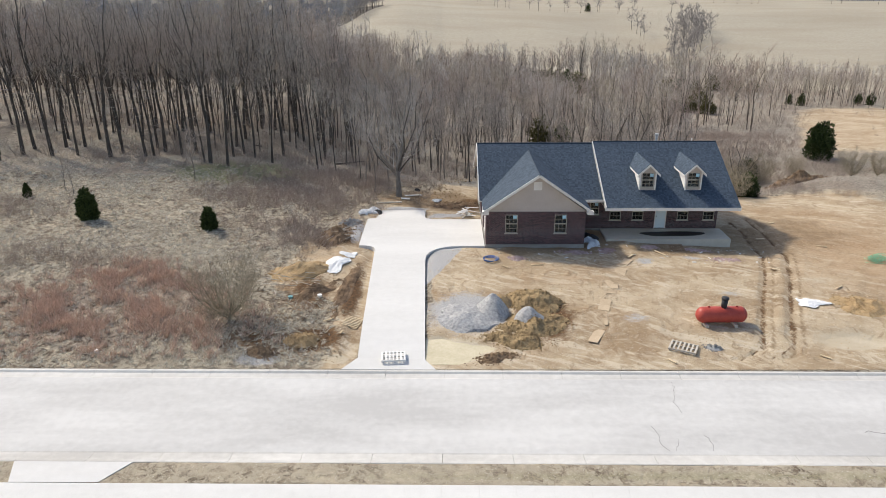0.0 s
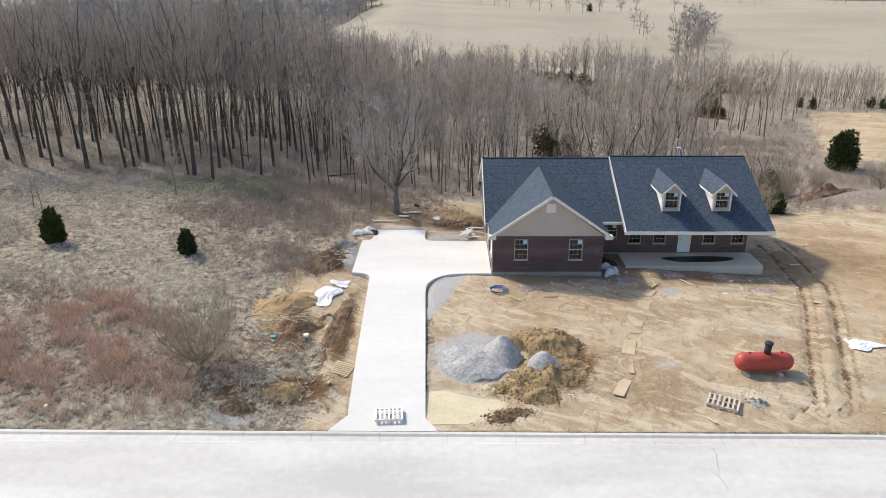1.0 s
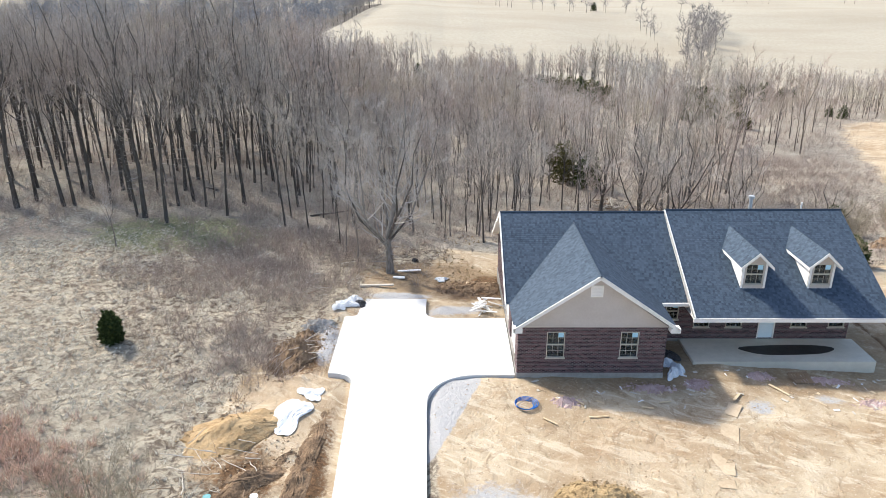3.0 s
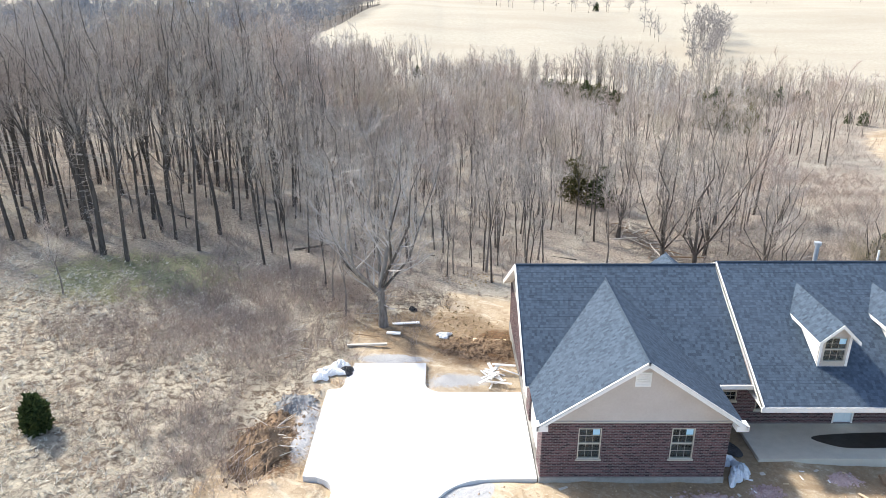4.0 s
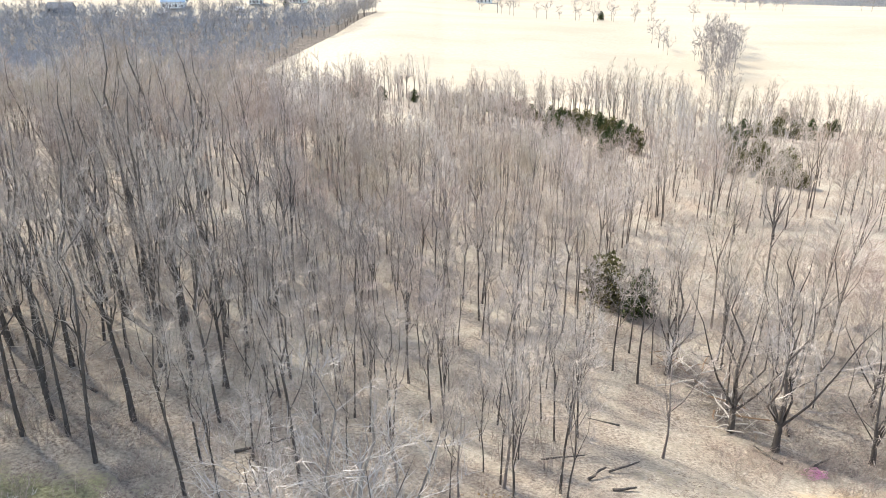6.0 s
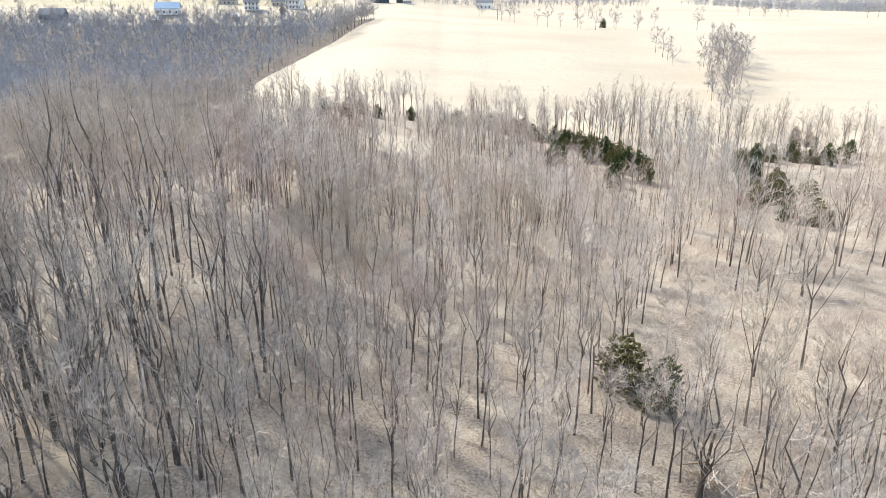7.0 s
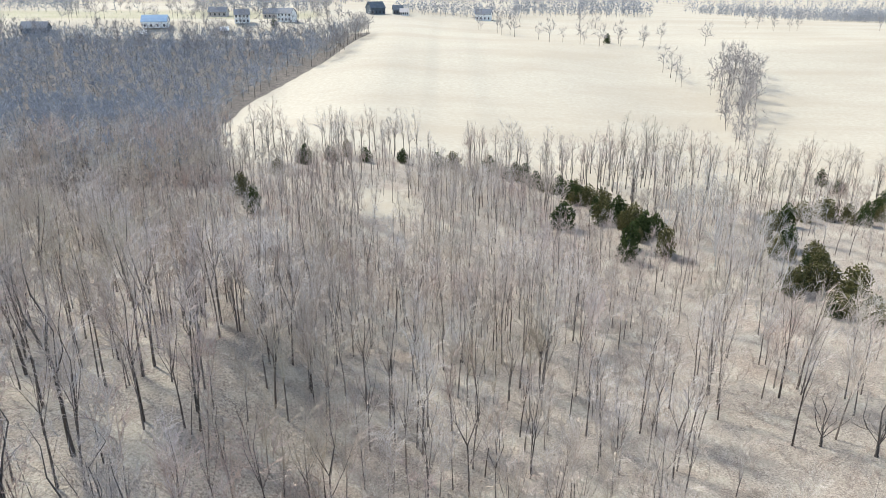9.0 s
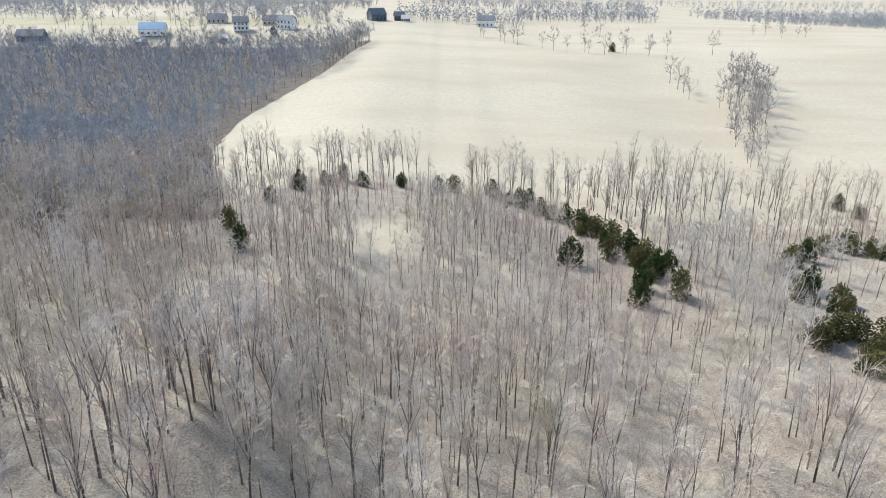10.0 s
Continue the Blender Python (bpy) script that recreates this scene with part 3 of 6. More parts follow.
def roof_slope(corners, parent, name="roof_slope", label="", expose=0.145):
    """A roof plane of overlapping shingle courses on a deck; the first two corners lie along the eave."""
    c = [Vector(p) for p in corners]
    u = (c[1] - c[0]).normalized()
    nrm = (c[1] - c[0]).cross(c[2] - c[1]).normalized()
    v = nrm.cross(u)
    flat = [((p - c[0]).dot(u), (p - c[0]).dot(v)) for p in c]
    top = max(p[1] for p in flat)
    verts, faces, uvs = [], [], []
    k = 0
    while k * expose < top:
        lo, hi = k * expose, min((k + 1) * expose, top)
        poly = clip(clip(flat, 1, lo, True), 1, hi, False)
        k += 1
        if len(poly) < 3:
            continue
        base = len(verts)
        for a, b in poly:
            rise = 0.006 + 0.004 * (hi - b) / expose
            verts.append(c[0] + u * a + v * b + nrm * rise)
            uvs.append((a + 0.4 * (k % 3), b))
        faces.append(tuple(range(base, base + len(poly))))
        edge = sorted([(a, i) for i, (a, b) in enumerate(poly) if abs(b - lo) < 1e-6])
        if len(edge) >= 2:
            i, j = base + edge[0][1], base + edge[-1][1]
            verts += [c[0] + u * edge[0][0] + v * lo + nrm * 0.006, c[0] + u * edge[-1][0] + v * lo + nrm * 0.006]
            uvs += [(edge[0][0], lo), (edge[-1][0], lo)]
            n = len(verts)
            faces.append((n - 2, n - 1, j, i))
    me = bpy.data.meshes.new(name)
    me.from_pydata(verts, [], faces)
    lay_ = me.uv_layers.new(name="slope")
    idx = np.zeros(len(me.loops), np.int32)
    me.loops.foreach_get("vertex_index", idx)
    lay_.data.foreach_set("uv", np.array(uvs, np.float32)[idx].ravel())
    bm = bmesh.new()
    bm.from_mesh(me)
    bmesh.ops.remove_doubles(bm, verts=bm.verts, dist=0.0015)
    bm.to_mesh(me)
    bm.free()
    me.materials.append(SHINGLE)
    me.update()
    ob = new(name, me)
    ob.parent = parent
    part("roof_deck", Shape().prism(c, -nrm * 0.1), WHITE, ob)
    return tagged(ob, label)


def wall_x(sh, x0, x1, y0, y1, z0, z1, holes=()):
    """A wall along x with rectangular openings (x0, x1, z0, z1) through it."""
    xs = sorted({x0, x1, *[h[0] for h in holes], *[h[1] for h in holes]})
    for a, b in zip(xs, xs[1:]):
        cut = sorted([(h[2], h[3]) for h in holes if h[0] <= a and h[1] >= b])
        z = z0
        for lo, hi in cut:
            sh.box((a, y0, z), (b, y1, lo))
            z = hi
        sh.box((a, y0, z), (b, y1, z1))
    return sh


def build_house():
    house = thing("house", "one-storey brick and siding house with a dark shingle roof, unfinished yard", "house")
    GZ, BT = 0.5, 3.12
    T = 0.25
    gx0, gx1, gy = 3.12, 10.48, 45.25
    rear = 59.0
    gw = [(4.55, 5.45, 1.40, 2.84), (8.20, 9.10, 1.40, 2.84)]
    part("front_wall", wall_x(Shape(), gx0, gx1, gy, gy + T, GZ, BT, gw), BRICK, house, "dark red-brown brick wall")
    fnd = Shape().box((gx0 - 0.03, gy - 0.03, -0.6), (gx1 + 0.03, rear, GZ))
    fnd.box((gx1, 49.0, -0.8), (21.68, rear, 0.45))
    part("foundation", fnd, FOOTING, house, "rough grey concrete foundation")
    # side walls of the garage wing
    doors = [(46.4, 49.1), (50.2, 52.9)]
    side = Shape()
    ys = [gy + T, 46.4, 49.1, 50.2, 52.9, rear]
    side.box((gx0, ys[0], GZ), (gx0 + T, ys[1], BT)).box((gx0, ys[2], GZ), (gx0 + T, ys[3], BT)).box((gx0, ys[4], GZ), (gx0 + T, ys[5], BT))
    for a, b in doors:
        side.box((gx0, a, 2.65), (gx0 + T, b, BT))
    part("side_wall", side, BRICK, house)
    for a, b in doors:
        d = part("garage_door", Shape().box((gx0 + 0.1, a, 0.35), (gx0 + 0.15, b, 2.65)), WHITE, house, "white panelled garage door, closed")
        ribs = Shape()
        for k in range(4):
            for j in range(4):
                w = (b - a) / 4
                ribs.box((gx0 + 0.085, a + j * w + 0.1, 0.45 + k * 0.57), (gx0 + 0.1, a + (j + 1) * w - 0.1, 0.9 + k * 0.57))
        part("door_panel", ribs, WHITE, d)
    part("side_wall", Shape().box((gx1 - T, gy + T, GZ), (gx1, 49.0, BT)), BRICK, house)
    # main front wall
    wz = (1.15, 2.55)
    mw = [(13.15, 14.02, *wz), (14.92, 15.80, *wz), (16.72, 17.64, 0.46, 2.53), (18.50, 19.36, *wz), (20.55, 21.42, *wz), (11.55, 12.25, 1.62, 2.62)]
    part("front_wall", wall_x(Shape(), gx1 - T, 21.68, 49.0, 49.0 + T, 0.45, 3.0, mw), BRICK, house)
    part("side_wall", Shape().box((21.68 - T, 49.0 + T, 0.45), (21.68, rear, 3.0)), BRICK, house)
    part("rear_wall", Shape().box((gx0, rear - T, 0.45), (21.68 - T, rear, 3.0)), BRICK, house)
    inner = Shape().box((gx0 + T, gy + T, 0.3), (gx1 - T, rear - T, 0.46)).box((gx1, 49.0 + T, 0.3), (21.68 - T, rear - T, 0.46))
    # floor takes the near-black room colour so it looks unlit through the glass
    part("floor_slab", inner, ROOM_SHADE, house)
    # gable walls in siding
    part("gable_wall", Shape().prism([(gx0, gy + 0.02, BT), (gx1, gy + 0.02, BT), (6.88, gy + 0.02, 5.72)], (0, 0.16, 0)), SIDING, house, "smooth beige siding gable")
    part("gable_wall", Shape().prism([(gx0 + 0.02, rear, BT - 0.1), (gx0 + 0.02, 47.9, BT - 0.1), (gx0 + 0.02, 53.3, 6.22)], (0.16, 0, 0)), SIDING, house, "pale beige siding gable")
    part("gable_wall", Shape().prism([(21.66, 47.0, 3.0), (21.66, rear, 3.0), (21.66, 53.3, 6.3)], (-0.16, 0, 0)), SIDING, house)
    # roofs
    part_roofs(house, rear)
    # eaves, rakes
    tr = Shape()
    tr.prism([(2.86, 44.83, 3.0), (2.86, 44.83, 3.2), (6.89, 44.83, 6.0), (6.89, 44.83, 5.78)], (0, 0.05, 0))
    part("rake_board", tr, WHITE, house, "white painted rake board")
    part("rake_board", Shape().prism([(6.89, 44.83, 5.78), (6.89, 44.83, 6.0), (10.92, 44.83, 3.2), (10.92, 44.83, 3.0)], (0, 0.05, 0)), WHITE, house)
    for x in (2.80, 10.50):
        part("eave_return", Shape().box((x, 44.83, 2.96), (x + 0.48, 45.25, 3.2)), WHITE, house)
    part("trim_band", Shape().box((gx0 - 0.02, gy - 0.03, BT - 0.03), (gx1 + 0.02, gy + 0.02, BT + 0.03)), SIDING, house)
    part("fascia", Shape().box((12.15, 46.42, 2.74), (22.42, 46.50, 2.96)), WHITE, house, "white fascia and gutter")
    part("fascia", Shape().box((10.9, 47.70, 3.02), (12.4, 47.78, 3.20)), WHITE, house)
    part("soffit", Shape().box((12.3, 46.5, 2.70), (22.3, 49.0, 2.76)), WHITE, house)
    part("soffit", Shape().box((10.5, 47.78, 2.98), (12.4, 49.0, 3.03)), WHITE, house)
    part("rake_board", Shape().prism([(12.2, 46.45, 2.72), (12.2, 46.45, 3.02), (12.2, 53.3, 6.58), (12.2, 53.3, 6.28)], (0.06, 0, 0)), WHITE, house)
    part("rake_board", Shape().prism([(22.38, 46.52, 2.66), (22.38, 46.52, 2.88), (22.38, 53.3, 6.38), (22.38, 53.3, 6.16)], (-0.06, 0, 0)), WHITE, house)
    part("rake_board", Shape().prism([(2.66, 47.7, 2.9), (2.66, 47.7, 3.15), (2.66, 53.3, 6.42), (2.66, 58.9, 3.15), (2.66, 58.9, 2.9), (2.66, 53.3, 6.16)], (0.06, 0, 0)), WHITE, house)
    part("attic_wall", Shape().prism([(12.31, 47.0, 3.0), (12.31, 53.3, 6.3), (12.31, 58.0, 3.0)], (0.1, 0, 0)), SIDING, house)
    vent = part("gable_vent", Shape().box((6.55, gy - 0.02, 4.72), (7.15, gy + 0.03, 5.34)), WHITE, house, "square white louvred gable vent")
    for i in range(7):
        part("slat", Shape().box((6.60, gy - 0.04, 4.78 + i * 0.075), (7.10, gy - 0.02, 4.82 + i * 0.075)), WHITE, vent)
    # porch
    por = Shape().slab([(12.45, 46.5), (22.0, 46.5), (22.0, 48.98), (12.45, 48.98)], -0.7, 0.42)
    part("porch_slab", por, PORCH, house, "grey concrete porch with a damp patch")
    return house, gw, mw


def part_roofs(house, rear):
    rx0, rxm, rx1 = 2.70, 12.25, 22.42
    roof_slope([(rx0, 47.78, 3.13), (rxm, 47.78, 3.13), (rxm, 53.3, 6.38), (rx0, 53.3, 6.38)], house, label="dark blue-grey shingle roof slope")
    roof_slope([(rxm, 58.9, 3.08), (rx0, 58.9, 3.08), (rx0, 53.3, 6.38), (rxm, 53.3, 6.38)], house)
    roof_slope([(12.2, 46.42, 2.93), (rx1, 46.42, 2.93), (rx1, 53.3, 6.51), (12.2, 53.3, 6.51)], house)
    roof_slope([(rx1, 60.1, 2.97), (12.2, 60.1, 2.97), (12.2, 53.3, 6.51), (rx1, 53.3, 6.51)], house)
    gz, ge = 5.97, 3.13
    roof_slope([(2.88, 47.80, ge), (2.88, 44.82, ge), (6.89, 44.82, gz), (6.89, 52.62, gz)], house)
    roof_slope([(10.90, 44.82, ge), (10.90, 47.80, ge), (6.89, 52.62, gz), (6.89, 44.82, gz)], house)
    # small gable at the back
    roof_slope([(10.0, 60.2, 2.60), (10.0, 58.9, 2.60), (12.1, 56.6, 4.25), (12.1, 60.2, 4.25)], house)
    roof_slope([(14.2, 58.9, 2.60), (14.2, 60.2, 2.60), (12.1, 60.2, 4.25), (12.1, 56.6, 4.25)], house)
    cap = Shape()
    cap.tube([(rx0, 53.3, 6.39), (12.2, 53.3, 6.39)], (0.06, 0.06), 8)
    cap.tube([(12.2, 53.3, 6.52), (rx1, 53.3, 6.52)], (0.06, 0.06), 8)
    cap.tube([(6.89, 44.82, 5.97), (6.89, 52.62, 5.97)], (0.05, 0.05), 8)
    cap.tube([(12.1, 56.6, 4.25), (12.1, 60.2, 4.25)], (0.05, 0.05), 8)
    part("ridge_cap", cap, SHINGLE, house)



GLASS = Nodes("window_glass", 0.03, 0.0, 0.35)
GLASS.b.inputs["Transmission Weight"].default_value = 0.92
GLASS.colour((0.42, 0.47, 0.47))
GLASS.b.inputs["IOR"].default_value = 1.28
GLASS = GLASS.m
ALMOND = simple("almond_frame", (0.44, 0.40, 0.34), (0.52, 0.48, 0.41), 3, 0.4, 0.05)
STICKER = simple("pale_blue_sticker", (0.36, 0.62, 0.78), (0.50, 0.74, 0.86), 5, 0.5, 0.02)
DOOR_BLUE = simple("primed_door", (0.62, 0.74, 0.80), (0.70, 0.80, 0.85), 1.5, 0.4, 0.03)
BLACK = simple("black_metal", (0.02, 0.02, 0.022), (0.05, 0.05, 0.055), 6, 0.5, 0.1)
ZINC = simple("galvanised_metal", (0.50, 0.51, 0.52), (0.66, 0.67, 0.68), 5, 0.4, 0.1, metal=0.7)
# near-black colour that paints in the shade of unlit rooms
ROOM_SHADE = simple("room_shade", (0.012, 0.011, 0.010), (0.05, 0.04, 0.03), 1.0, 0.9, 0.1)


def add_window(parent, x0, x1, y, z0, z1, rows=3, cols=3, sticker=True):
    """A sash window in a wall that faces -y; y is the wall's outer face."""
    w = new("window")
    w.parent = parent
    tagged(w, "almond sash window with small panes")
    b = 0.035
    fr = Shape().box((x0, y - 0.03, z0), (x0 + b, y + 0.10, z1)).box((x1 - b, y - 0.03, z0), (x1, y + 0.10, z1))
    fr.box((x0 + b, y - 0.03, z1 - b), (x1 - b, y + 0.10, z1)).box((x0 + b, y - 0.03, z0), (x1 - b, y + 0.10, z0 + b))
    zm = (z0 + z1) / 2
    fr.box((x0 + b, y - 0.015, zm - 0.03), (x1 - b, y + 0.07, zm + 0.03))
    part("window_frame", fr, ALMOND, w)
    part("window_sill", Shape().box((x0 - 0.05, y - 0.07, z0 - 0.06), (x1 + 0.05, y + 0.02, z0)), ALMOND, w)
    for lo, hi in ((z0 + b, zm - 0.03), (zm + 0.03, z1 - b)):
        pane = part("pane", Shape().box((x0 + b, y + 0.045, lo), (x1 - b, y + 0.053, hi)), GLASS, w)
        pane.visible_shadow = False
        g = Shape()
        for i in range(1, cols):
            x = x0 + b + (x1 - x0 - 2 * b) * i / cols
            g.box((x - 0.005, y + 0.025, lo), (x + 0.005, y + 0.043, hi))
        for i in range(1, 2):
            z = lo + (hi - lo) * i / 2
            g.box((x0 + b, y + 0.022, z - 0.005), (x1 - b, y + 0.040, z + 0.005))
        part("glazing_bar", g, ALMOND, w)
    if sticker:
        xs, zs = x1 - b - 0.30, z1 - b - 0.28
        part("sticker", Shape().box((xs, y + 0.012, zs), (xs + 0.27, y + 0.018, zs + 0.25)), STICKER, w, "pale blue maker's sticker on the glass")
    return w


def add_dormer(house, cx):
    d = new("dormer")
    d.parent = house
    tagged(d, "white dormer with a small gabled shingle roof")
    yf, hw, z0, ze, zp = 48.2, 0.62, 3.80, 5.28, 5.86
    yb = 51.35
    body = Shape()
    body.prism([(cx - hw, yf + 0.06, z0 - 0.1), (cx - hw, yf + 0.06, ze), (cx - hw, yb - 0.3, ze)], (0.08, 0, 0))
    body.prism([(cx + hw - 0.08, yf + 0.06, z0 - 0.1), (cx + hw - 0.08, yf + 0.06, ze), (cx + hw - 0.08, yb - 0.3, ze)], (0.08, 0, 0))
    part("cheek", body, WHITE, d)
    a, b = cx - 0.47, cx + 0.47
    zb, zt = 4.08, 5.22
    front = Shape()
    wall_x(front, cx - hw, cx + hw, yf, yf + 0.1, z0 - 0.02, ze, [(a, b, zb, zt)])
    front.prism([(cx - hw, yf, ze), (cx + hw, yf, ze), (cx, yf, zp - 0.06)], (0, 0.1, 0))
    part("face", front, SIDING, d)
    # added panel behind the dormer glass, coloured near-black for indoor shade
    part("shade_panel", Shape().box((cx - hw + 0.09, yf + 0.6, z0 + 0.2), (cx + hw - 0.09, yf + 0.7, ze)), ROOM_SHADE, d)
    cor = Shape().box((cx - hw - 0.02, yf - 0.02, z0 - 0.06), (cx - hw + 0.08, yf, ze)).box((cx + hw - 0.08, yf - 0.02, z0 - 0.06), (cx + hw + 0.02, yf, ze))
    cor.box((cx - hw + 0.08, yf - 0.02, z0 - 0.06), (cx + hw - 0.08, yf, z0 + 0.06))
    part("corner_board", cor, WHITE, d)
    o = 0.24
    k = (zp - ze) / hw
    yo = yf - 0.30
    zl = ze - k * o + 0.08
    zr = zp + 0.08
    yl, yr = 46.42 + (zl - 2.93) / 0.5203, 46.42 + (zr - 2.93) / 0.5203
    roof_slope([(cx - hw - o, yl, zl), (cx - hw - o, yo, zl), (cx, yo, zr), (cx, yr, zr)], d, "dormer_roof")
    roof_slope([(cx + hw + o, yo, zl), (cx + hw + o, yl, zl), (cx, yr, zr), (cx, yo, zr)], d, "dormer_roof")
    rk = Shape()
    for s in (-1, 1):
        c = [(cx + s * (hw + o), yo - 0.02, zl - 0.16), (cx + s * (hw + o), yo - 0.02, zl), (cx, yo - 0.02, zr), (cx, yo - 0.02, zr - 0.16)]
        rk.prism(c if s < 0 else c[::-1], (0, 0.04, 0))
    part("rake_board", rk, WHITE, d)
    for s in (-1, 1):
        x = cx + s * (hw + o)
        part("fascia", Shape().box((min(x, x - s * 0.03), yo + 0.02, zl - 0.15), (max(x, x - s * 0.03), yl, zl - 0.005)), WHITE, d)
    add_window(d, a, b, yf, zb, zt, sticker=True)


def finish_house(house, gw, mw):
    for h in gw:
        add_window(house, h[0], h[1], 45.25, h[2], h[3])
    for i, h in enumerate(mw):
        if i == 2:
            continue
        add_window(house, h[0], h[1], 49.0, h[2], h[3], sticker=i == 5)
    # added inner panels and ceiling, coloured near-black so the windows look into shade
    part("shade_backing", Shape().box((3.6, 47.2, 0.5), (10.0, 47.3, 3.1)).box((10.6, 50.6, 0.5), (21.2, 50.7, 2.9)), ROOM_SHADE, house)
    part("ceiling_board", Shape().box((3.4, 45.6, 3.0), (10.2, 58.6, 3.05)).box((10.6, 49.3, 2.85), (21.3, 58.6, 2.9)), ROOM_SHADE, house)
    x0, x1, z0, z1 = mw[2]
    door = part("front_door", Shape().box((x0 + 0.06, 49.03, z0 + 0.02), (x1 - 0.06, 49.08, z1 - 0.05)), DOOR_BLUE, house, "pale blue-grey primed front door, closed")
    pan = Shape()
    w = (x1 - x0 - 0.12)
    for i in range(2):
        for lo, hi in ((0.15, 0.75), (0.9, 1.45), (1.55, 1.88)):
            pan.box((x0 + 0.14 + i * w / 2, 49.018, z0 + lo), (x0 + w / 2 + i * w / 2 - 0.03, 49.03, z0 + hi))
    part("door_panel", pan, DOOR_BLUE, door)
    part("door_knob", Shape().tube([(x0 + 0.14, 49.03, z0 + 1.0), (x0 + 0.14, 48.97, z0 + 1.0)], (0.035, 0.03), 8), BLACK, door, "black door handle")
    fr = Shape().box((x0, 48.97, z0), (x0 + 0.06, 49.12, z1)).box((x1 - 0.06, 48.97, z0), (x1, 49.12, z1)).box((x0 + 0.06, 48.97, z1 - 0.06), (x1 - 0.06, 49.12, z1))
    part("door_frame", fr, WHITE, house)
    for cx in (15.66, 19.17):
        add_dormer(house, cx)
    v = part("flue_pipe", Shape().tube([(18.15, 55.5, 5.2), (18.15, 55.5, 6.5)], (0.11, 0.11), 12), ZINC, house, "galvanised flue pipe")
    part("flue_cap", Shape().tube([(18.15, 55.5, 6.5), (18.15, 55.5, 6.53), (18.15, 55.5, 6.68), (18.15, 55.5, 6.71)], (0.13, 0.18, 0.18, 0.10), 12), ZINC, v)
    part("vent_pipe", Shape().tube([(21.0, 55.0, 5.3), (21.0, 55.0, 6.42)], (0.05, 0.05), 10), WHITE, house, "short white plumbing vent")
    # rear gable of the back porch
    part("gable_wall", Shape().prism([(10.15, 59.9, 2.5), (14.05, 59.9, 2.5), (12.1, 59.9, 4.05)], (0, -0.12, 0)), SIDING, house)
    for x in (10.2, 14.0):
        part("porch_post", Shape().box((x - 0.08, 59.75, -2.6), (x + 0.08, 59.92, 2.4)), WHITE, house)
    part("rake_board", Shape().prism([(10.0, 60.2, 2.38), (10.0, 60.2, 2.56), (12.1, 60.2, 4.21), (12.1, 60.2, 4.03)], (0, 0.04, 0)), WHITE, house)
    part("rake_board", Shape().prism([(12.1, 60.2, 4.03), (12.1, 60.2, 4.21), (14.2, 60.2, 2.56), (14.2, 60.2, 2.38)], (0, 0.04, 0)), WHITE, house)


# ---- trees ----
def twigs_np(base, tip, r):
    """Thin three-sided spikes from base points to tips, as arrays."""
    d = tip - base
    d /= np.linalg.norm(d, axis=1, keepdims=True) + 1e-9
    ref = np.where(np.abs(d[:, 2:3]) > 0.9, np.array([[1.0, 0, 0]]), np.array([[0, 0, 1.0]]))
    a = np.cross(d, ref)
    a /= np.linalg.norm(a, axis=1, keepdims=True) + 1e-9
    b = np.cross(d, a)
    r = np.broadcast_to(np.asarray(r), (len(base),))[:, None]
    v = np.stack([base + a * r, base - a * r * 0.5 + b * r * 0.87, base - a * r * 0.5 - b * r * 0.87, tip], 1).reshape(-1, 3)
    k = np.arange(len(base))[:, None] * 4
    t = np.concatenate([k + [0, 1, 3], k + [1, 2, 3], k + [2, 0, 3]], 1).reshape(-1, 3)
    return v, t


def sweep_np(paths, radii, sides):
    """Tapered tubes along polylines of one length: paths (n, k, 3), radii (n, k)."""
    n, k, _ = paths.shape
    d = np.gradient(paths, axis=1)
    d /= np.linalg.norm(d, axis=2, keepdims=True) + 1e-9
    ref = np.where(np.abs(d[..., 2:3]) > 0.8, np.array([1.0, 0.2, 0]), np.array([0, 0, 1.0]))
    a = np.cross(d, ref)
    a /= np.linalg.norm(a, axis=2, keepdims=True) + 1e-9
    b = np.cross(d, a)
    w = 2 * np.pi * np.arange(sides) / sides
    v = paths[:, :, None] + (a[:, :, None] * np.cos(w)[:, None] + b[:, :, None] * np.sin(w)[:, None]) * radii[:, :, None, None]
    i = (np.arange(n)[:, None, None] * k + np.arange(k - 1)[None, :, None]) * sides
    s = np.arange(sides)[None, None]
    s2 = (s + 1) % sides
    q = np.stack([i + s, i + s2, i + sides + s2, i + sides + s], -1).reshape(-1, 4)
    return v.reshape(-1, 3), np.concatenate([q[:, [0, 1, 2]], q[:, [0, 2, 3]]])


def branch_paths(rng, base, way, length, k=3, up=0.25, wander=0.12):
    """Bent polylines from base points."""
    n = len(base)
    pts = [base]
    w = way / np.linalg.norm(way, axis=1, keepdims=True)
    for _ in range(k - 1):
        pts.append(pts[-1] + w * (length / (k - 1))[:, None])
        w = w + rng.normal(0, wander, (n, 3)) + np.array([0, 0, up])
        w /= np.linalg.norm(w, axis=1, keepdims=True)
    return np.stack(pts, 1)


def along(paths, i, t):
    """Points and directions at fractions t of the polylines i."""
    k = paths.shape[1] - 1
    x = np.clip(t * k, 0, k - 1e-6)
    j = x.astype(int)
    p, q = paths[i, j], paths[i, j + 1]
    return p + (q - p) * (x - j)[:, None], (q - p) / (np.linalg.norm(q - p, axis=1, keepdims=True) + 1e-9)


def side_way(rng, d, spread):
    r = rng.normal(0, 1, d.shape)
    r -= (r * d).sum(1, keepdims=True) * d
    r /= np.linalg.norm(r, axis=1, keepdims=True) + 1e-9
    return d * math.cos(spread) + r * math.sin(spread)


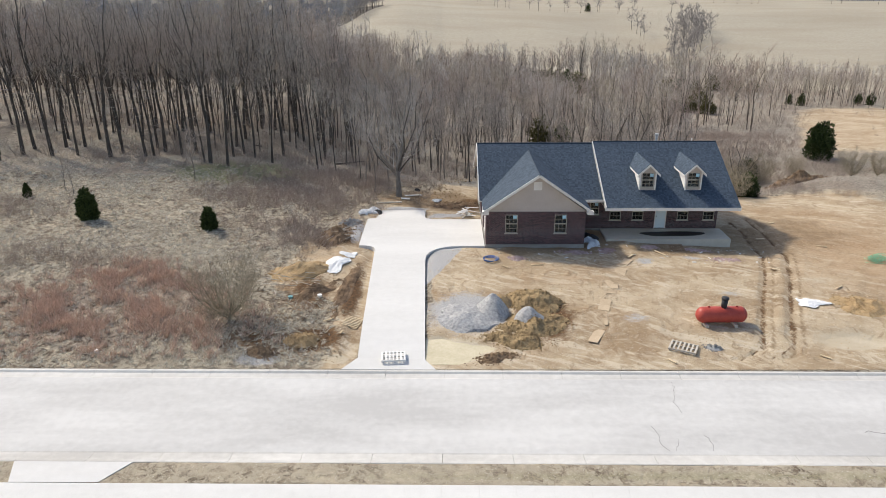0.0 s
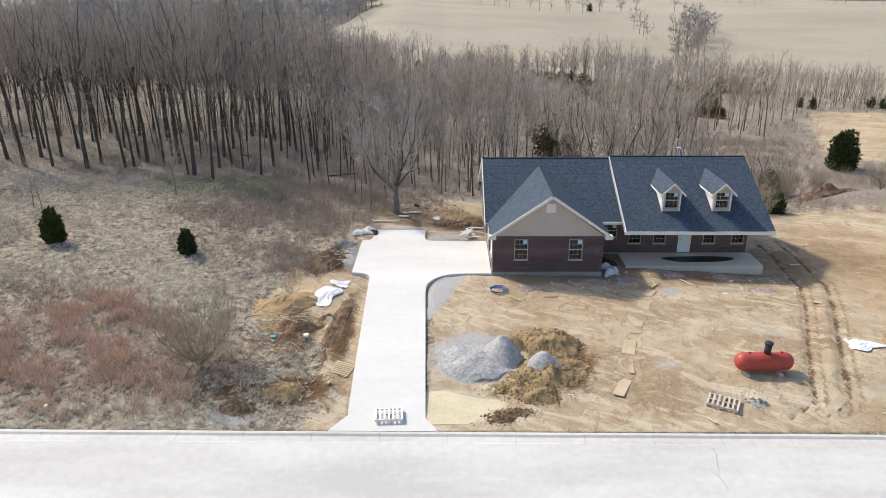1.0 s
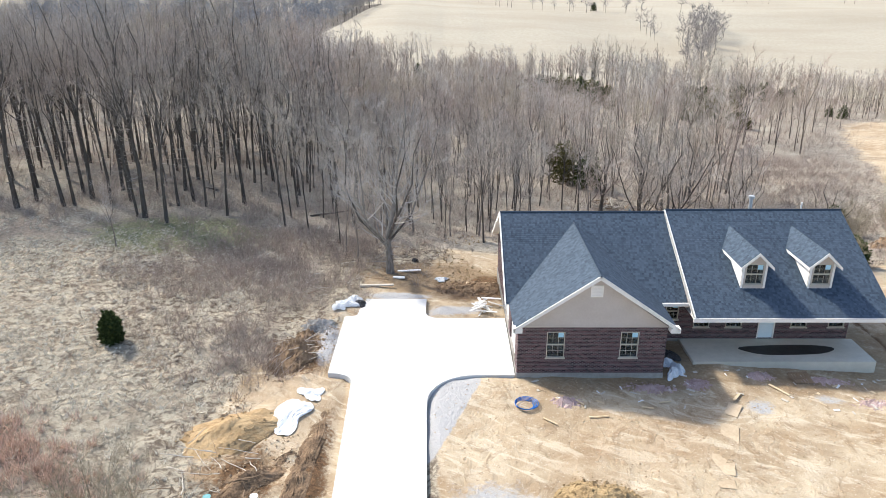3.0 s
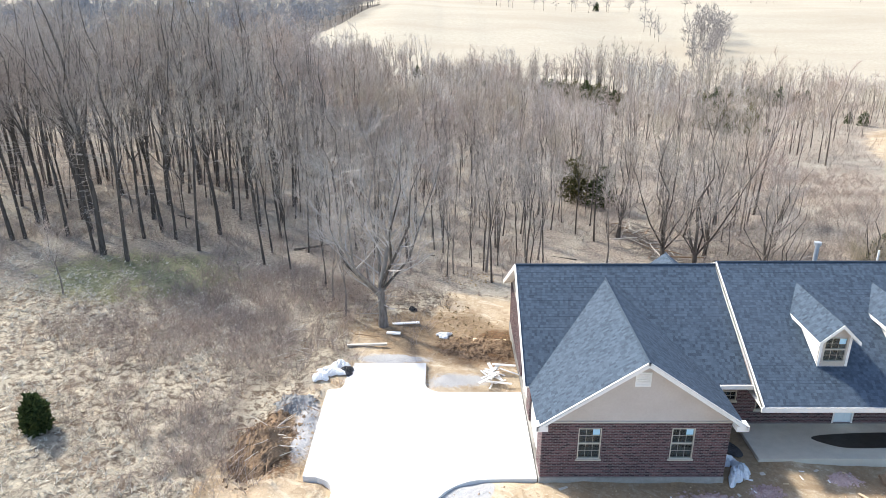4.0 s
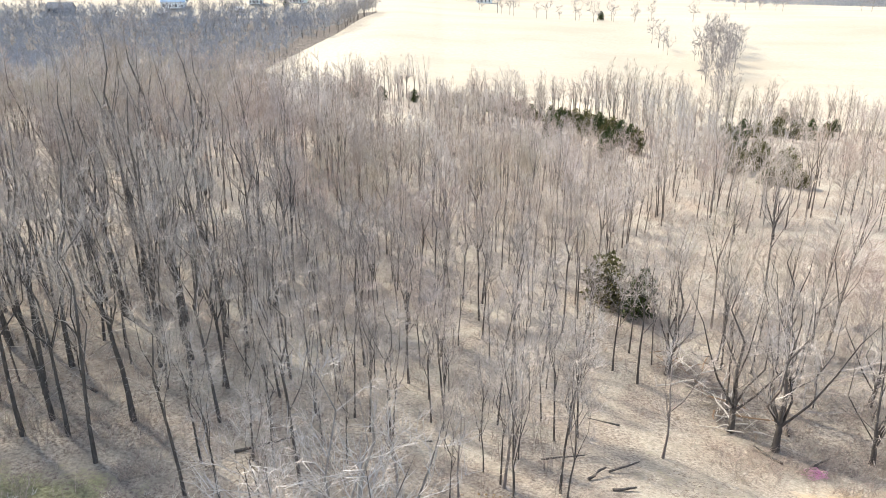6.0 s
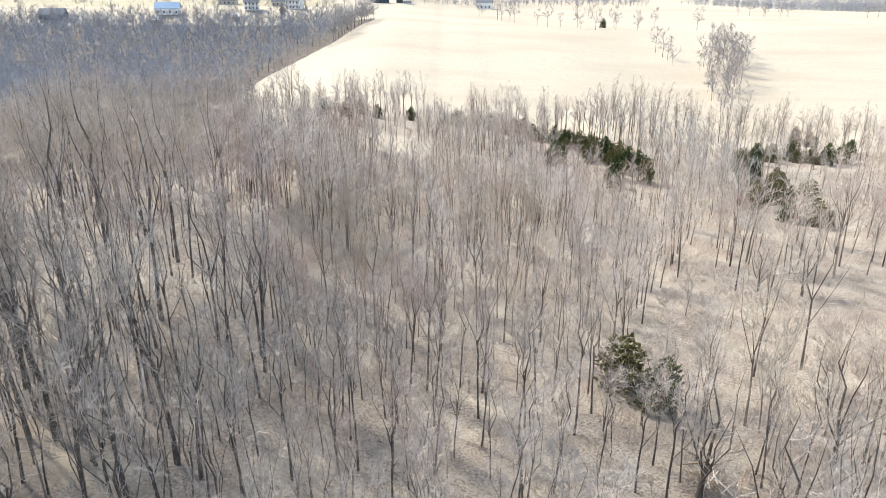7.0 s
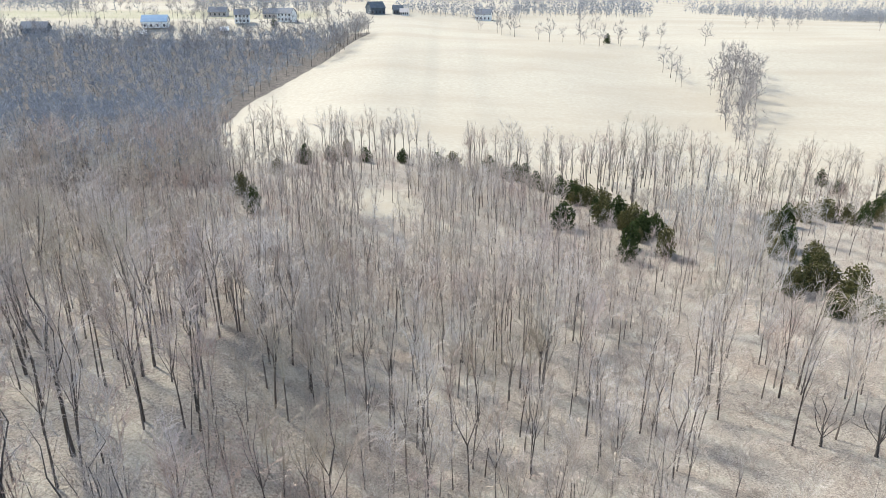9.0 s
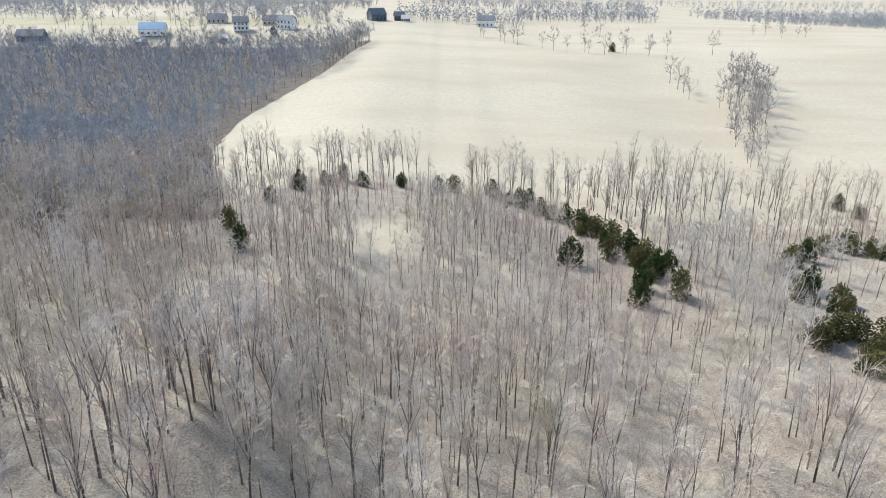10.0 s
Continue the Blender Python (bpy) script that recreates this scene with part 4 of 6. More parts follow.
def join(*parts):
    vs, ts, k = [], [], 0
    for v, t in parts:
        vs.append(v), ts.append(t + k)
        k += len(v)
    return np.concatenate(vs), np.concatenate(ts)


def grow_tree(seed, h, r, fork, leaders, limbs, subs, twigs, reach, spread, twig_r=0.012, twig_l=(0.5, 1.2), fine=True, lean=0.02, low=0, pale=False, wander=0.014, open_=0.65):
    """Arrays for the wood (trunk and leaders) and the crown (limbs, branches, twigs) of one bare tree at the origin.
    The trunk parts at fork (of the height) into rising leaders that end within spread of its axis; low: dead side limbs below."""
    rng = np.random.default_rng(seed)
    k = 5
    t = np.linspace(0, 1, k)
    tr = np.zeros((1, k, 3))
    off = rng.normal(0, lean * h, 2)
    bend = np.cumsum(rng.normal(0, 0.016 * h, (k, 2)), 0) * t[:, None]
    tr[0, :, :2] = off[None] * t[:, None] * fork + bend * fork
    tr[0, :, 2] = t * h * fork - 0.3 * (t == 0)
    rad = r * (1 - 0.35 * t)[None]
    rad[:, 0] *= 1.3
    wood = [sweep_np(tr, rad, 7) if fine else sweep_np(tr[:, [0, 2, 4]], rad[:, [0, 2, 4]], 3)]
    top = tr[0, -1]
    n, late = leaders, []
    a = (np.arange(n) + rng.uniform(-0.3, 0.3, n)) * 2 * np.pi / max(1, n - 1)
    out = spread * rng.uniform(0.45, 1.0, n)
    out[0] *= 0.15
    start, _ = along(tr, np.zeros(n, int), np.concatenate([[1.0], rng.uniform(0.62, 0.99, n - 1)]))
    start[0] = top - np.array([0, 0, 0.05])
    hh = h * rng.uniform(0.78, 0.98, n)
    hh[0] = h
    q = np.linspace(0, 1, k)
    lp = np.zeros((n, k, 3))
    lp[:, :, :2] = start[:, None, :2] + (np.stack([np.cos(a), np.sin(a)], 1) * out[:, None] + off[None] * (1 - fork))[:, None] * (q ** 0.62)[None, :, None]
    lp[:, :, 2] = start[:, 2:3] + (hh - start[:, 2])[:, None] * q[None]
    lp[:, 1:, :2] += np.cumsum(rng.normal(0, wander * h, (n, k - 1, 2)), 1)
    lr = r * np.where(np.arange(n) == 0, 0.62, 0.36)[:, None] * ((1 - q) ** 0.9 * 0.95 + 0.05)[None]
    (late if pale else wood).append(sweep_np(lp, lr, 5) if fine else sweep_np(lp[:, [0, 2, 4]], lr[:, [0, 2, 4]], 3) if n < 6 else twigs_np(lp[:, 0], lp[:, -1], lr[:, 0]))
    m = n * limbs
    i = np.repeat(np.arange(n), limbs)
    tt = rng.uniform(0.05, 0.95, m)
    p, d = along(lp, i, tt)
    way = side_way(rng, d, open_ + 0.1) + np.array([0, 0, 0.12])
    length = reach * (1.05 - 0.6 * tt) * rng.uniform(0.55, 1.15, m)
    bp = branch_paths(rng, p, way, length, 4 if fine else 3, 0.16)
    br = np.maximum(r * 0.22 * (1.1 - tt), twig_r * 1.5)[:, None]
    if fine:
        crown = [sweep_np(bp, br * np.array([1, 0.75, 0.5, 0.2]), 3)]
    else:
        crown = [twigs_np(bp[:, 0], bp[:, -1], br[:, 0])]
    if low:
        p, d = along(tr, np.zeros(low, int), rng.uniform(0.25, 0.95, low))
        e = rng.normal(0, 1, (low, 3)) * np.array([1, 1, 0.15])
        crown.append(twigs_np(p, p + e / np.linalg.norm(e, axis=1, keepdims=True) * rng.uniform(0.6, 2.2, low)[:, None], r * 0.16))
    if subs:
        c = m * subs
        j = np.repeat(np.arange(m), subs)
        p, d = along(bp, j, rng.uniform(0.2, 1.0, c))
        e = p + (side_way(rng, d, 0.65) + np.array([0, 0, 0.12])) * (length[j] * rng.uniform(0.3, 0.6, c))[:, None]
        sp = np.stack([p, e], 1)
        crown.append(twigs_np(p, e, twig_r * 1.5))
    else:
        c, sp = m, bp[:, [0, -1]]
    w = c * twigs
    j = np.repeat(np.arange(c), twigs)
    p, d = along(sp, j, rng.uniform(0.15, 1.0, w))
    e = p + (side_way(rng, d, open_) + np.array([0, 0, 0.15])) * rng.uniform(*twig_l, w)[:, None]
    crown.append(twigs_np(p, e, twig_r))
    return join(*wood), join(*crown, *late)


def tree_thing(name, label, wood, fine, at, turn, scale, group, wood_mat=None, twig_mat=None, meshes=None):
    me_w, me_f = meshes or (mesh_np("trunk", *wood, wood_mat or BARK, True), mesh_np("crown", *fine, twig_mat or TWIG))
    ob = thing(name, label, "tree", group)
    ob.matrix_basis = pose(*at, 0, 0, turn) @ Matrix.Diagonal((scale, scale, scale, 1))
    for nm, me in (("trunk", me_w), ("crown", me_f)):
        c = new(nm, me)
        c.parent = ob
    return ob, (me_w, me_f)


def woods(x, y):
    """How thickly trees stand, 0 to 1."""
    a = ss(y + 2.5 * waves(x, y, 6, 3), 66 + 4.5 * ss(-x, 12, 18), 69 + 5 * ss(-x, 12, 18)) * ss(-x, -9, -4)
    a = np.maximum(a, ss(y + 2 * waves(x, y, 6, 3), 84, 92) * ss(-x, -34, -20))
    a = np.maximum(a, ss(-x, 40, 48) * ss(y + 3 * waves(x, y, 9, 1), 62, 68))
    a = np.maximum(a, 0.9 * ss(y, 150, 165))
    a = np.maximum(a, 0.95 * ss(x, 18, 24) * (1 - ss(x, 46, 58)) * ss(y, 78, 88) * (1 - ss(y, 100, 112)))
    a = np.maximum(a, 0.5 * ss(x, 10, 16) * ss(y, 116, 130))
    a = a * (1 - 0.3 * ss(x, 16, 26) * ss(y, 104, 116) * (1 - ss(y, 140, 160)))
    a = a * (1 - 0.25 * ss(x, 52, 62) * (1 - ss(y, 200, 215)))
    a = a * (1 - np.clip(1.25 * blob(x, y, -10, 198, 9, 13) + 0.15 * waves(x, y, 3, 2), 0, 0.97)) * (1 - 0.92 * blob(x, y, 61, 170, 13, 24)) * (1 - 0.8 * blob(x, y, 76, 198, 14, 10))
    a = a * (1 - 0.95 * bare(x, y))
    arc_y = np.interp(x, ARC_X, ARC_Y)
    a = a * (1 - ss(y, arc_y - 4, arc_y + 1))
    a = a * np.where(y > 104, np.clip(0.86 + 0.75 * waves(x, y, 6.5, 21) + 0.35 * waves(x, y, 2.4, 5), 0.3, 1.0), 1.0)
    left = (1 - ss(x, np.interp(y, LEFT_Y, LEFT_X) - 4, np.interp(y, LEFT_Y, LEFT_X))) * ss(y, 180, 204) * (1 - ss(y, 455, 500)) * (0.42 + 0.58 * ss(y, 249, 255))
    return np.clip(np.maximum(a, left), 0, 1)


def belt(x, y):
    """Taller, scattered trees along the near edge of the hay field."""
    arc_y = np.interp(x, ARC_X, ARC_Y)
    return 0.5 * (1 - 0.4 * ss(x, 42, 55)) * ss(y, arc_y - 1, arc_y + 5) * (1 - ss(y, 255, 262 + 3 * waves(x, y, 22, 6))) * (x > np.interp(y, LEFT_Y, LEFT_X) - 6)


def scatter(rng, x0, x1, y0, y1, gap, weight, most=10 ** 6):
    """Random spots at least about gap apart, by a jittered grid thinned by weight."""
    xs = np.arange(x0, x1, gap)
    ys = np.arange(y0, y1, gap)
    X, Y = np.meshgrid(xs, ys)
    X = (X + rng.uniform(-0.42, 0.42, X.shape) * gap).ravel()
    Y = (Y + rng.uniform(-0.42, 0.42, Y.shape) * gap).ravel()
    keep = rng.random(len(X)) < weight(X, Y)
    return np.stack([X[keep], Y[keep]], 1)[:most]


def forest_np(rng, spots, kinds, lo, hi, size=None):
    """Many trees in two arrays, from a few grown kinds."""
    out_w, out_f = [], []
    pick = rng.integers(0, len(kinds), len(spots))
    for k, (wood, fine) in enumerate(kinds):
        s = spots[pick == k]
        if not len(s):
            continue
        a, sc = rng.uniform(0, 2 * np.pi, len(s)), rng.uniform(lo, hi, len(s))
        if size:
            sc = sc * size(s[:, 0], s[:, 1])
        z = land(s[:, 0], s[:, 1])
        for src, out in ((wood, out_w), (fine, out_f)):
            v, t = src
            c, n = np.cos(a)[:, None], np.sin(a)[:, None]
            x = (v[None, :, 0] * c - v[None, :, 1] * n) * sc[:, None] + s[:, 0:1]
            y = (v[None, :, 0] * n + v[None, :, 1] * c) * sc[:, None] + s[:, 1:2]
            zz = v[None, :, 2] * sc[:, None] + z[:, None]
            out.append((np.stack([x, y, zz], -1).reshape(-1, 3), (t[None] + (np.arange(len(s)) * len(v))[:, None, None]).reshape(-1, 3)))
    return join(*out_w), join(*out_f)


def height_factor(x, y):
    """Trees are taller on the left slope, and low and young down the valley."""
    return 0.78 + 0.32 * ss(-x, 5, 35) * (1 - ss(y, 110, 190)) - 0.12 * ss(y, 140, 200)


# junipers: the row along the far side of the thicket, the clump at its end, the grassy corner, single ones
ROW = ((-26.1, 236.8), (-22.5, 243.5), (-17.7, 239.7), (-30.5, 230), (-0.2, 247), (3.5, 246), (-9, 244), (12.7, 243), (16.5, 239), (20.6, 235.9), (18.5, 236.5), (22.4, 229.1), (24.5, 225))
CLUMP = ((26.9, 222.3), (30, 220.1), (28.4, 217), (31, 211), (33, 207.4), (31, 203), (31, 197.6), (34.3, 198.9), (36, 194), (36.8, 189.6), (39.5, 192), (38, 181), (33, 184), (23.2, 194.6), (31.1, 178.3), (29.5, 213.5), (34.5, 193))
CORNER = ((62.6, 196.2), (66.6, 199.0), (77.6, 206.2), (81.1, 204.1), (83.3, 201.7), (94.7, 216.2), (89.5, 205.5), (56.4, 180.5), (59.7, 183.6), (62.0, 179.1), (52.4, 165.2), (55.6, 167.5), (58.3, 167.5), (55.3, 157.4),
          (61.4, 165.1), (58.2, 160.7), (58.2, 155.4), (61.0, 175.0), (59.7, 191.9), (72.0, 203.5), (97.4, 237.2), (102.6, 226.7), (98.4, 247.5))
LONE = ((-31.3, 186.1), (-36.2, 197.3), (-33.4, 215.9), (14.6, 101.0), (17.0, 98.6))
# trees that stand at the wood's edge and in its openings: x, y, kind
STOOD = ((-36.0, 70.3, 5), (-42.5, 70.8, 1), (-39.9, 71.1, 0), (-32.4, 70.9, 1), (-31.7, 71.3, 0), (-24.6, 68.3, 5), (-22.5, 67.3, 1), (-31.3, 73.6, 5), (-35.8, 72.9, 0), (-28.9, 72.0, 3),
         (-27.6, 73.0, 1), (-25.3, 68.6, 3), (-23.3, 72.2, 0), (-22.5, 73.8, 1), (-21.0, 72.4, 0), (-23.9, 75.8, 1), (-18.6, 70.3, 3), (-13.3, 68.1, 3), (-18.5, 79.2, 0),
         (-15.7, 76.7, 3), (-11.3, 67.3, 2), (-13.6, 74.8, 3), (-21.6, 85.3, 1), (-24.5, 91.4, 0), (-9.7, 86.2, 3), (-8.4, 64.3, 4), (1.4, 76.1, 4), (6.8, 87.6, 2), (10.0, 89.2, 2),
         (12.3, 88.1, 3), (5.0, 86.8, 2), (-30.1, 103.5, 1), (-25.7, 99.5, 0), (-24.6, 100.2, 1), (-19.4, 95.0, 3), (-23.4, 90.7, 0), (-19.6, 89.2, 3), (-14.7, 91.8, 3), (-9.8, 96.3, 2),
         (-12.2, 100.4, 2), (-29.3, 107.5, 1), (-19.1, 120.1, 3), (-25.4, 112.6, 1))
MORE = ((-19.6, 123.5), (-25.6, 122.7), (-22.4, 123.7), (-11.7, 129.6), (-15.9, 131.5), (10.2, 135.6), (2.6, 132.7), (29.8, 134.0), (41.6, 151.7), (39.4, 153.6), (-17.8, 154.4), (-19.4, 147.6),
        (-25.1, 138.7), (-34.4, 143.3), (-7.8, 146.8), (-0.6, 158.5), (-8.4, 199.1), (-14.0, 191.2), (-5.5, 203.0), (-10.5, 204.0), (-17.0, 189.0), (23.9, 125.7), (28.7, 130.9))


def build_woods():
    rng = np.random.default_rng(11)
    label = "bare grey-brown woodland tree with a thin straight trunk"
    kinds = [grow_tree(20 + i, h, r, fk, ld, 7, 3, 6, reach, sp, 0.0105, (0.5, 1.3), lean=0.045, low=24, wander=0.026, open_=0.8) for i, (h, r, fk, ld, reach, sp) in enumerate(
        ((15, 0.125, 0.50, 4, 2.1, 0.95), (16.5, 0.155, 0.55, 5, 2.3, 1.2), (13, 0.085, 0.48, 4, 1.9, 0.8), (14, 0.105, 0.60, 4, 2.0, 0.8), (11, 0.062, 0.42, 4, 1.7, 0.8), (16.5, 0.175, 0.45, 5, 2.5, 1.7)))]
    meshes = [None] * 12
    spots = scatter(rng, -52, 34, 63, 110, 2.9, lambda x, y: woods(x, y) * (1 - 0.22 * ss(-x, 16, 26)) * (1 - 0.62 * ss(-x, 14, 24) * ss(y, 82, 90)))
    seen = np.array([p[:2] for p in STOOD])
    spots = spots[np.hypot(spots[:, :1] - seen[:, 0], spots[:, 1:] - seen[:, 1]).min(1) > 1.7]
    order = np.argsort(np.hypot(spots[:, 0] + 8, spots[:, 1] - 60))
    near, rest = spots[order[:165]], spots[order[165:]]
    rest = rest[rng.random(len(rest)) < 0.6]
    for x, y, k in [*STOOD, *[(p, q, -1) for p, q in near]]:
        if k < 0:
            k = int(rng.choice([0, 2, 3, 4, 0, 1, 3, 5] if x < -14 else [2, 3, 4, 4, 2]))
        q = k + 6 * (x < -13)
        ob, meshes[q] = tree_thing("tree", label, *kinds[k], (x, y, ground_at(x, y)), rng.uniform(0, 360), rng.uniform(0.85, 1.1) * float(height_factor(x, y)), "bare woodland trees", twig_mat=DARK_TWIG, meshes=meshes[q])
    mid = [grow_tree(40 + i, h, r, fk, 5, 5, 0, 8, 2.1, sp, 0.0145, (0.6, 1.6), False, 0.03, pale=i % 2 == 0, wander=0.02, open_=0.72) for i, (h, r, fk, sp) in enumerate(
        ((10, 0.075, 0.38, 1.3), (11, 0.085, 0.45, 1.5), (9, 0.06, 0.34, 1.1), (11.5, 0.095, 0.48, 1.7), (8, 0.05, 0.3, 1.1), (10.5, 0.08, 0.5, 1.3)))]
    view = lambda x, y: (x > -15 - 0.62 * (y - 20)) * (x < 12 + 0.62 * y)
    thin = lambda x, y: woods(x, y) * view(x, y) * (1 - 0.55 * ss(-x, 20, 32) * (1 - ss(y, 140, 165)))
    spots = np.concatenate([rest, np.array(MORE), scatter(rng, -80, 78, 110, 136, 2.85, thin), scatter(rng, -110, -52, 63, 150, 4.2, woods)])
    size = lambda x, y: (1.0 + 0.45 * ss(-x, 8, 30) * (1 - ss(y, 100, 170))) * (1 - 0.26 * ss(y, 120, 175) * ss(x, -52, -40)) * (1 + 0.2 * waves(x, y, 9, 33)) * (1 + 0.3 * ss(x, 26, 36) * (1 - ss(y, 132, 145)))
    young = [grow_tree(45 + i, h, r, fk, 4, 4, 0, 7, 1.9, sp, 0.0205, (0.6, 1.8), False, 0.03, pale=i % 2 == 0, wander=0.02, open_=0.75) for i, (h, r, fk, sp) in enumerate(
        ((10, 0.075, 0.36, 1.5), (11, 0.085, 0.42, 1.6), (9, 0.065, 0.32, 1.3), (11.5, 0.095, 0.46, 1.8), (8.5, 0.06, 0.3, 1.3)))]
    ever = np.array([*ROW, *CLUMP, *CORNER, *LONE])

    def clear(p):
        """Leaves open the ground by the junipers and downhill of them."""
        dx, dy = p[:, :1] - ever[:, 0], p[:, 1:] - ever[:, 1]
        return p[~((np.abs(dx - 0.6 * ever[:, 0] / (ever[:, 1] - 60) * dy) < 2.6) & (dy < 2.0) & (dy > -9)).any(1)]

    sets = [forest_np(rng, clear(spots), mid, 0.8, 1.15, size), forest_np(rng, clear(scatter(rng, -80, 125, 136, 252, 2.3, thin)), young, 0.8, 1.2, size)]
    w, f = sets[0][0], join(*[q[1] for q in sets])
    poles = [grow_tree(90 + i, h, r, 0.6, 3, 3, 0, 3, 1.2, 0.5, 0.012, (0.4, 1.0), False, 0.06, wander=0.03) for i, (h, r) in enumerate(((7, 0.045), (9, 0.055), (5.5, 0.035), (8, 0.07)))]
    deep = lambda x, y: 0.55 * woods(x, y) * ss(-x, 10, 18) * ss(y, 72, 82) * (1 - 0.7 * ss(y, 96, 112)) * (x > -15 - 0.62 * (y - 20))
    w2, f2 = forest_np(rng, scatter(rng, -95, -8, 68, 150, 2.2, deep), poles, 0.8, 1.25)
    tagged(new("pole_trunks", mesh_np("pole_trunks", *w2, STEM)), "thin dark poles crowding the deep wood", "woods", kind="stuff")
    tagged(new("pole_twigs", mesh_np("pole_twigs", *f2, LIMB)), "sparse twigs of thin poles in the deep wood", "woods", kind="stuff")
    tagged(new("sapling_trunks", mesh_np("sapling_trunks", *sets[1][0], STEM)), "thin grey stems of young trees down the valley", "woods", kind="stuff")
    tagged(new("woodland_trunks", mesh_np("woodland_trunks", *w, STEM)), "trunks and limbs of the bare woods in the valley", "woods", kind="stuff")
    tagged(new("woodland_twigs", mesh_np("woodland_twigs", *f, TWIG)), "hazy grey twigs of the bare woods in the valley", "woods", kind="stuff")
    edge = [grow_tree(50 + i, h, r, fk, 5, 5, 2, 3, 2.2, sp, 0.022, (0.6, 1.5), False, 0.03, wander=0.025, open_=0.8) for i, (h, r, fk, sp) in enumerate(((12, 0.11, 0.45, 1.2), (14, 0.14, 0.38, 1.8), (11, 0.09, 0.5, 1.0)))]
    label = "tall bare tree along the edge of the hay field"
    meshes = [None] * 3
    for x, y in scatter(rng, -66, 118, 205, 264, 5.3, belt):
        k = int(rng.integers(0, 3))
        ob, meshes[k] = tree_thing("tree", label, *edge[k], (x, y, ground_at(x, y)), rng.uniform(0, 360), rng.uniform(0.72, 1.18), "bare trees along the field edge", meshes=meshes[k])
    w, f = forest_np(rng, scatter(rng, -66, 118, 205, 262, 4.6, lambda x, y: 1.1 * belt(x, y)), edge, 0.6, 1.0)
    tagged(new("field_edge_trunks", mesh_np("field_edge_trunks", *w, BARK)), "thin trunks of bare saplings along the field edge", "woods", kind="stuff")
    tagged(new("field_edge_twigs", mesh_np("field_edge_twigs", *f, TWIG)), "grey twigs of bare saplings along the field edge", "woods", kind="stuff")
    far = [grow_tree(60 + i, h, r, 0.3, 6, 3, 0, 3, 2.9, sp, 0.08, (1.0, 2.4), False, 0.02, pale=True, wander=0.03, open_=0.9) for i, (h, r, sp) in enumerate(((11.5, 0.11, 3.4), (13.5, 0.13, 4.0), (10, 0.09, 2.9)))]
    left = scatter(rng, -270, -38, 252, 505, 6.4, lambda x, y: woods(x, y) * (x > -30 - 0.5 * y))
    left = np.concatenate([left, scatter(rng, -200, -44, 196, 252, 5.6, lambda x, y: 1.2 * woods(x, y) * (x < np.interp(y, LEFT_Y, LEFT_X))), scatter(rng, -200, -80, 110, 196, 5.2, lambda x, y: woods(x, y) * (x > -30 - 0.55 * y))])
    hedges = np.concatenate([
        scatter(rng, 84, 168, 284, 415, 4.6, lambda x, y: 0.8 * np.exp(-((x - (107.5 + 0.38 * (y - 325))) / (4 + 0.055 * (y - 285))) ** 4)),
        scatter(rng, 96, 112, 378, 410, 4.4, lambda x, y: 0.8 * np.exp(-((x - (102 + 0.1 * (y - 395))) / 2.6) ** 2)),
        scatter(rng, 24, 150, 445, 560, 6.0, lambda x, y: (0.6 - 0.4 * ss(x, 95, 110)) * np.exp(-((y - np.interp(x, (26, 36, 65, 92, 150), (548, 521, 474, 472, 462))) / 7) ** 2)),
        scatter(rng, -250, -44, 440, 512, 6.0, lambda x, y: 0.35 + 0.35 * (y > 490)),
        scatter(rng, -260, -60, 516, 600, 10.0, lambda x, y: 0.4 + 0 * x),
        scatter(rng, -56, -42, 412, 520, 4.0, lambda x, y: 0.75 * np.exp(-((x - (-51 + 0.08 * (y - 412))) / 3) ** 2)),
        scatter(rng, -30, 60, 610, 650, 5.0, lambda x, y: 0.65 + 0 * x),
        scatter(rng, 90, 480, 560, 575, 8.0, lambda x, y: 0.3 * (np.sin(x / 35) > -0.5)),
        scatter(rng, 60, 420, 640, 690, 5.5, lambda x, y: 0.75 * (np.sin(x / 55 + 0.4) > -0.2)),
        scatter(rng, 130, 560, 740, 785, 6.0, lambda x, y: 0.8 * (np.sin(x / 50 + 1) > -0.6)),
        scatter(rng, -420, -60, 600, 650, 6.0, lambda x, y: 0.7 * (np.sin(x / 28) > -0.1)),
        scatter(rng, -500, -60, 720, 800, 7.0, lambda x, y: 0.85 + 0 * x),
        scatter(rng, -40, 700, 830, 880, 7.5, lambda x, y: 0.85 * (np.sin(x / 60) > -0.4)),
        scatter(rng, -600, 900, 960, 1020, 9.5, lambda x, y: 0.9 * (np.sin(x / 90 + 2) > -0.4)),
        scatter(rng, -900, 1200, 1180, 1300, 16.0, lambda x, y: 0.8 + 0 * x)])
    dist = hedges[:, 1] > 595
    vfar = [grow_tree(70 + i, h, 0.12, 0.08, 6, 1, 0, 2, 3.4, 3.6, 0.2, (1.6, 3.4), False, 0.02, pale=True, wander=0.03, open_=1.1) for i, h in enumerate((10, 12, 9))]
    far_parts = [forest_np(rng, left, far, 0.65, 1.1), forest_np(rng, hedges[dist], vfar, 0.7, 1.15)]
    w, f = forest_np(rng, hedges[~dist], far, 0.6, 1.35)
    tagged(new("hedgerow_trunks", mesh_np("hedgerow_trunks", *w, STEM)), "trunks of bare hedgerow trees between fields", "hedgerow", kind="stuff")
    tagged(new("hedgerow_twigs", mesh_np("hedgerow_twigs", *f, HEDGE)), "pale twigs of bare hedgerow trees between fields", "hedgerow", kind="stuff")
    w, f = join(*[p[0] for p in far_parts]), join(*[p[1] for p in far_parts])
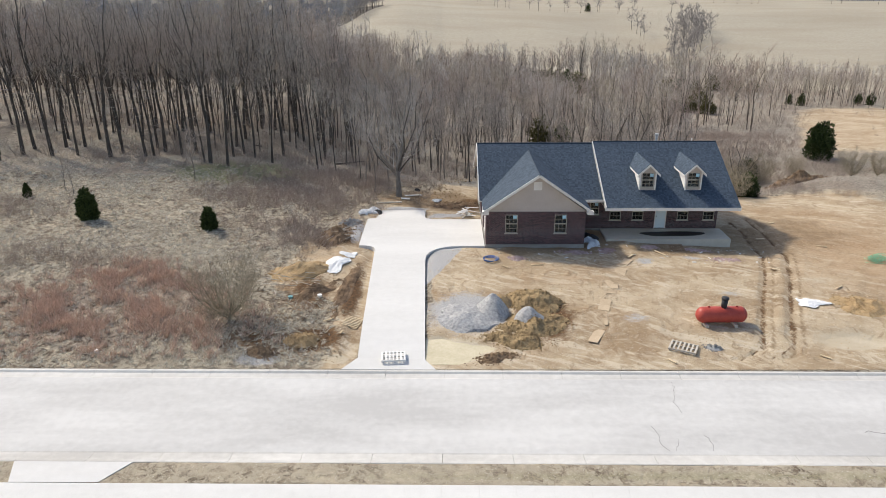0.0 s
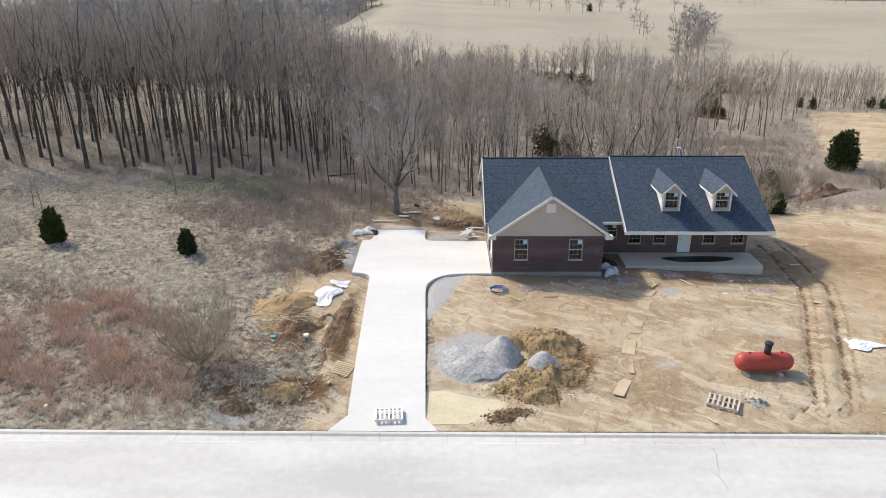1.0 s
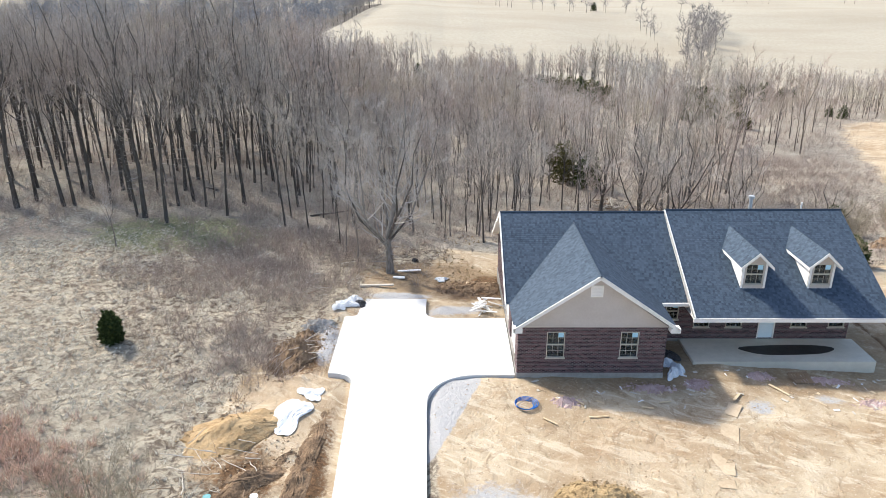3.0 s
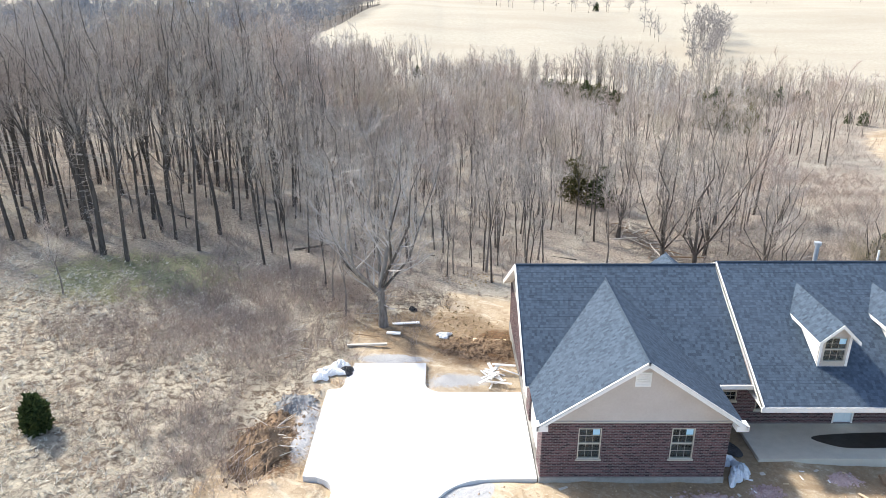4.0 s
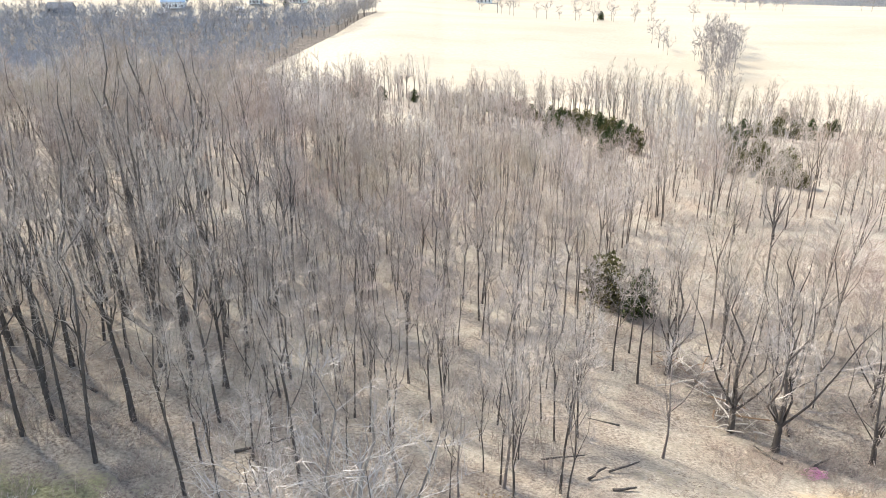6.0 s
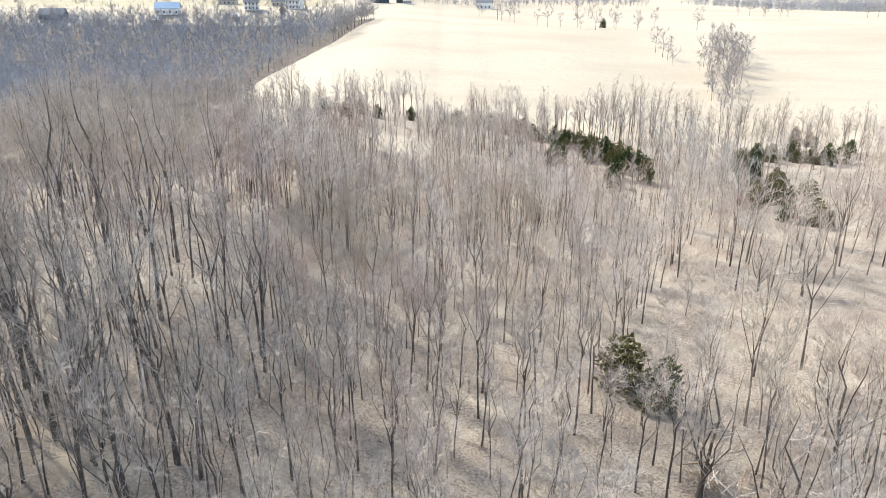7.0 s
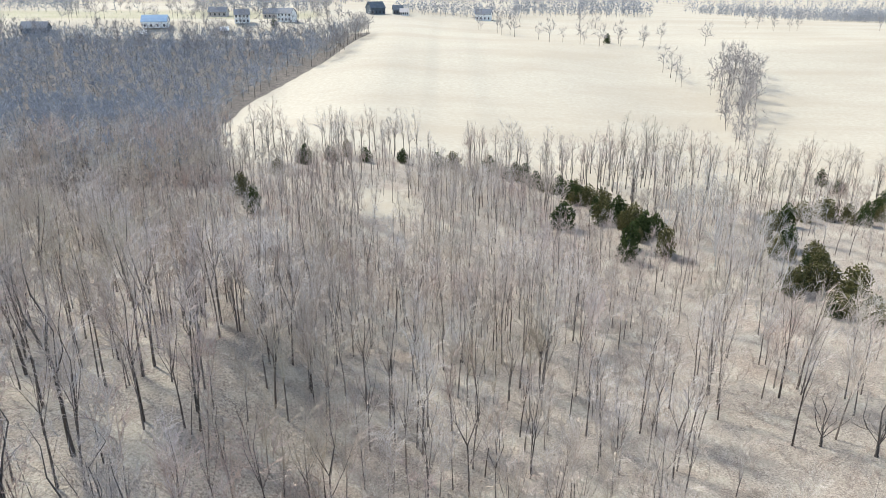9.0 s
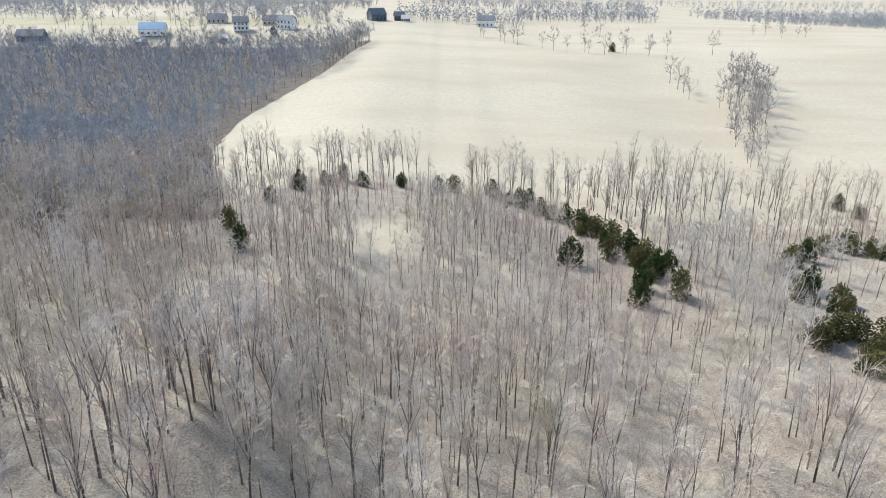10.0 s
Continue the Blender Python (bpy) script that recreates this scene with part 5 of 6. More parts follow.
    tagged(new("far_woods_trunks", mesh_np("far_woods_trunks", *w, BARK)), "dark trunks of distant bare woods and hedgerows", "woods", kind="stuff")
    tagged(new("far_woods_twigs", mesh_np("far_woods_twigs", *f, TWIG_HAZED)), "twigs of distant woods and hedgerows, haze painted in as bluish grey", "woods", kind="stuff")


def build_single_trees():
    """Trees that stand out: the spreading one by the drive, those behind the house, the shrub in the grass."""
    GREY_BARK = make_bark("grey_bark", (0.05, 0.044, 0.038), (0.30, 0.275, 0.25))
    big = grow_tree(107, 12.6, 0.27, 0.22, 9, 9, 3, 4, 3.2, 4.2, 0.012, (0.5, 1.4), low=10, wander=0.04, open_=0.8)
    tree_thing("tree", "spreading pale grey bare tree beside the driveway", *big, (-4.25, 59.2, ground_at(-4.25, 59.2)), 20, 1.0, "", GREY_BARK, TWIG_PALE)
    forked = grow_tree(102, 10.5, 0.24, 0.2, 6, 8, 4, 4, 2.9, 2.9, 0.011, low=4, wander=0.04, open_=0.85)
    a, me = tree_thing("tree", "forked bare tree behind the house", *forked, (18.8, 81.0, ground_at(18.8, 81.0)), 0, 1.05, "forked trees behind the house", BARK, DARK_TWIG)
    for x, y, t, sc in ((21.0, 79.0, 140, 1.1), (23.5, 83.5, 250, 0.9), (26.5, 77.5, 60, 0.8), (30, 84, 200, 0.8), (16.5, 88, 300, 0.95), (27.5, 92, 20, 0.95), (40.9, 124.5, 80, 0.75), (36.6, 126.2, 10, 0.6), (24.5, 70.5, 100, 0.62), (33.5, 74, 10, 0.6)):
        tree_thing("tree", "forked bare tree behind the house", None, None, (x, y, ground_at(x, y)), t, sc, "forked trees behind the house", meshes=me)
    pole = grow_tree(103, 9.5, 0.085, 0.4, 4, 7, 3, 4, 1.8, 1.3, 0.010, low=5)
    b, me = tree_thing("tree", "slender bare tree on the cleared slope", *pole, (12.7, 76.4, ground_at(12.7, 76.4)), 0, 1.0, "slender trees on the slope", LIMB)
    for x, y, t, sc in ((2.4, 70.6, 80, 1.05), (0.0, 69.6, 200, 0.7), (-3.1, 69.4, 310, 0.9), (-6.6, 60.2, 30, 0.75), (-7.6, 61.8, 130, 0.8), (-5.6, 64.5, 250, 0.9), (7.4, 79, 60, 1.0), (-24, 61.5, 10, 0.6), (-34.5, 57.5, 90, 0.45), (-33, 56.0, 50, 0.4)):
        tree_thing("tree", "slender bare tree on the cleared slope", None, None, (x, y, ground_at(x, y)), t, sc, "slender trees on the slope", meshes=me)
    BUSH = make_bark("shrub_stems", (0.20, 0.17, 0.12), (0.50, 0.43, 0.32))
    white = grow_tree(105, 12, 0.13, 0.25, 6, 6, 3, 3, 2.6, 2.6, 0.016, (0.6, 1.4), low=3, wander=0.03, open_=0.8)
    PALE_BARK = make_bark("pale_bark", (0.34, 0.32, 0.29), (0.66, 0.63, 0.59))
    c, me = tree_thing("tree", "tall bare tree with pale grey limbs", *white, (43.5, 186, ground_at(43.5, 186)), 0, 1.0, "pale-limbed trees in the valley", PALE_BARK, TWIG_PALE)
    for x, y, t, sc in ((46.5, 181, 70, 0.95), (45, 176.5, 160, 0.9), (49.5, 172, 250, 1.0), (51, 176, 30, 0.85), (44, 168, 120, 0.8), (50.5, 165.5, 300, 0.85), (41, 190, 200, 0.9), (53, 200, 10, 0.9), (20, 262, 80, 1.0), (66, 240, 140, 0.9), (60, 222, 20, 0.8)):
        tree_thing("tree", "tall bare tree with pale grey limbs", None, None, (x, y, ground_at(x, y)), t, sc, "pale-limbed trees in the valley", meshes=me)
    bush = grow_tree(104, 4.0, 0.11, 0.04, 20, 8, 4, 4, 1.5, 2.7, 0.0075, (0.25, 0.7), wander=0.03, open_=0.75)
    ob, me = tree_thing("shrub", "leafless many-stemmed shrub in dry grass", *bush, (-12.7, 33.0, ground_at(-12.7, 33.0)), 0, 1.0, "", BUSH, BUSH)
    ob["category"] = "shrub"
    for x, y, t, sc in ((28.5, 62.5, 30, 0.7), (33.6, 74.6, 130, 0.95), (36.4, 75.2, 220, 0.85), (46.0, 73.5, 70, 0.75), (50.5, 76, 10, 0.7), (41.5, 77.5, 50, 0.55)):
        o, _ = tree_thing("shrub", "tangled brown leafless shrub at the yard's edge", None, None, (x, y, ground_at(x, y)), t, sc, "shrubs at the yard's edge", meshes=me)
        o["category"] = "shrub"


def grow_cedar(seed, h, w, n, clumps=16):
    """Arrays for a dense evergreen: short sprays over uneven clumps that narrow towards the top."""
    rng = np.random.default_rng(seed)
    t = np.concatenate([np.linspace(0.10, 0.80, clumps - 1), [0.9]])
    a = np.arange(clumps) * 2.4 + rng.uniform(-0.5, 0.5, clumps)
    wide = w * np.minimum(1.0, 0.55 + 2 * t) * (1 - t ** 2.1) ** 0.8
    off = wide * rng.uniform(0.30, 0.62, clumps)
    mid = np.stack([np.cos(a) * off, np.sin(a) * off, h * t], 1)
    size = (wide * rng.uniform(0.42, 0.62, clumps) + 0.10 * w)[:, None] * np.array([1, 1, 1.25])
    k = rng.choice(clumps, n, p=size[:, 0] ** 2 / (size[:, 0] ** 2).sum())
    u = rng.normal(0, 1, (n, 3))
    u /= np.linalg.norm(u, axis=1, keepdims=True)
    base = mid[k] + u * size[k] * rng.uniform(0.62, 1.0, n)[:, None]
    base[:, 2] = np.maximum(base[:, 2], 0.02 * h)
    out = u + np.array([0, 0, 0.5]) + rng.normal(0, 0.4, (n, 3))
    out /= np.linalg.norm(out, axis=1, keepdims=True)
    tip = base + out * (rng.uniform(0.10, 0.26, n) * (0.45 + 0.22 * h))[:, None]
    stem = sweep_np(np.array([[[0, 0, -0.2], [0, 0, h * 0.5], [0, 0, h * 0.95]]], float), np.array([[0.03 * h, 0.02 * h, 0.005 * h]]), 6)
    return stem, twigs_np(base, tip, (0.036 + 0.015 * h) * (1.25 if n < 1000 else 1.0))


CEDAR = make_bark("cedar_sprays", (0.014, 0.026, 0.008), (0.070, 0.088, 0.028))
CEDAR_PALE = make_bark("cedar_sprays_olive", (0.040, 0.044, 0.016), (0.155, 0.138, 0.055))


def build_cedars():
    rng = np.random.default_rng(5)
    made = {}

    def cedar(kind, x, y, h, label, group=""):
        src, mat = {"slim": ((1, 2.1, 0.62, 2600), CEDAR), "full": ((2, 4.0, 1.35, 800), CEDAR), "dense": ((6, 4.0, 1.5, 2600), CEDAR), "olive": ((3, 4.0, 1.5, 800), CEDAR_PALE)}[kind]
        arrays = None
        if kind not in made:
            arrays = grow_cedar(*src)
            made[kind] = (mesh_np("trunk", *arrays[0], BARK), mesh_np("foliage", *arrays[1], mat))
        ob = thing("juniper", label, "juniper", group)
        k = h / src[1]
        ob.matrix_basis = pose(x, y, ground_at(x, y) - 0.05, 0, 0, rng.uniform(0, 360)) @ Matrix.Diagonal((k * rng.uniform(0.85, 1.35), k * rng.uniform(0.85, 1.35), k, 1))
        for nm, me in zip(("trunk", "foliage"), made[kind]):
            c = new(nm, me)
            c.parent = ob

    cedar("slim", -18.45, 48.0, 1.95, "small dark juniper alone in dry grass")
    cedar("slim", -28.3, 49.0, 2.7, "tall dark juniper alone in dry grass")
    cedar("slim", -36.5, 55.0, 1.4, "low dark juniper in dry grass")
    cedar("dense", 48.6, 86.0, 5.0, "full dark green juniper on the soil bank")
    cedar("dense", 30.2, 63.8, 2.6, "ragged dark juniper among shrubs")
    cedar("dense", 35.2, 76.0, 3.6, "dark juniper tangled in pale shrubs")
    g = "junipers in the valley"
    label = "dark green juniper among bare trees"
    small = "small bushy juniper among bare trees"

    def stand(spots, h, olive, scrub):
        h *= 0.92
        for x, y in spots:
            k = "olive" if rng.random() < olive else "full"
            cedar(k, x, y, h * rng.uniform(0.75, 1.1), label if k == "full" else "olive-brown juniper among bare trees", g)
            if rng.random() < scrub:
                cedar("olive" if rng.random() < 0.6 else "full", x + rng.uniform(-2.2, 2.2), y + rng.uniform(-2.2, 2.2), h * rng.uniform(0.4, 0.65), small, g)

    # the row that curves along the far side of the thicket
    stand(ROW, 5.2, 0.25, 0.2)
    # the dense clump at its right end
    stand(CLUMP, 5.6, 0.3, 0.8)
    # the open grassy corner
    stand(CORNER, 5.3, 0.7, 0.9)
    stand(LONE, 5.3, 0.3, 0.0)
    stand(((92, 479), (-103, 530)), 7.0, 0.0, 0.0)
    stand(((84, 170.6), (85.6, 168), (100.9, 170.8), (103, 169)), 3.4, 0.0, 0.0)


def blades(rng, spots, per, h, r, splay, mat, name, label, category):
    """Tufts of upright stems at many spots, as one mesh."""
    n = len(spots)
    z = land(spots[:, 0], spots[:, 1])
    c = np.repeat(np.column_stack([spots, z - 0.03]), per, 0)
    k = len(c)
    hh = np.repeat(rng.uniform(*h, n), per) * rng.uniform(0.6, 1.1, k)
    base = c + rng.normal(0, 1, (k, 3)) * np.array([splay * 0.4, splay * 0.4, 0]) * hh[:, None]
    tip = base + np.stack([rng.normal(0.1, splay, k), rng.normal(0, splay, k), np.ones(k)], 1) * hh[:, None]
    return tagged(new(name, mesh_np(name, *twigs_np(base, tip, r * rng.uniform(0.7, 1.4, k)), mat)), label, category, kind="stuff")


STRAW = make_bark("dry_grass", (0.44, 0.38, 0.295), (0.86, 0.80, 0.67))
SEDGE = make_bark("reddish_sedge", (0.41, 0.278, 0.215), (0.82, 0.635, 0.505))


def build_undergrowth():
    rng = np.random.default_rng(9)
    grass = lambda x, y: (1 - ss(x + 1.2 * waves(x, y, 3, 5), -12 + 4 * (1 - ss(y, 35, 38)), -10 + 3.6 * (1 - ss(y, 35, 38)))) * (1 - ss(y, 62, 72)) * (0.35 + 0.65 * (waves(x, y, 2.2, 8) > -0.2))
    blades(rng, scatter(rng, -46, -6, 28.2, 68, 0.40, grass), 8, (0.10, 0.26), 0.022, 0.8, STRAW, "dry_grass", "tussocks of matted pale dry winter grass", "grass")
    sedge = lambda x, y: np.clip(1.25 * blob(x, y, -20, 33.8, 6.8, 4.8) + 0.25 * blob(x, y, -12, 31.5, 3, 2.5) + 0.7 * blob(x, y, -19.5, 38, 4, 2.8) - 0.15, 0, 0.9)
    blades(rng, scatter(rng, -32, -8, 28.8, 43, 0.27, lambda x, y: sedge(x, y) * (0.12 + 0.88 * ss(waves(x, y, 0.6, 4) + 0.6 * waves(x, y, 2.0, 9), -0.5, 0.4))), 15, (0.35, 0.95), 0.015, 0.42, SEDGE, "sedge", "reddish brown clumps of broom sedge", "grass")
    verge = lambda x, y: 0.8 + 0 * x
    blades(rng, scatter(rng, -13.4, 30, 18.85, 20.2, 0.15, verge), 3, (0.03, 0.08), 0.012, 0.9, STRAW, "verge_grass", "short dry grass on the verge", "grass")
    thicket = lambda x, y: np.clip(1.1 * blob(x, y, -11.6, 46, 2.4, 4) + 1.0 * blob(x, y, -13, 54, 5.0, 6) + 1.0 * blob(x, y, -11.5, 61, 6.5, 5) + 0.7 * blob(x, y, -17, 57, 5, 3.5) + 0.5 * blob(x, y, -30, 40, 9, 4) + 0.6 * blob(x, y, -14, 34, 5, 3)  + 0.5 * blob(x, y, -36, 52, 7, 4) + 0.85 * blob(x, y, -26, 71.5, 15, 4) + 0.6 * blob(x, y, -8, 66, 8, 5)
                                   + 0.8 * blob(x, y, 34, 66, 10, 3.5) + 0.8 * blob(x, y, 24, 78, 7, 5) + 0.7 * blob(x, y, 28, 78, 8, 7) + 0.9 * blob(x, y, 40, 79, 9, 5) + 0.8 * blob(x, y, 54, 81, 9, 4) + 0.9 * blob(x, y, 35, 92, 9, 10) + 0.8 * blob(x, y, 44, 104, 9, 14) + 0.35 * ss(y, 95, 110) * blob(x, y, 35, 125, 22, 25) - 0.08, 0, 0.85) * (0.2 + 0.8 * (waves(x, y, 1.3, 14) + 0.5 * waves(x, y, 4, 2) > -0.25))
    blades(rng, np.concatenate([scatter(rng, -45, 66, 29, 150, 0.66, thicket), scatter(rng, -45, 0, 40, 70, 0.6, thicket)]), 13, (0.6, 1.5), 0.010, 0.55, BRUSH, "brushwood", "thickets of leafless mauve-brown brush", "brush")



# ---- things lying about the yard ----
RED = simple("red_oxide_paint", (0.36, 0.055, 0.04), (0.46, 0.085, 0.065), 1.5, 0.45, 0.06)
NEW_WOOD = simple("fresh_timber", (0.52, 0.40, 0.25), (0.66, 0.54, 0.37), 2.5, 0.8, 0.2, by_object=0.5)
GREY_WOOD = simple("weathered_timber", (0.44, 0.40, 0.34), (0.62, 0.57, 0.50), 2.5, 0.85, 0.2, by_object=0.5)
BROWN_WOOD = simple("brown_timber", (0.20, 0.13, 0.08), (0.32, 0.22, 0.14), 2.5, 0.85, 0.2)
PLY = simple("plywood", (0.42, 0.315, 0.205), (0.58, 0.46, 0.325), 1.2, 0.8, 0.1, by_object=0.6)
MUDDY = simple("muddy_board", (0.36, 0.27, 0.175), (0.55, 0.44, 0.31), 0.9, 0.95, 0.3, 0.02, by_object=0.5)
BLUE = simple("blue_pipe", (0.015, 0.10, 0.36), (0.03, 0.17, 0.50), 4, 0.4, 0.05)
SHEET = simple("white_plastic_sheet", (0.70, 0.70, 0.69), (0.84, 0.84, 0.83), 2, 0.5, 0.2)
FOIL = simple("grey_foil_wrap", (0.45, 0.48, 0.52), (0.72, 0.75, 0.78), 3, 0.35, 0.3)
GRAVEL = simple("grey_gravel", (0.24, 0.24, 0.245), (0.54, 0.535, 0.525), 6, 0.95, 0.9, 0.03)
CLOD = simple("brown_clods", (0.17, 0.115, 0.06), (0.43, 0.31, 0.165), 1.5, 0.95, 0.9, 0.05)
OCHRE = simple("ochre_soil", (0.27, 0.175, 0.085), (0.48, 0.345, 0.19), 1.0, 0.95, 0.9, 0.05)
TAN = simple("tan_soil", (0.40, 0.29, 0.17), (0.56, 0.43, 0.28), 0.8, 0.95, 0.8, 0.05)
DIRT = simple("tan_brown_soil", (0.25, 0.165, 0.10), (0.50, 0.38, 0.25), 0.7, 0.95, 0.9, 0.05)
DARK_SOIL = simple("dark_dug_soil", (0.09, 0.058, 0.036), (0.32, 0.215, 0.13), 1.2, 0.95, 1.0, 0.06)
RUBBLE = simple("brick_rubble", (0.24, 0.15, 0.14), (0.58, 0.45, 0.42), 3, 0.9, 0.3, by_object=0.6)
MIXED = simple("grey_rubble", (0.06, 0.06, 0.06), (0.46, 0.46, 0.45), 1.5, 0.8, 0.3, by_object=0.8)
TEAL = simple("teal_plastic", (0.10, 0.28, 0.30), (0.16, 0.38, 0.40), 3, 0.4, 0.05)
DAMP = simple("damp_concrete", (0.03, 0.028, 0.025), (0.055, 0.05, 0.045), 1.5, 0.5, 0.05, spec=0.2)
GREEN = simple("green_netting", (0.18, 0.42, 0.26), (0.30, 0.58, 0.38), 3, 0.6, 0.1)


def build_tank():
    x, y = 16.25, 32.8
    g = ground_at(x, y)
    t = thing("propane_tank", "red oxide painted steel gas tank lying on timber blocks", "gas tank", at=(x, y, g))
    t.rotation_euler = (0, 0, radians(1.5))
    R, L = 0.475, 1.50
    body_p = [(-L + 0.42 - 0.42 * math.cos(math.pi / 2 * i / 8), 0, 0.60) for i in range(9)] + [(L - 0.42 + 0.42 * math.sin(math.pi / 2 * i / 8), 0, 0.60) for i in range(9)]
    body_r = [max(0.03, R * math.sin(math.pi / 2 * i / 8)) for i in range(9)] + [max(0.03, R * math.cos(math.pi / 2 * i / 8)) for i in range(9)]
    part("tank_body", Shape().tube(body_p, body_r, 28), RED, t, smooth=True)
    r = part("riser", Shape().tube([(0.08, 0, 1.0), (0.10, 0, 1.55)], (0.16, 0.18), 18), BLACK, t, "black riser pipe", True)
    part("riser_lid", Shape().tube([(0.10, 0, 1.55), (0.10, 0, 1.58), (0.10, 0, 1.68), (0.10, 0, 1.72)], (0.20, 0.215, 0.215, 0.16), 18), BLACK, r, "black domed lid", True)
    for sx in (-0.95, 0.75):
        part("block", Shape().box((sx - 0.09, -0.55, -0.06), (sx + 0.09, 0.48, 0.15)), GREY_WOOD, t, "grey timber block")
    for sx in (-0.8, 0.85):
        part("lifting_lug", Shape().box((sx - 0.06, -0.015, 1.05), (sx + 0.06, 0.015, 1.15)), RED, t)


def pallet(x, y, turn, mat, label, tilt=0.0, w=1.2, d=1.0, z=None, group=""):
    p = thing("pallet", label, "pallet", group)
    p.matrix_basis = pose(x, y, (ground_at(x, y) if z is None else z) + 0.02, tilt, 0, turn)
    for i in range(3):
        yy = -d / 2 + 0.045 + i * (d / 2 - 0.045)
        part("stringer", Shape().box((-w / 2, yy - 0.02, 0.02), (w / 2, yy + 0.02, 0.11)), mat, p)
    n = 7
    for i in range(n):
        xx = -w / 2 + 0.05 + i * (w - 0.1) / (n - 1)
        part("deck_board", Shape().box((xx - 0.045, -d / 2, 0.11), (xx + 0.045, d / 2, 0.13)), mat, p)
    for xx in (-w / 2 + 0.05, 0, w / 2 - 0.05):
        part("base_board", Shape().box((xx - 0.045, -d / 2, 0.0), (xx + 0.045, d / 2, 0.02)), mat, p)
    return p


def board(x, y, turn, w, d, mat, label, name="plywood_sheet", th=0.02, tilt=0.0, category="board", group="", lift=0.05):
    sh = Shape().box((-w / 2, -d / 2, 0), (w / 2, d / 2, th))
    ob = part(name, sh, mat)
    ob.matrix_basis = pose(x, y, ground_at(x, y) + lift, tilt, 0, turn)
    return tagged(ob, label, category, group)


def heap(name, x, y, rx, ry, h, mat, label, seed, turn=0.0, lumps=0.16, category="mound", rocks=0, rock=0.07, flat=1.0):
    """A heap of loose material: a lumpy mound, with loose pieces on it."""
    rng = np.random.default_rng(seed)
    nr, na = 14, 40
    g = ground_at(x, y)
    c, s_ = math.cos(radians(turn)), math.sin(radians(turn))
    vs, fs = [], []

    def top(u, v):
        d = math.hypot(u / rx, v / ry)
        k = max(0.0, 1 - d ** flat)
        w = float(waves(np.float64(u + seed), np.float64(v - seed), 0.5, seed)) + 0.5 * float(waves(np.float64(u), np.float64(v), 0.2, seed + 3))
        return h * k * (1 + 0.25 * math.sin(2 * u / rx + seed)) + lumps * w * min(1, 1.6 * k)

    def place(u, v, z):
        px, py = x + u * c - v * s_, y + u * s_ + v * c
        return (px, py, ground_at(px, py) - 0.05 + z)
    vs.append(place(0, 0, top(0, 0)))
    for i in range(1, nr + 1):
        for j in range(na):
            a = 2 * math.pi * j / na
            q = i / nr * (1 + 0.14 * math.sin(3 * a + seed) + 0.08 * math.sin(7 * a + 2 * seed))
            u, v = rx * q * math.cos(a), ry * q * math.sin(a)
            vs.append(place(u, v, top(u, v) if i < nr else -0.06))
    for j in range(na):
        fs.append((0, 1 + j, 1 + (j + 1) % na))
    for i in range(nr - 1):
        for j in range(na):
            a, b = 1 + i * na, 1 + (i + 1) * na
            fs.append((a + j, b + j, b + (j + 1) % na, a + (j + 1) % na))
    body = tagged(part(name, Shape().add(vs, fs), mat), label, category)
    sh = Shape()
    for _ in range(rocks):
        a, q = rng.random() * 2 * math.pi, rng.random() ** 0.5 * 1.1
        u, v = rx * q * math.cos(a), ry * q * math.sin(a)
        px, py, pz = place(u, v, top(u, v))
        lump(sh, rng, px, py, pz, rng.uniform(0.5, 1.6) * rock)
    tagged(part("loose_soil", sh, mat, body), kind="stuff")
    return body


def lump(sh, rng, x, y, z, r):
    """A rough stone or clod."""
    p = [(1, 0, 0), (-1, 0, 0), (0, 1, 0), (0, -1, 0), (0, 0, 0.8), (0, 0, -0.6)]
    a = rng.random() * 6.28
    q = [(x + (u * math.cos(a) - v * math.sin(a)) * r * rng.uniform(0.6, 1.3), y + (u * math.sin(a) + v * math.cos(a)) * r * rng.uniform(0.6, 1.3), z + w * r * rng.uniform(0.6, 1.2)) for u, v, w in p]
    sh.add(q, [(0, 2, 4), (2, 1, 4), (1, 3, 4), (3, 0, 4), (2, 0, 5), (1, 2, 5), (3, 1, 5), (0, 3, 5)])


def crumpled(name, x, y, rx, ry, h, mat, label, seed, turn=0.0, category="sheet"):
    """A thrown-down, creased sheet with thickness."""
    rng = np.random.default_rng(seed)
    nu, nv = 16, 12
    c, s_ = math.cos(radians(turn)), math.sin(radians(turn))
    top = []
    for i in range(nu + 1):
        for j in range(nv + 1):
            u, v = 2 * i / nu - 1, 2 * j / nv - 1
            k = 1 + 0.22 * math.sin(3.1 * math.atan2(v, u) + seed) + 0.12 * math.sin(5 * math.atan2(v, u) + 2 * seed)
            e = max(abs(u), abs(v))
            r = math.hypot(u, v) or 1
            u2, v2 = u / r * e * k, v / r * e * k
            px, py = x + rx * u2 * c - ry * v2 * s_, y + rx * u2 * s_ + ry * v2 * c
            z = ground_at(px, py) + 0.04 + h * (1 - e) ** 0.5 * (0.6 + 0.4 * rng.random()) + 0.05 * rng.random()
            top.append((px, py, z))
    f = []
    for i in range(nu):
        for j in range(nv):
            a = i * (nv + 1) + j
            f.append((a, a + nv + 1, a + nv + 2, a + 1))
    sh = Shape().add(top, f)
    sh.add([(p[0], p[1], p[2] - 0.012) for p in top], [tuple(reversed(q)) for q in f])
    return tagged(part(name, sh, mat), label, category)


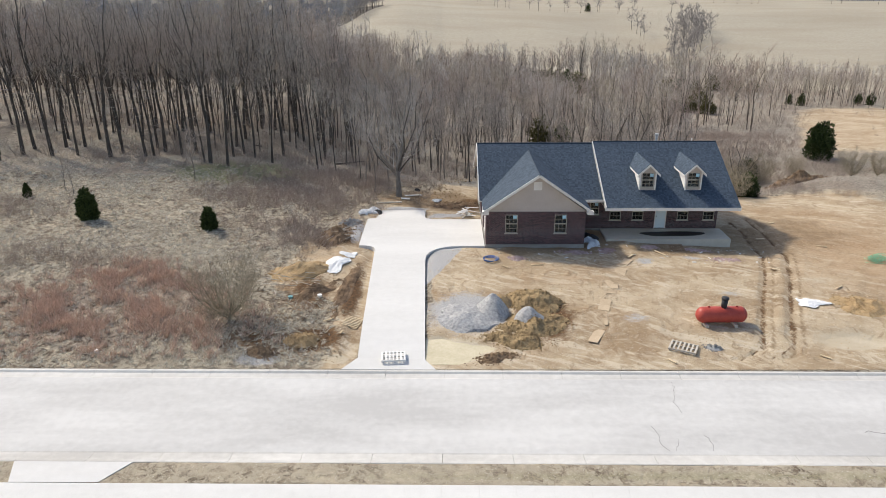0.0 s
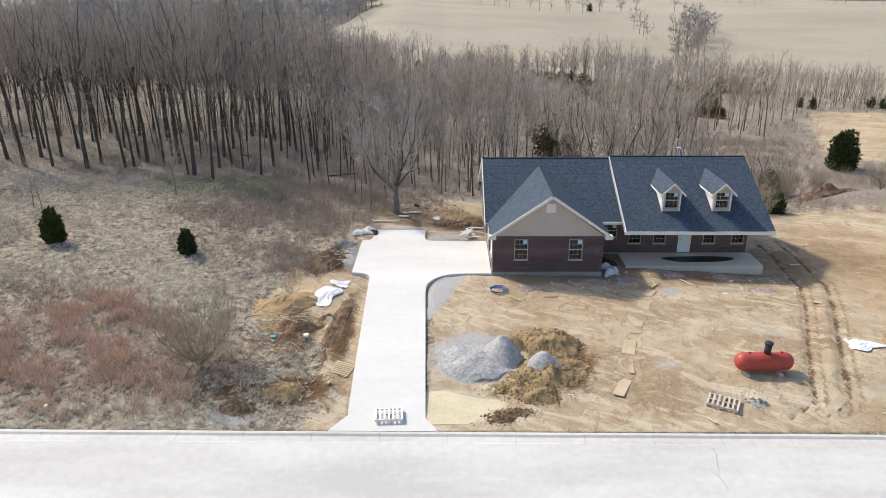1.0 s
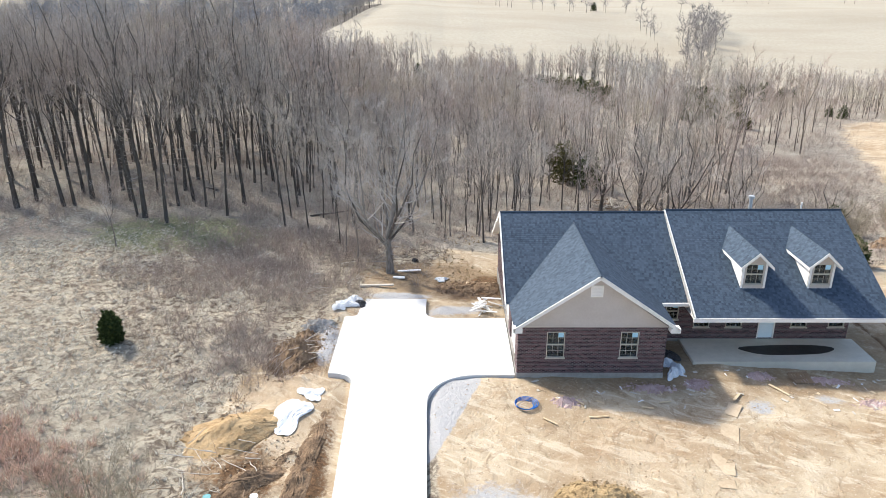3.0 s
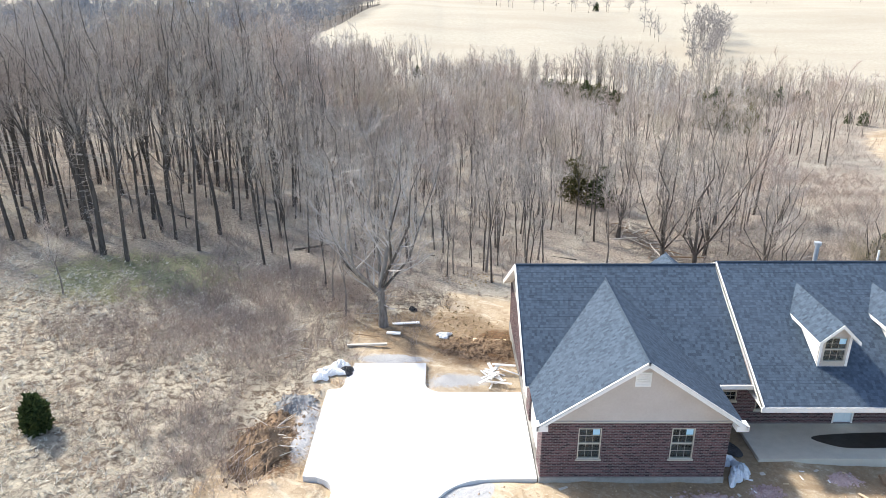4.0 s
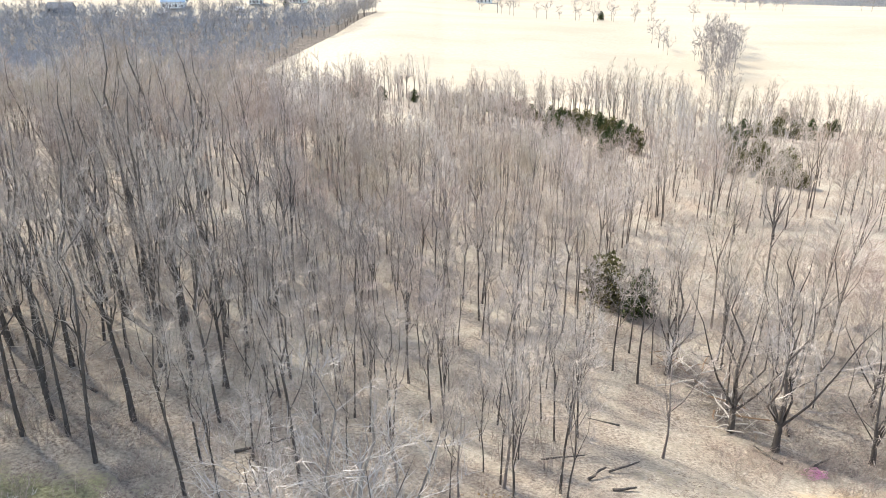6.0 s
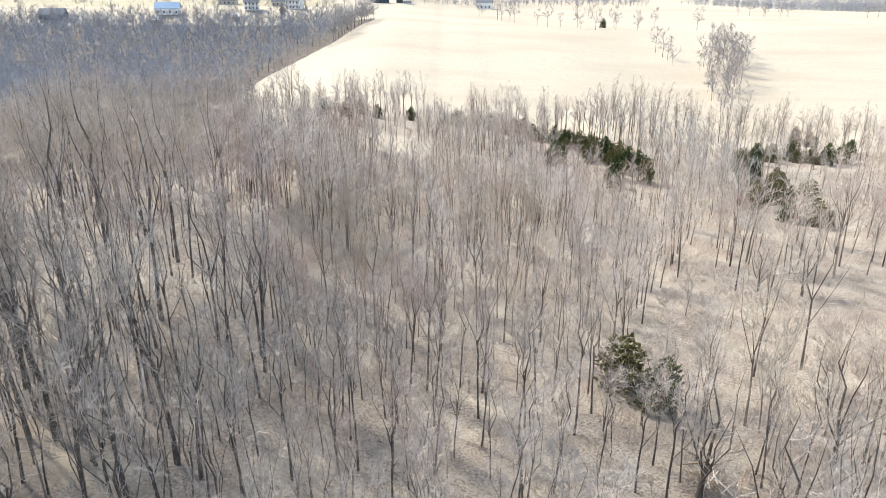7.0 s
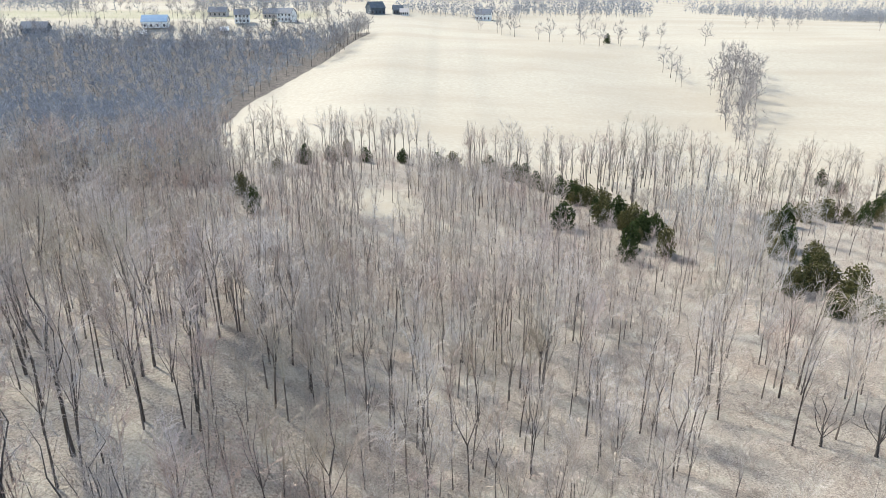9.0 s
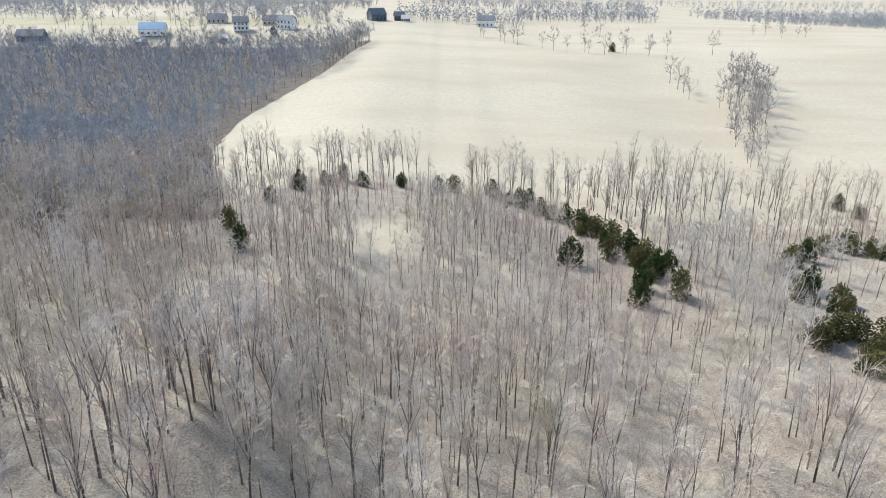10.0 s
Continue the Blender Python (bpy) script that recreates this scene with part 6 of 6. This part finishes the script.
def tangle(x, y, mat, label, seed, n, size):
    """Loose strands of netting thrown on the ground."""
    net, rng = Shape(), random.Random(seed)
    for i in range(n):
        a, b, r = rng.uniform(0, 6.28), rng.uniform(1.5, 4.5), rng.uniform(0.25, 0.8) * size
        cx, cy, hh = x + rng.uniform(-0.45, 0.45) * size, y + rng.uniform(-0.35, 0.35) * size, rng.uniform(0.05, 0.45)
        net.tube([(cx + r * math.cos(a + b * k / 9), cy + 0.7 * r * math.sin(a + b * k / 9), ground_at(cx, cy) + 0.03 + hh * math.sin(math.pi * k / 9)) for k in range(10)], [0.014] * 10, 4)
    tagged(part("netting", net, mat), label, "netting")


def build_yard_things():
    build_tank()
    pallet(13.2, 29.9, -28, GREY_WOOD, "pale grey weathered pallet on bare soil", 0, 1.45, 1.05)
    pallet(-5.45, 33.1, 76, NEW_WOOD, "fresh timber pallet leaning on the driveway edge", 9, 1.15, 1.0)
    pallet(-2.7, 28.85, 4, WHITE, "whitewashed pallet lying on the driveway", 0, 1.3, 0.95, 0.19)
    pallet(17.5, 45.3, 5, BROWN_WOOD, "brown pallet scrap in front of the porch", 14, 1.0, 0.8)
    g = "boards laid as a path"
    for x, y, a, w, d in ((13.0, 42.4, -32, 0.75, 1.3), (12.1, 40.4, -20, 0.95, 2.0), (11.1, 38.4, -17, 1.1, 1.5), (10.8, 37.2, -8, 0.8, 0.6), (10.0, 35.3, -18, 0.85, 1.9), (9.6, 33.2, -10, 0.32, 1.7), (8.7, 31.3, -27, 0.7, 1.9), (8.3, 29.6, -16, 0.75, 1.5)):
        clean = (x, y) in ((13.0, 42.4), (8.7, 31.3))
        board(x, y, a, w * 0.8, d * 0.85, PLY if clean else MUDDY, "pale plywood offcut lying on the soil" if clean else "muddy plywood sheet trodden into the soil", group=g, lift=0.02 if clean else 0.0)
    for x, y, a, w, d in ((13.55, 43.4, 50, 0.9, 0.16), (15.9, 44.1, -60, 1.5, 0.14), (10.0, 43.0, 10, 0.8, 0.10), (9.0, 42.4, -15, 0.7, 0.10), (5.9, 42.9, -50, 0.7, 0.08), (21.6, 47.6, 40, 0.9, 0.2), (24.9, 47.9, 5, 0.9, 0.22), (27.5, 52.0, 20, 0.8, 0.15), (23.0, 40.8, -30, 0.7, 0.25),
                          (-6.9, 33.4, 35, 0.9, 0.08), (-5.9, 31.6, 75, 0.45, 0.12), (12.2, 28.6, -55, 0.7, 0.16), (4.3, 41.4, -40, 1.0, 0.1), (6.6, 41.8, 4, 1.2, 0.09), (20.6, 29.0, -45, 0.8, 0.12), (25.8, 37.8, 30, 0.9, 0.1), (29, 46.5, -20, 1.0, 0.12)):
        board(x, y, a, w * 0.75, d * 0.75, NEW_WOOD, "scrap of sawn timber on the soil", "timber_scrap", 0.04, 0, "board", "timber scraps")
    r4 = random.Random(21)
    for i in range(80):
        x, y = r4.uniform(3.5, 24.5), 46.0 - 3.8 * r4.random() ** 1.5
        if y > 44.9 and x < 11.2:
            continue
        board(x, y, r4.uniform(0, 180), r4.uniform(0.10, 0.42), r4.uniform(0.04, 0.15), (SHEET, GREY_WOOD, NEW_WOOD, GREY_WOOD)[i % 4], "small pale scrap of building waste on soil", "scrap", 0.02, r4.uniform(0, 12), "scrap", "building scraps", 0.015)
    c = Shape()
    for k in range(4):
        pts = [(3.28 + (0.42 + 0.045 * k) * math.cos(a) + 0.03 * k, 42.75 + (0.40 + 0.045 * k) * math.sin(a), ground_at(3.28, 42.75) + 0.06 + 0.035 * k) for a in np.linspace(0, 2 * math.pi, 29)]
        c.tube(pts, [0.022] * 29, 6)
    tagged(part("pipe_coil", c, BLUE, smooth=True), "coil of bright blue plastic water pipe on soil", "pipe coil")
    heap("gravel_mound", 1.6, 33.7, 2.2, 2.2, 0.42, GRAVEL, "flat grey gravel spread beside the driveway", 3, 25, 0.07, rocks=420, rock=0.03, flat=2.4)
    heap("gravel_mound", 2.85, 34.3, 1.2, 1.5, 1.35, GRAVEL, "steep grey gravel heap tipped beside the driveway", 44, 20, 0.07, rocks=200, rock=0.03, flat=1.2)
    heap("gravel_mound", 5.15, 33.0, 1.15, 0.95, 1.15, GRAVEL, "small grey gravel heap on churned soil", 4, -30, 0.10, rocks=160, rock=0.03, flat=1.5)
    heap("soil_mound", 5.6, 35.7, 2.1, 1.8, 0.95, CLOD, "brown heap of churned soil and clods", 5, -25, 0.24, rocks=520, rock=0.065)
    heap("soil_mound", 5.2, 32.7, 2.5, 1.6, 0.62, CLOD, "brown heap of wet soil and clods near the kerb", 6, 10, 0.24, rocks=560, rock=0.065)
    heap("soil_mound", 3.5, 35.5, 1.1, 0.9, 0.6, OCHRE, "ochre soil heap between gravel heaps", 7, 0, 0.12, rocks=90, rock=0.06)
    heap("soil_mound", 4.2, 30.9, 2.3, 1.1, 0.26, CLOD, "low ridge of churned soil by the kerb", 26, -12, 0.22, rocks=420, rock=0.07)
    heap("soil_mound", 2.65, 28.95, 1.6, 0.65, 0.2, DARK_SOIL, "dark clods scattered at the puddle's edge", 45, 12, 0.16, rocks=300, rock=0.075)
    heap("soil_mound", -9.9, 40.5, 2.6, 1.7, 0.6, OCHRE, "tan soil mound scraped up beside the grass", 8, 38, 0.05, rocks=60, rock=0.07)
    heap("soil_mound", -8.1, 31.0, 1.15, 0.9, 0.42, OCHRE, "ochre soil heap in the rough grass", 9, 15, 0.16, rocks=240, rock=0.06)
    heap("soil_mound", -9.85, 29.5, 1.0, 0.7, 0.4, DARK_SOIL, "dark heap of rubble and soil by the kerb", 10, 0, 0.12, rocks=150, rock=0.08)
    heap("soil_mound", -6.4, 38.0, 0.6, 5.2, 0.3, DARK_SOIL, "ridge of dark soil along the driveway edge", 11, -3, 0.12, rocks=260, rock=0.045)
    heap("soil_mound", -8.3, 37.5, 0.9, 2.6, 0.28, DARK_SOIL, "dark churned soil beside a trench", 12, -35, 0.14, rocks=220, rock=0.05)
    heap("soil_mound", -8.6, 47.6, 1.4, 2.8, 0.5, DARK_SOIL, "dark bank of dug soil near the driveway", 13, -12, 0.24, rocks=420, rock=0.09)
    heap("soil_mound", 1.6, 56.9, 3.4, 1.7, 0.3, DARK_SOIL, "brown dug soil behind the garage", 14, -8, 0.2, rocks=420, rock=0.08)
    heap("soil_mound", 25.8, 35.2, 2.0, 1.9, 0.28, OCHRE, "ochre soil heap at the yard's edge", 15, 15, 0.16, rocks=260, rock=0.06)
    heap("soil_mound", 39.0, 71.2, 4.2, 1.5, 1.2, DARK_SOIL, "dark raw soil bank at the yard's edge", 16, 22, 0.25, rocks=200, rock=0.14)
    for x, y, sd in ((5.3, 43.0, 21), (12.0, 44.6, 22), (15.6, 45.5, 23), (20.3, 43.0, 24), (18.8, 45.3, 43), (9.6, 44.2, 44)):
        heap("brick_mound", x, y, 0.7 if sd < 24 else 1.4, 0.5, 0.13, RUBBLE, "scattered heap of broken dark bricks", sd, 0, 0.04, rocks=220, rock=0.085)
    heap("rubble_mound", 14.8, 30.05, 0.8, 0.45, 0.18, MIXED, "small burnt rubble heap on soil", 25, -10, 0.06, rocks=90, rock=0.07)
    heap("rubble_mound", -7.75, 50.7, 1.0, 0.9, 0.35, MIXED, "dark grey heap of broken rubble", 27, 0, 0.08, rocks=160, rock=0.10)
    crumpled("plastic_sheet", -7.6, 41.8, 0.72, 1.25, 0.05, SHEET, "crumpled white plastic sheet on churned soil", 31, -10)
    crumpled("plastic_sheet", -6.95, 43.6, 0.55, 0.6, 0.05, SHEET, "torn strip of white plastic sheet", 32, 30)
    crumpled("plastic_sheet", 22.9, 35.5, 0.95, 0.6, 0.10, SHEET, "white plastic sheet lying on soil", 33, -5)
    for x, y, r, sd in ((-6.5, 53.6, 0.7, 34), (-6.1, 54.3, 0.55, 35), (-6.9, 52.8, 0.4, 41)):
        crumpled("plastic_sheet", x, y, r, r * 0.7, 0.3, SHEET, "heap of torn white wrapping beside the driveway", sd, 20)
    crumpled("black_sheet", -5.7, 53.9, 0.35, 0.4, 0.25, BLACK, "black plastic scrap beside the driveway", 36, 0)
    for x, y, r, sd, a in ((11.1, 45.5, 0.55, 37, 60), (11.5, 45.9, 0.5, 38, 110), (11.0, 46.4, 0.45, 39, 20)):
        crumpled("foil_wrap", x, y, r, r * 0.5, 0.45, FOIL, "crumpled grey foil insulation by the garage wall", sd, a)
    crumpled("black_sheet", 11.3, 47.3, 0.6, 0.7, 0.3, BLACK, "black plastic sheet in the wall's corner", 40, 0)
    crumpled("plastic_sheet", -0.71, 58.49, 0.42, 0.3, 0.2, SHEET, "torn white plastic scrap on brown dug soil", 51, 15)
    crumpled("black_sheet", -2.66, 61.66, 0.25, 0.22, 0.25, BLACK, "black plastic scrap at the wood's edge", 52, 0)
    PINK = simple("pink_netting", (0.52, 0.20, 0.36), (0.68, 0.34, 0.50), 3, 0.6, 0.1)
    tangle(22.11, 76.17, PINK, "loose tangle of pink plastic netting under the trees", 9, 26, 0.9)
    tangle(31.3, 42.9, GREEN, "loose tangle of green plastic netting on soil", 8, 34, 1.0)
    rng = random.Random(4)
    for i in range(16):
        board(2.0 + rng.uniform(-0.7, 0.8), 53.0 + rng.uniform(-0.7, 0.8), rng.uniform(0, 180), rng.uniform(0.6, 1.4), rng.uniform(0.08, 0.18), WHITE, "offcut of white trim board beside the garage", "trim_offcut", 0.025, 0, "board", "white trim offcuts", 0.04 + 0.03 * i)
    board(-4.95, 56.62, 4, 2.2, 0.16, GREY_WOOD, "long pale plank behind the driveway", "plank", 0.1)
    board(-3.11, 59.64, 7, 1.9, 0.22, SHEET, "white board lying by the tree", "plank", 0.05)
    board(-3.60, 58.18, -5, 0.8, 0.24, SHEET, "short white board by the tree", "plank", 0.08)
    board(1.89, 57.85, -4, 1.9, 0.28, NEW_WOOD, "long pale plank against the garage", "plank", 0.1)
    for x, y, m, lb in ((-9.75, 36.3, TEAL, "teal plastic tub dropped in the grass"), (-7.85, 36.1, SHEET, "white plastic tub on soil")):
        z = ground_at(x, y)
        tagged(part("tub", Shape().tube([(x, y, z), (x, y, z + 0.02), (x, y, z + 0.16), (x, y, z + 0.17)], (0.10, 0.12, 0.15, 0.16), 16), m, smooth=False), lb, "tub")
    tagged(part("bucket", Shape().tube([(-19.0, 29.5, 0.12), (-19.0, 29.5, 0.34)], (0.09, 0.11), 14), SHEET), "white bucket standing in dry grass", "bucket")
    poly = [(17.9 + 2.5 * math.cos(a) * (1 + 0.1 * math.sin(3 * a)), 47.75 + 0.62 * math.sin(a) * (1 + 0.15 * math.sin(2 * a + 1))) for a in np.linspace(0, 2 * math.pi, 48)[:-1]]
    part("damp_patch", Shape().slab(poly, 0.40, 0.424), DAMP, HOUSE, "dark damp patch on the porch slab")


def build_puddles():
    """Silty rain water in the hollows by the kerb."""
    water = simple("silty_water", (0.52, 0.45, 0.29), (0.64, 0.56, 0.39), 0.8, 0.10, 0.03, 0.004, spec=0.5)
    for x, y, rx, ry in PUDDLES[:1]:
        ring = [(max(-1.0, x + 1.4 * rx * math.cos(a) * (1 + 0.10 * math.sin(3 * a + x) + 0.06 * math.sin(7 * a))), max(28.4, y + 1.4 * ry * math.sin(a) * (1 + 0.10 * math.sin(2 * a + 1) + 0.05 * math.sin(9 * a)))) for a in np.linspace(0, 2 * math.pi, 73)[:-1]]
        tagged(part("puddle", Shape().slab(ring, -0.1, 0.05), water), "shallow yellow-brown puddle of silty water", "puddle")


def log(x, y, z, turn, rise, length, r):
    rng = random.Random(int(x * 97 + y * 31))
    a, b = radians(turn), radians(rise)
    pts = [(x + math.cos(a) * math.cos(b) * length * k + rng.uniform(-1, 1) * 0.04 * length, y + math.sin(a) * math.cos(b) * length * k + rng.uniform(-1, 1) * 0.04 * length, z + math.sin(b) * length * k) for k in (0, 0.3, 0.65, 1.0)]
    return Shape().tube(pts, (r, r * 0.9, r * 0.75, r * 0.5), 8)


def build_slash():
    """Felled wood and brush left on the slope behind the house."""
    rng = random.Random(12)
    pile = thing("brush_pile", "heap of felled limbs and sticks under the trees", "brush pile")
    for i in range(46):
        t = rng.random()
        x, y = 17.4 + 2.6 * t + rng.uniform(-1.4, 1.4), 90.0 - 9.0 * t + rng.uniform(-1.2, 1.2)
        part("limb", log(x, y, ground_at(x, y) + rng.uniform(0.05, 0.8), rng.uniform(0, 360), rng.uniform(-8, 14), rng.uniform(1.2, 3.6), rng.uniform(0.025, 0.075)), GREY_WOOD if i % 3 else BROWN_WOOD, pile)
    for cx, cy, n in ((-9.6, 37.4, 26), (-8.6, 47.8, 22), (-8.2, 56.8, 30), (27.4, 74.3, 40)):
        small = thing("brush_pile", "scattered pale sticks and branches on churned soil", "brush pile")
        for i in range(n):
            x, y = cx + rng.gauss(0, 0.9), cy + rng.gauss(0, 1.1)
            part("stick", log(x, y, ground_at(x, y) + rng.uniform(0.08, 0.3), rng.uniform(0, 360), rng.uniform(-5, 20), rng.uniform(0.5, 1.7), rng.uniform(0.012, 0.03)), GREY_WOOD if i % 3 else BROWN_WOOD, small)
    r2 = np.random.default_rng(3)
    n = 900
    t = r2.random(n)
    base = np.stack([17.4 + 2.8 * t + r2.normal(0, 0.9, n), 90 - 9.5 * t + r2.normal(0, 0.8, n), np.zeros(n)], 1)
    base[:, 2] = land(base[:, 0], base[:, 1]) + r2.uniform(0, 0.7, n)
    way = r2.normal(0, 1, (n, 3)) * np.array([1, 1, 0.35])
    c = new("brushwood", mesh_np("brushwood", *twigs_np(base, base + way / np.linalg.norm(way, axis=1, keepdims=True) * r2.uniform(0.5, 1.6, n)[:, None], 0.014), LIMB))
    c.parent = pile
    tagged(c, kind="stuff")
    for x, y, a, l, r in ((7.2, 72.3, 40, 1.6, 0.10), (8.4, 71.3, 10, 1.3, 0.09), (8.6, 73.4, 25, 2.2, 0.07), (5.0, 74.5, 8, 2.6, 0.06), (20.6, 77.2, 120, 2.2, 0.09), (21.9, 76.6, 30, 2.4, 0.08), (11.0, 80.5, 160, 3.0, 0.07), (-1.5, 75.5, 200, 3.2, 0.08), (-12, 72, 20, 3.4, 0.09), (-21, 76, 150, 4.0, 0.10), (22.5, 80.5, 70, 3.0, 0.10)):
        tagged(part("log", log(x, y, ground_at(x, y) + r * 0.7, a, 0, l, r), BARK, smooth=True), "fallen dark log on leaf litter", "log", "fallen logs")


def build_clods():
    """Loose stones and clods over the bare soil."""
    rng = np.random.default_rng(17)
    for name, n, box, r, mat, label in (("clods", 1300, (-1.0, 34, 28.6, 48), (0.02, 0.06), DIRT, "clods of soil over the bare yard"), ("clods", 1700, (-11, -4.8, 28.6, 52), (0.02, 0.075), DIRT, "brown clods in the churned strip"),
                                        ("pebbles", 1200, (-1.0, 34, 28.6, 48), (0.015, 0.06), TAN, "pale stones over the bare yard"), ("clods", 1500, (-8, 20, 56, 70), (0.03, 0.10), CLOD, "clods behind the house")):
        sh = Shape()
        xs, ys = rng.uniform(box[0], box[1], n * 2), rng.uniform(box[2], box[3], n * 2)
        keep = waves(xs, ys, 1.6, len(sh.v) + n) > -0.1
        for x, y in zip(xs[keep][:n], ys[keep][:n]):
            if (3 < x < 22.3 and y > 45) or (-5.6 < x < -1.0) or (-6.5 < x < 3.2 and 45.4 < y < 52):
                continue
            k = rng.uniform(*r)
            lump(sh, rng, x, y, ground_at(x, y) + k * 0.2, k)
        tagged(part(name, sh, mat), label, "stones", kind="stuff")


def far_house(x, y, w, d, h, turn, wall, roof, label, rows=2, name="farmhouse", category="house"):
    b = thing(name, label, category, "houses across the valley")
    b.matrix_basis = pose(x, y, ground_at(x, y) - 0.3, 0, 0, turn)
    r = d * 0.42
    part("wall", Shape().box((-w / 2, -d / 2, 0), (w / 2, d / 2, h)).prism([(-w / 2, -d / 2, h), (-w / 2, d / 2, h), (-w / 2, 0, h + r)], (w, 0, 0)), wall, b)
    for s in (-1, 1):
        part("roof", Shape().prism([(-w / 2 - 0.4, s * (d / 2 + 0.4), h - 0.3), (w / 2 + 0.4, s * (d / 2 + 0.4), h - 0.3), (w / 2 + 0.4, 0, h + r + 0.1), (-w / 2 - 0.4, 0, h + r + 0.1)], (0, 0, 0.2)), roof, b)
    for k in range(rows):
        for i in range(4):
            xx = -w / 2 + w * (i + 0.5) / 4
            part("window", Shape().box((xx - 0.5, -d / 2 - 0.05, 0.9 + k * 2.7), (xx + 0.5, -d / 2 + 0.05, 2.3 + k * 2.7)), BLACK, b)


def build_far_houses():
    blue = simple("blue_metal_roof", (0.20, 0.30, 0.42), (0.28, 0.40, 0.52), 0.5, 0.4, 0.1)
    barn = simple("dark_barn_wall", (0.06, 0.075, 0.09), (0.11, 0.13, 0.15), 0.5, 0.8, 0.1)
    dark = simple("dark_roof", (0.12, 0.13, 0.15), (0.20, 0.21, 0.23), 0.5, 0.8, 0.1)
    far_house(-125, 540, 9, 7, 5.2, 12, WHITE, dark, "white two-storey farmhouse with a grey roof")
    far_house(-98, 546, 10, 7, 5.2, -20, WHITE, dark, "white gabled farmhouse with a grey roof")
    far_house(-176, 530, 15, 8, 4.0, 8, WHITE, blue, "long low building with a blue metal roof", 1)
    far_house(-150, 575, 12, 7, 3.2, 0, SIDING, dark, "low beige house beyond the woods", 1)
    far_house(-112, 566, 11, 7, 3.2, 10, SIDING, dark, "low house with a grey roof", 1)
    far_house(-131, 520, 4.5, 4, 2.4, 20, WHITE, WHITE, "small white garden shed", 1, "shed", "shed")
    far_house(-178, 514, 5, 4, 2.4, 5, dark, WHITE, "small grey shed with a white roof", 1, "shed", "shed")
    far_house(-245, 520, 15, 8, 3.2, 6, barn, dark, "long dark low building", 1)
    far_house(-46.6, 602, 11, 9, 4.5, 30, barn, barn, "dark blue-grey barn on the ridge", 1, "barn", "barn")
    far_house(-31, 606, 7, 6, 3.6, 10, barn, barn, "smaller dark barn on the ridge", 1, "barn", "barn")
    far_house(-26, 600, 6, 5, 2.6, 0, WHITE, SIDING, "low pale shed beside the barns", 1, "shed", "shed")
    far_house(30, 600, 11, 7, 4.5, -10, WHITE, dark, "white house among bare trees on the ridge", 1)


def build_forest_floor():
    """Saplings and brush under the trees."""
    rng = np.random.default_rng(23)
    low = lambda x, y: (1 - 0.5 * ss(y, 100, 108) * (1 - ss(y, 132, 145))) * (1 - 0.5 * ss(-x, 18, 30) * ss(y, 86, 96) * (1 - ss(y, 130, 150))) * (0.42 + 0.6 * np.clip(waves(x, y, 7, 3), 0, 1)) * np.maximum(woods(x, y), 0.9 * ss(x, 14, 22) * ss(y, 85, 100) * (1 - ss(x, 110, 120)) * (1 - 0.8 * blob(x, y, 66, 176, 15, 20)) * (1 - 0.95 * bare(x, y))) * (x > -15 - 0.62 * (y - 20)) * (x < 12 + 0.6 * y)
    blades(rng, np.concatenate([scatter(rng, -75, 110, 110, 225, 1.3, low), scatter(rng, -55, 44, 64, 110, 0.95, low)]), 9, (0.7, 2.6), 0.013, 0.5, BRUSH, "saplings", "low brown brush and saplings under the trees", "brush")


build_ground()
build_street()
build_drive()
HOUSE, GARAGE_WINDOWS, MAIN_WINDOWS = build_house()
finish_house(HOUSE, GARAGE_WINDOWS, MAIN_WINDOWS)
build_woods()
build_single_trees()
build_cedars()
build_undergrowth()
build_forest_floor()
build_yard_things()
build_puddles()
build_slash()
build_clods()
build_far_houses()
